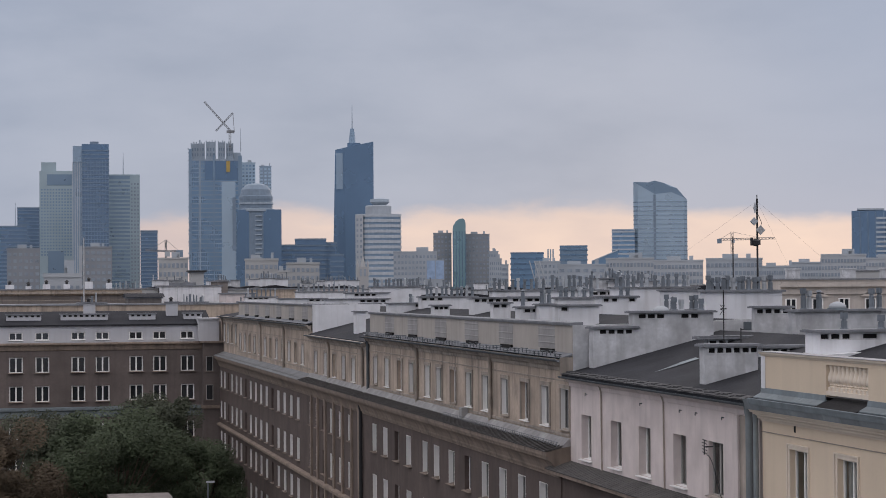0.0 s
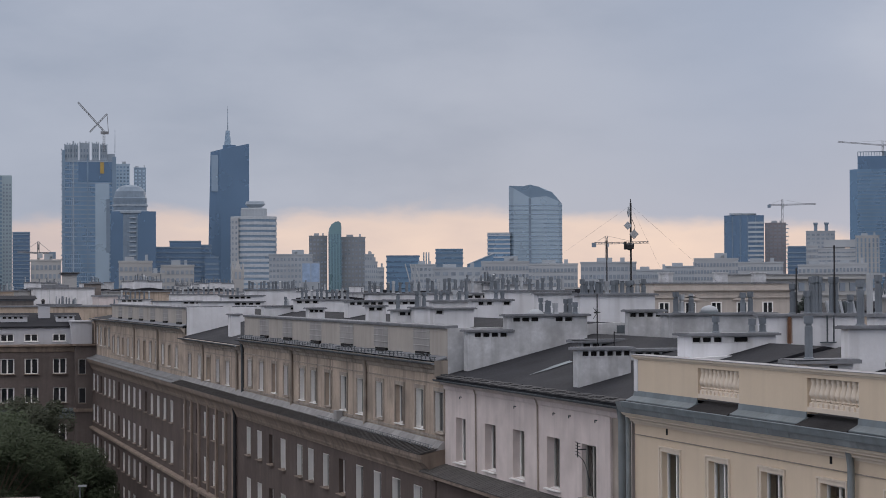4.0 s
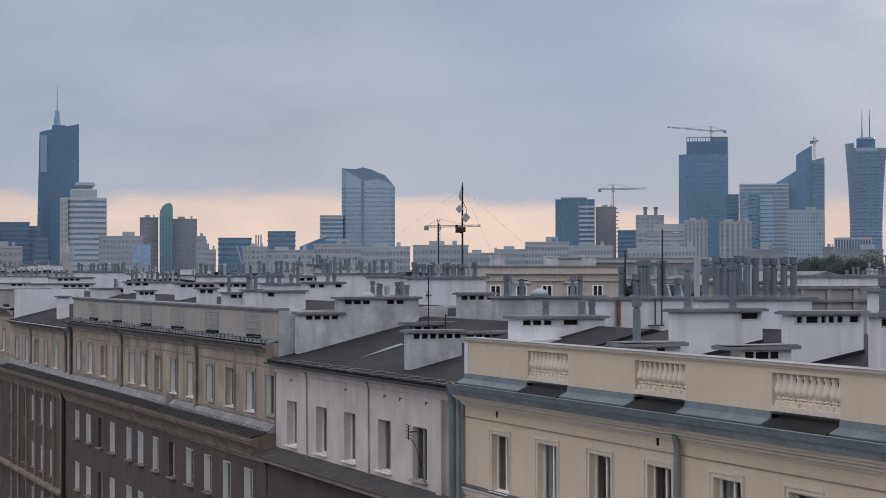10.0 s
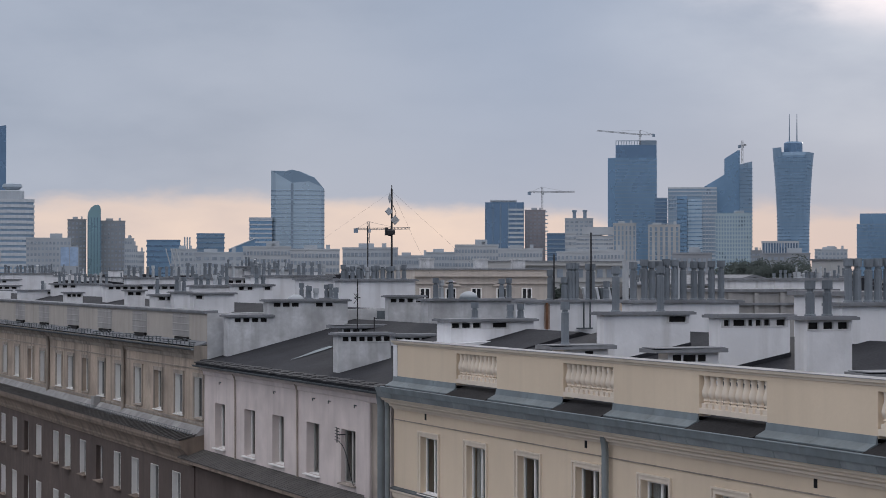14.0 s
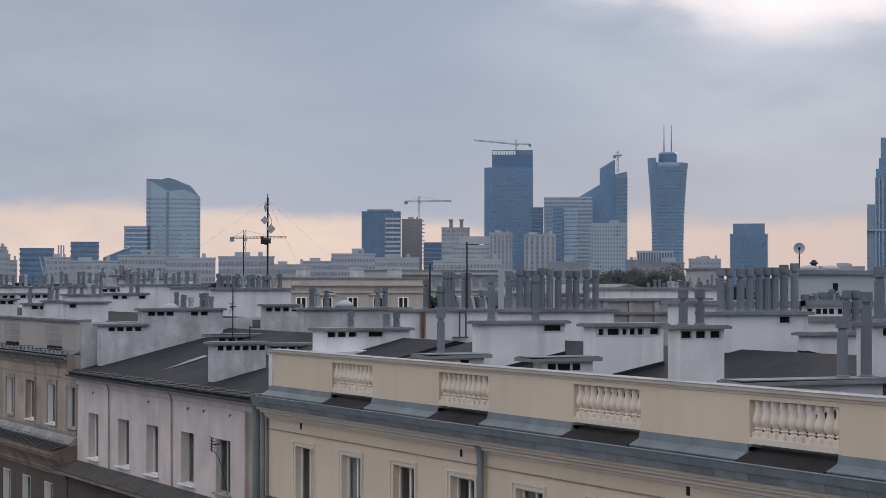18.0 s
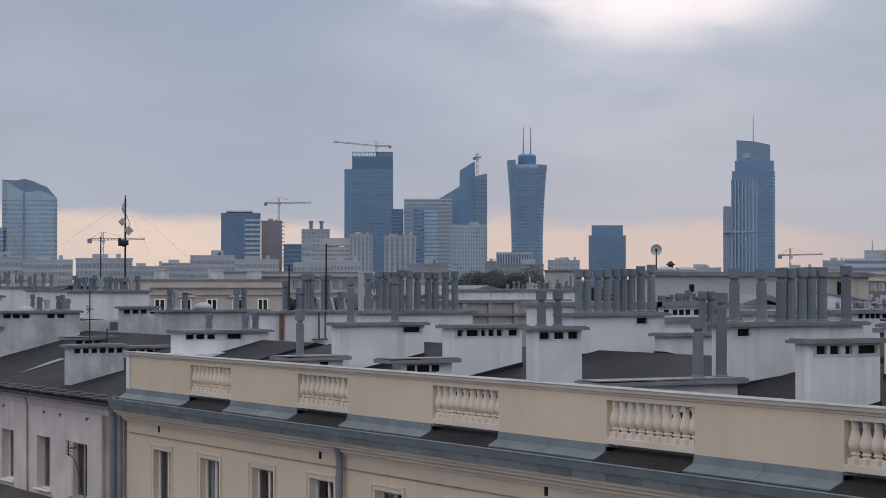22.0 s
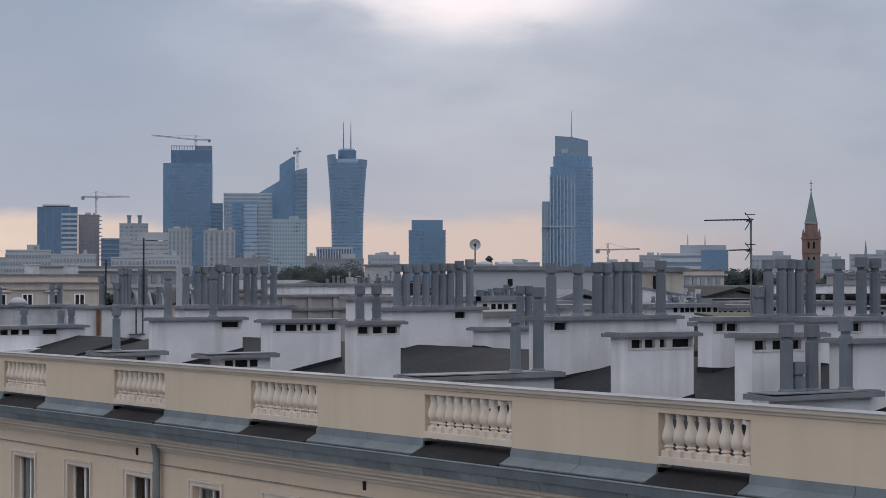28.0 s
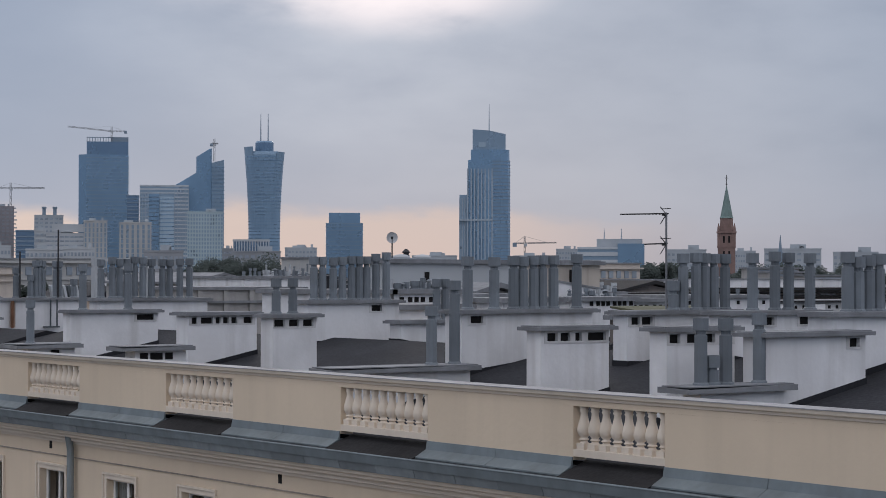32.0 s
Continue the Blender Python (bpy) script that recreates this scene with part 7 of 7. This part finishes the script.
gabled("gabled_house", 98.0, 104.0, 128, 140, EYE - 1.2, EYE - 0.8, WORN_SHADE_BROWN, FELT_BROWN, "brown house with a worn gable roof")
mr = slab_house("roof_terrace", 54.0, 58.6, 58, 62, EYE - 1.75, WORN_SHADE_BROWN, "low roof with a mossy felt cover")
part("roof_felt", Mesh().profile_x([(-0.1, EYE - 1.72), (4.0, EYE - 1.3), (4.0, EYE - 1.22), (-0.1, EYE - 1.56)], 0, 4.9), MOSS, mr, "mossy green-brown felt")
wb2 = thing("roof_portal", (45.9, 90, 0), "white portal frame on a roof among the flues", "frame")
part("beam", Mesh().box(0, 3.0, 0, 0.4, EYE + 0.60, EYE + 0.76), PALE_STONE, wb2)
for x in (0.0, 2.85):
    part("post", Mesh().box(x, x + 0.15, 0.02, 0.38, 0, EYE + 0.60), PALE_STONE, wb2)
cb = slab_house("roof_hut", 127.6, 129.3, 200, 204, EYE + 1.8, TAN_STONE, "small pale roof hut above the town roofs")
# white roof walls, small vents and flues between the near stacks and the towers
rt = slab_house("roof_terrace", 46.46, 49.88, 66, 71, EYE + -0.75, WHITE, "white roof terrace wall with small vents and flues")
small_slots(rt, 0.2, 3.22, EYE + -0.75, 9)
flue_row(rt, 0.15, 3.27, 0.5, EYE + -0.57, 12, 61, 0.4)
rt = slab_house("roof_terrace", 40.14, 43.26, 57, 61, EYE + -1.18, WHITE, "low white roof wall behind the flues")
rt = slab_house("roof_terrace", 54.41, 55.41, 72, 76, EYE + -1.19, WHITE, "white roof wall with vents between the flues")
small_slots(rt, 0.2, 0.80, EYE + -1.19, 3)
flue_row(rt, 0.15, 0.85, 0.5, EYE + -1.01, 4, 62, 0.4)
rt = slab_house("roof_terrace", 50.25, 53.13, 64, 68, EYE + -1.09, WHITE, "white roof wall with vents behind the flues")
small_slots(rt, 0.2, 2.68, EYE + -1.09, 6)
rt = slab_house("roof_terrace", 75.1, 79.33, 90, 94, EYE + -1.12, WHITE, "white roof wall with a row of small flues")
flue_row(rt, 0.15, 4.08, 0.5, EYE + -0.94, 16, 64, 0.5)
rt = slab_house("roof_terrace", 61.34, 68.41, 74, 77, EYE + -1.28, GREY_WALL, "long low roof wall with a row of vent slots")
small_slots(rt, 0.2, 6.87, EYE + -1.28, 16)
rt = slab_house("roof_terrace", 73.55, 81.17, 80, 84, EYE + -1.22, WHITE, "white low roof wall with dark vents")
small_slots(rt, 0.2, 7.42, EYE + -1.22, 8)
flue_row(rt, 0.15, 7.47, 0.5, EYE + -1.04, 7, 65, 0.45)
rt = slab_house("roof_terrace", 96.63, 100.58, 104, 109, EYE + -1.05, WHITE, "white roof block behind the flues")
small_slots(rt, 0.2, 3.75, EYE + -1.05, 4)
th = slab_house("apartment_block", 127.56, 129.14, 150, 160, EYE + 0.97, TAN_STONE, "pale tan flat-roofed house")
window_part(th, 0.9, 2.2, UNLIT_DARK, (0.5, 0, EYE - 1.5))


def layered_eaves(house, w, levels, mat):
    """Stepped eave boards along the front of a low roof, each one a board of its own."""
    for z, out, tall in levels:
        part("eave_board", Mesh().box(-0.3, w + 0.3, -out, -0.001, EYE + z - tall, EYE + z), mat, house)


# low brown roofs and white walls in the back yards
gh = gabled("gabled_house", 83.7, 88.4, 95, 106, EYE - 0.98, EYE - 0.62, WORN_SHADE_BROWN, FELT_BROWN, "low house with a dark felt gable roof")
lr = slab_house("low_shed", 81.7, 87.6, 92.4, 94.4, EYE - 1.2, WORN_SHADE_BROWN, "low brown shed with stepped eaves")
layered_eaves(lr, 5.9, ((-1.02, 0.5, 0.09), (-1.2, 0.3, 0.07), (-1.36, 0.15, 0.06)), FELT_BROWN)
yw = slab_house("yard_wall", 104.6, 110.5, 119, 121, EYE - 0.48, WHITE, "white wall above a dark gable roof")
sh = slab_house("low_shed", 96.6, 118, 100, 103, EYE - 1.0, WORN_SHADE_BROWN, "long low brown shed with stepped eaves")
layered_eaves(sh, 21.4, ((-0.83, 0.8, 0.1), (-1.12, 0.5, 0.08), (-1.34, 0.3, 0.08), (-1.5, 0.2, 0.05)), FELT_BROWN)
for k in range(7):
    part("window", Mesh().box(0, 1.5, -0.03, 0.01, EYE - 1.34, EYE - 1.2), (GREY_WALL, UNLIT_DARK, WHITE)[k % 3], sh, "", (0.8 + 2.9 * k, 0, 0))
for x0, x1 in ((98.1, 100.3), (100.5, 102.5), (103.6, 106.0), (107.6, 109.7), (110.6, 114.0)):
    rb = thing("roof_wall", (x0, 104, 0), "white block with a thin coping behind the brown shed", "wall", "town roofs")
    part("wall", Mesh().box(0, x1 - x0, 0, 2, 0, EYE - 0.29), WHITE, rb)
    part("coping", Mesh().box(-0.1, x1 - x0 + 0.1, -0.1, 2.1, EYE - 0.29, EYE - 0.22), SLAB, rb)
lw = slab_house("roof_terrace", 82.6, 96, 85, 88, EYE - 1.62, GREY_WALL, "low pale roof wall with dark openings")
layered_eaves(lw, 13.4, ((-1.47, 0.35, 0.06),), FELT_BROWN)
small_slots(lw, 0.2, 13.0, EYE - 1.62, 18)
for k in range(4):
    part("pier", Mesh().box(0, 1.1, -0.2, -0.001, EYE - 2.6, EYE - 1.66), WHITE, lw, "", (0.5 + 3.1 * k, 0, 0))
for k, (x0, x1, z) in enumerate(((166.0, 172.6, 0.9), (165.0, 170.0, 0.45), (168.0, 175.0, 0.1))):
    tb = slab_house("terrace_block", x0, x1, 166 - 3 * k, 168.5 - 3 * k, EYE + z - 0.18, LOUVRE, "grey stepped terrace block among the trees")
    part("window_band", Mesh().box(0.3, x1 - x0 - 0.3, -0.04, 0.01, EYE + z - 0.55, EYE + z - 0.32), HAZED_WINDOW, tb)
# the white wall with a falling top before the tan house, and its vents
sw = thing("yard_wall", (59.5, 72, 0), "white wall with a falling grey coping", "wall", "town roofs")
part("wall", Mesh().profile_y([(0, 0), (2.7, 0), (2.7, EYE - 0.68), (0, EYE - 0.30)], 0, 0.4), WHITE, sw)
part("coping", Mesh().profile_y([(-0.05, EYE - 0.295), (2.75, EYE - 0.682), (2.75, EYE - 0.60), (-0.05, EYE - 0.215)], -0.08, 0.48), SLAB, sw)
flue_row(sw, 0.1, 2.9, -0.8, EYE - 1.25, 12, 71, 0.62)
vl = slab_house("roof_terrace", 57.0, 60.6, 68, 71.6, EYE - 1.12, WHITE, "white roof ledge with a row of dark vents")
small_slots(vl, 1.0, 3.5, EYE - 1.0, 8)
gabled("gabled_house", 53.6, 55.5, 70, 73, EYE - 0.8, EYE - 0.62, LOUVRE, SLAB, "small grey roof between white walls")
wm = slab_house("roof_terrace", 51.9, 54.3, 68, 69.5, EYE - 0.95, WHITE, "white roof wall with grey ledges")
part("ledge", Mesh().box(-0.1, 2.5, -0.2, -0.001, EYE - 1.2, EYE - 1.1), SLAB, wm)

# crooked cowls leaning together on the pink roof's rear edge
cowls = thing("crooked_cowls", (33.6, 69.0, EYE - 1.2), "row of crooked white and grey cowls leaning together", "chimney")
for k in range(8):
    lean = 0.06 + 0.05 * ((k * 3) % 4)
    part("cowl", Mesh().profile_x([(0, 0), (0.16, 0), (0.16, 0.8), (0, 0.8)], 0, 0.1).make("cowl", (STEEL_PALE, ZINC_DARK, STEEL)[k % 3]), STEEL, cowls, "", (0.17 * k, 0, 0)).matrix_basis = pose(0.17 * k, 0, 0, 0, -10 - 30 * lean, 0)
rusty = thing("rusty_pipes", (29.76, 64.22, EYE - 1.8), "rusty and black pipes on a white roof wall", "pipe")
part("pipe", Mesh().rod((0, 0, 0), (0, 0, 0.9), 0.05, 8), RUST, rusty, "rust-brown pipe")
part("stain", Mesh().prism([(-0.03, 0.14), (0.17, 0.14), (0.17, 0.15), (-0.03, 0.15)], 0.02, [0.84, 0.86, 0.86, 0.84]), RUST_STAIN, rusty, "brown rust stain on the wall")
for x in (1.38, 1.62):
    part("pipe", Mesh().rod((x, 0, 0.05), (x, 0, 0.95), 0.03, 8), ZINC_DARK, rusty)
part("bracket", Mesh().box(1.15, 1.7, -0.04, 0.1, 0.0, 0.05), ZINC_DARK, rusty)
# roofs beyond the brown building
# the eave's dark shadow as a brown band, with a thin trim strip across
part("worn_band", Mesh().box(-0.2, 33.4, -0.12, 0, EYE - 1.75, EYE - 0.6), WORN_SHADE_BROWN, long_b, "brown band that paints the shadow under the concrete eave")
part("worn_band", Mesh().box(-0.2, 33.4, -0.16, 0, EYE - 1.3, EYE - 1.2), BEIGE_TRIM, long_b)
for x, w, z in ((18.6, 1.0, 1.35), (21.5, 0.9, 1.35), (24.5, 1.1, 1.7), (27.5, 0.8, 1.5), (16.2, 0.8, 1.1), (13.4, 1.2, 1.3)):
    c = part("roof_chimney", Mesh().box(x, x + w, 2, 2.8, EYE + 0.38, EYE + z - 0.3), WHITE, long_b)
    part("cowl", Mesh().turned([(0.2, EYE + z - 0.3), (0.2, EYE + z), (0.34, EYE + z + 0.05), (0.06, EYE + z + 0.3)], 10, x + w / 2, 2.4), BLACK, c)
flue_row(long_b, 28.9, 32.8, 2.4, EYE + 0.38, 9, 8, 0.9)
part("vent_box", Mesh().box(22.8 - 21.6, 26.3 - 21.6, 1.0, 2.0, EYE + 0.73, EYE + 1.1), SLAB, WHITE_GABLE)
sd = slab_house("apartment_block", 20.0, 21.5, 284, 294, EYE + 0.25, TAN_STONE, "narrow tan wall beside the white gable")
tb = slab_house("apartment_block", 29.7, 31.0, 285, 295, EYE + 1.2, WORN_SHADE_BROWN, "narrow brown wall beside the white gable")
bc = slab_house("roof_hut", 27.4, 29.2, 300, 303, EYE + 2.5, TAN_STONE, "tan roof hut with a black lid")
part("lid", Mesh().box(-0.4, 2.2, -0.4, 3.4, EYE + 2.7, EYE + 2.9), BLACK, bc)
flue_row(bc, 2.6, 4.6, 1.0, EYE + 0.4, 5, 9, 1.0)
lr = slab_house("apartment_block", 16.5, 20.7, 268, 274, EYE - 0.95, WORN_SHADE_BROWN, "low brown roof hut with dark eaves")
part("roof", Mesh().profile_x([(-0.6, EYE - 0.75), (2.5, EYE - 0.3), (6.2, EYE - 0.75)], -0.4, 4.6), FELT, lr)
rwl = slab_house("apartment_block", 28.9, 32.6, 268, 276, EYE - 0.5, PINK, "pale pink wall beside the white gable")
for k, (px, n) in enumerate(((22.6, 7), (10.0, 3), (30.0, 6))):
    base = slab_house("roof_hut", px, px + 3.4, 262.5, 264, EYE - 1.55, (WHITE, TAN_STONE, GREY_WALL)[k], "low roof vent block with a row of flues")
    flue_row(base, 0.2, 3.2, 0.5, EYE - 1.37, n, 40 + k, 1.0)
for k in range(9):
    az, dist = 4.4 + 0.62 * k, 345 + 37 * ((k * 4) % 5)
    fx, fy, _ = far_base(az, dist)
    town_house(fx - 3.2, fx + 3.4, fy, fy + 9, EYE + 0.1 + 0.5 * ((k * 3) % 3), walls[(k * 5 + 1) % 6], ("white", "grey", "pale pink", "grey stone", "tan", "beige")[k % 6] + " block of flats beyond the street's end", stacks=3, flues=6, seed=500 + k, windows=False, ridge=0.5)


# -- aerials and masts on the roofs --
m_ob = thing("antenna_mast", (32.46, 86.3, EYE - 0.15), "black antenna mast with panel antennas and guy wires", "antenna")
part("pole", Mesh().rod((0, 0, 0), (0, 0, 4.0), 0.045, 8).rod((0, 0, 4.0), (0, 0, 4.17), 0.02), BLACK, m_ob)


def diamond(x, z, r, mat, y=-0.1):
    part("panel", Mesh().profile_y([(x - r, z), (x, z - r), (x + r, z), (x, z + r)], y - 0.08, y), mat, m_ob)


diamond(-0.19, 3.0, 0.18, PALE_STONE)
diamond(0.10, 2.62, 0.21, TAN_STONE)
part("panel", Mesh().profile_y([(-0.22, 3.6), (-0.15, 3.36), (-0.09, 3.6), (-0.15, 3.82)], -0.2, -0.1), PALE_STONE, m_ob)
part("bracket", Mesh().rod((0, 0, 3.0), (-0.2, -0.1, 3.0), 0.02).rod((0, 0, 3.6), (-0.15, -0.1, 3.6), 0.02).rod((0, 0, 2.1), (-0.3, 0, 2.1), 0.025), BLACK, m_ob)
part("radio_head", Mesh().turned([(0.04, 1.92), (0.17, 1.98), (0.19, 2.15), (0.06, 2.24)], 10, -0.1, -0.05).box(-0.3, -0.22, -0.08, 0.08, 1.95, 2.3).box(0.03, 0.12, -0.08, 0.08, 1.98, 2.2), BLACK, m_ob)
part("cable", Mesh().rod((0.05, 0, 3.3), (0.2, 0, 2.95), 0.012).rod((0.2, 0, 2.95), (0.15, 0, 2.7), 0.012), BLACK, m_ob)
part("guy_wire", Mesh().rod((0, 0, 3.9), (-5.2, 1, 0.2), 0.003, 4), SLAB, m_ob)
part("guy_wire", Mesh().rod((0, 0, 3.9), (2.8, 2, -0.1), 0.003, 4), SLAB, m_ob)
part("guy_wire", Mesh().rod((0, 0, 3.9), (5.5, 3, 0.4), 0.003, 4), SLAB, m_ob)


def aerial(x, y, z0, z1, label, booms=(), mat=None, r=0.02):
    """A pole with yagi booms: (height, reach to the left, reach to the right, number of rods)."""
    a = thing("roof_aerial", (x, y, z0), label, "antenna", "roof aerials")
    part("pole", Mesh().rod((0, 0, 0), (0, 0, z1 - z0), r, 8), mat or BLACK, a)
    for h, lft, rgt, n in booms:
        b = part("boom", Mesh().rod((-lft * 0.8, lft * 0.6, h - z0), (rgt * 0.8, -rgt * 0.6, h - z0 + 0.02), 0.014, 6), BLACK, a)
        for k in range(n):
            f = -lft + (lft + rgt) * (k + 0.5) / n
            part("rod", kept("yagi_rod", lambda: Mesh().rod((-0.12, -0.16, 0), (0.12, 0.16, 0), 0.006, 4).make("rod", BLACK)), BLACK, b, "", (f * 0.8, -f * 0.6, h - z0))
        part("reflector", Mesh().rod((0, 0, h - z0), (-0.12, 0.05, h - z0 + 0.16), 0.01).rod((0, 0, h - z0), (-0.12, 0.05, h - z0 - 0.2), 0.01).rod((-0.02, -0.15, h - z0 + 0.12), (-0.02, 0.15, h - z0 + 0.12), 0.008).box(-0.1, -0.06, -0.03, 0.03, h - z0 - 0.03, h - z0 + 0.03), BLACK, b)
    return a


aerial(29.55, 32.1, EYE - 0.70, EYE + 1.30, "slim grey pole with a long and a short yagi aerial", ((EYE + 1.26, 0.96, 0.05, 14), (EYE + 0.64, 0.46, 0.03, 5)), SLAB, 0.022)
aerial(30.2, 64.6, EYE - 0.8, EYE + 0.75, "dark roof pole with a rusty foot beside crooked cowls", (), BLACK, 0.03)
aerial(31.6, 64.6, EYE - 0.8, EYE + 1.5, "black roof pole beside crooked cowls", (), BLACK, 0.03)
aerial(24.1, 67.4, EYE - 2.75, EYE - 0.1, "short black roof pole with rods", ((EYE - 0.75, 0.1, 0.1, 3),), BLACK, 0.022)
aerial(31.3, 86.2, EYE - 0.15, EYE + 2.2, "thin black roof pole on the flue block", (), BLACK, 0.03)
aerial(8.66, 212.5, EYE - 2.6, EYE + 5.4, "tall thin grey pole on the brown building", (), GREY_WALL, 0.06)
aerial(22.3, 263.2, EYE - 1.6, EYE + 0.4, "thin grey pole beyond the brown building", (), GREY_WALL, 0.05)
box_ant = thing("panel_antenna", (24.75, 67.5, EYE - 2.15), "small black panel antenna on a bent pole", "antenna")
part("pole", Mesh().rod((0, 0, 0), (0, 0, 0.75), 0.022).rod((0, 0, 0.7), (0.16, 0, 0.7), 0.016), BLACK, box_ant)
part("panel", Mesh().box(0.1, 0.36, -0.06, 0.02, 0.68, 0.96).box(0.14, 0.32, -0.075, -0.06, 0.72, 0.92), ZINC_DARK, box_ant)
for x, y, z in ((25.6, 78.8, EYE - 0.96), (30.4, 72.6, EYE - 0.8)):
    d_ob = thing("roof_dome", (x, y, z), "round white plastic roof light dome", "skylight", "roof domes")
    part("shell", Mesh().turned([(0.33, 0), (0.32, 0.08), (0.25, 0.16), (0.13, 0.22), (0.02, 0.24)], 18), PALE_STONE, d_ob, smooth=True)
    part("kerb", Mesh().turned([(0.37, -0.08), (0.37, 0.0)], 18), ZINC, d_ob)


# -- trees --
def tree(x, y, height, spread, leaf, label, seed, leaves=7000, size=0.3, trunk=True, name="tree"):
    """A tapered trunk with limbs, and a crown of clumps of single leaves with gaps between them."""
    rnd = random.Random(seed)
    t = thing(name, (x, y, 0), label, "tree", "street trees")
    w = Mesh()
    w.rod((0, 0, 0), (0.1, 0.1, height * 0.4), 0.32, 10, 0.22)
    clumps = []
    for k in range(44):
        a, f = 2.4 * k + rnd.random(), rnd.random() ** 0.6
        zc = height * (0.42 + 0.52 * rnd.random())
        lim = spread * math.sqrt(max(0.08, 1 - ((zc / height - 0.62) / 0.42) ** 2))
        c = (lim * f * math.cos(a), lim * f * math.sin(a), zc)
        clumps.append((c, spread * (0.16 + 0.15 * rnd.random())))
        w.rod((0.1, 0.1, height * (0.25 + 0.15 * rnd.random())), c, 0.10, 5, 0.02)
    part("trunk", w, BARK, t)
    m = Mesh()
    for i in range(leaves):
        (cx, cy, cz), r = clumps[i % 44]
        d = Vector((rnd.gauss(0, 1), rnd.gauss(0, 1), rnd.gauss(0, 0.8)))
        d = d.normalized() * r * (0.35 + 0.75 * rnd.random() ** 0.5)
        p = Vector((cx, cy, cz)) + d
        u = Vector((rnd.gauss(0, 1), rnd.gauss(0, 1), rnd.gauss(0, 0.6))).normalized()
        v = u.orthogonal().normalized() * size * (0.6 + 0.6 * rnd.random())
        u = u * size * (0.7 + 0.7 * rnd.random())
        m.v += [tuple(p - u), tuple(p + v * 0.5), tuple(p + u), tuple(p - v * 0.5)]
        m.f.append((4 * i, 4 * i + 1, 4 * i + 2, 4 * i + 3))
    me = bpy.data.meshes.new("crown")
    me.from_pydata(m.v, [], m.f)
    me.materials.append(leaf)
    part("crown", me, leaf, t)["kind"] = "stuff"
    return t


tree(9.2, 170, 14.2, 6.2, LEAF, "green street tree before the brown building", 1, 52000, 0.125)
tree(0.6, 166, 13.9, 4.6, LEAF_RUST, "rusty autumn street tree before the brown building", 2, 34000, 0.12)
tree(13.6, 186, 14.9, 4.2, LEAF_DULL, "dull green street tree in the shade", 3, 30000, 0.125)
tree(16.4, 172, 11.6, 4.0, LEAF, "low green street tree beside the terrace", 4, 30000, 0.12)
tree(5.0, 182, 13.6, 5.0, LEAF_DULL, "dull green street tree among others", 5, 32000, 0.125)
tree(95.5, 113, 24.25, 1.9, LEAF_DULL, "thin dull tree in a back yard", 6, 9000, 0.09)
for k, (az, dist, hgt, spread) in enumerate(((30.9, 420, 28.0, 9), (30.2, 430, 27.4, 8), (31.9, 430, 26.6, 7), (25.3, 260, 24.4, 3.6), (24.7, 262, 24.2, 3.2), (40.9, 300, 24.4, 4.0), (42.0, 340, 26.6, 5), (42.7, 345, 26.7, 5), (44.9, 380, 26, 6), (46.4, 390, 26, 6), (47.6, 380, 26, 6), (32.5, 450, 25.5, 6), (30.6, 405, 27.4, 7.5), (31.3, 410, 26.8, 7), (42.0, 310, 26.6, 5.5), (42.6, 312, 26.7, 5.5), (43.2, 350, 26.2, 5), (45.9, 375, 26.8, 5), (47.2, 385, 26.4, 5), (44.6, 365, 26.0, 6), (24.9, 101, 24.1, 1.6), (25.3, 103, 24.0, 1.4))):
    fx, fy, _ = far_base(az, dist)
    tree(fx, fy, hgt, spread, LEAF_FAR, "dark green tree among the town roofs", 20 + k, 20000, 0.26 if dist > 200 else 0.10)
# the pavilion roof and street lamp low between the trees
pav = thing("pavilion", (7.9, 150, 0), "low pavilion with a dull grey-brown flat roof", "building")
part("wall", Mesh().box(0.2, 4.2, 0.2, 5, 0, EYE - 15.05), GREY_WALL, pav)
part("roof", Mesh().box(0, 4.5, 0, 5.2, EYE - 15.05, EYE - 14.85), WORN_SHADE_BROWN, pav)
lamp = thing("street_lamp", (14.8, 150, 0), "slim grey street lamp with a flat head", "lamp")
part("post", Mesh().rod((0, 0, 0), (0, 0, EYE - 13.75), 0.09, 10, 0.05), STEEL, lamp)
part("head", Mesh().box(-0.12, 0.45, -0.12, 0.12, EYE - 13.75, EYE - 13.62), PALE_STONE, lamp)
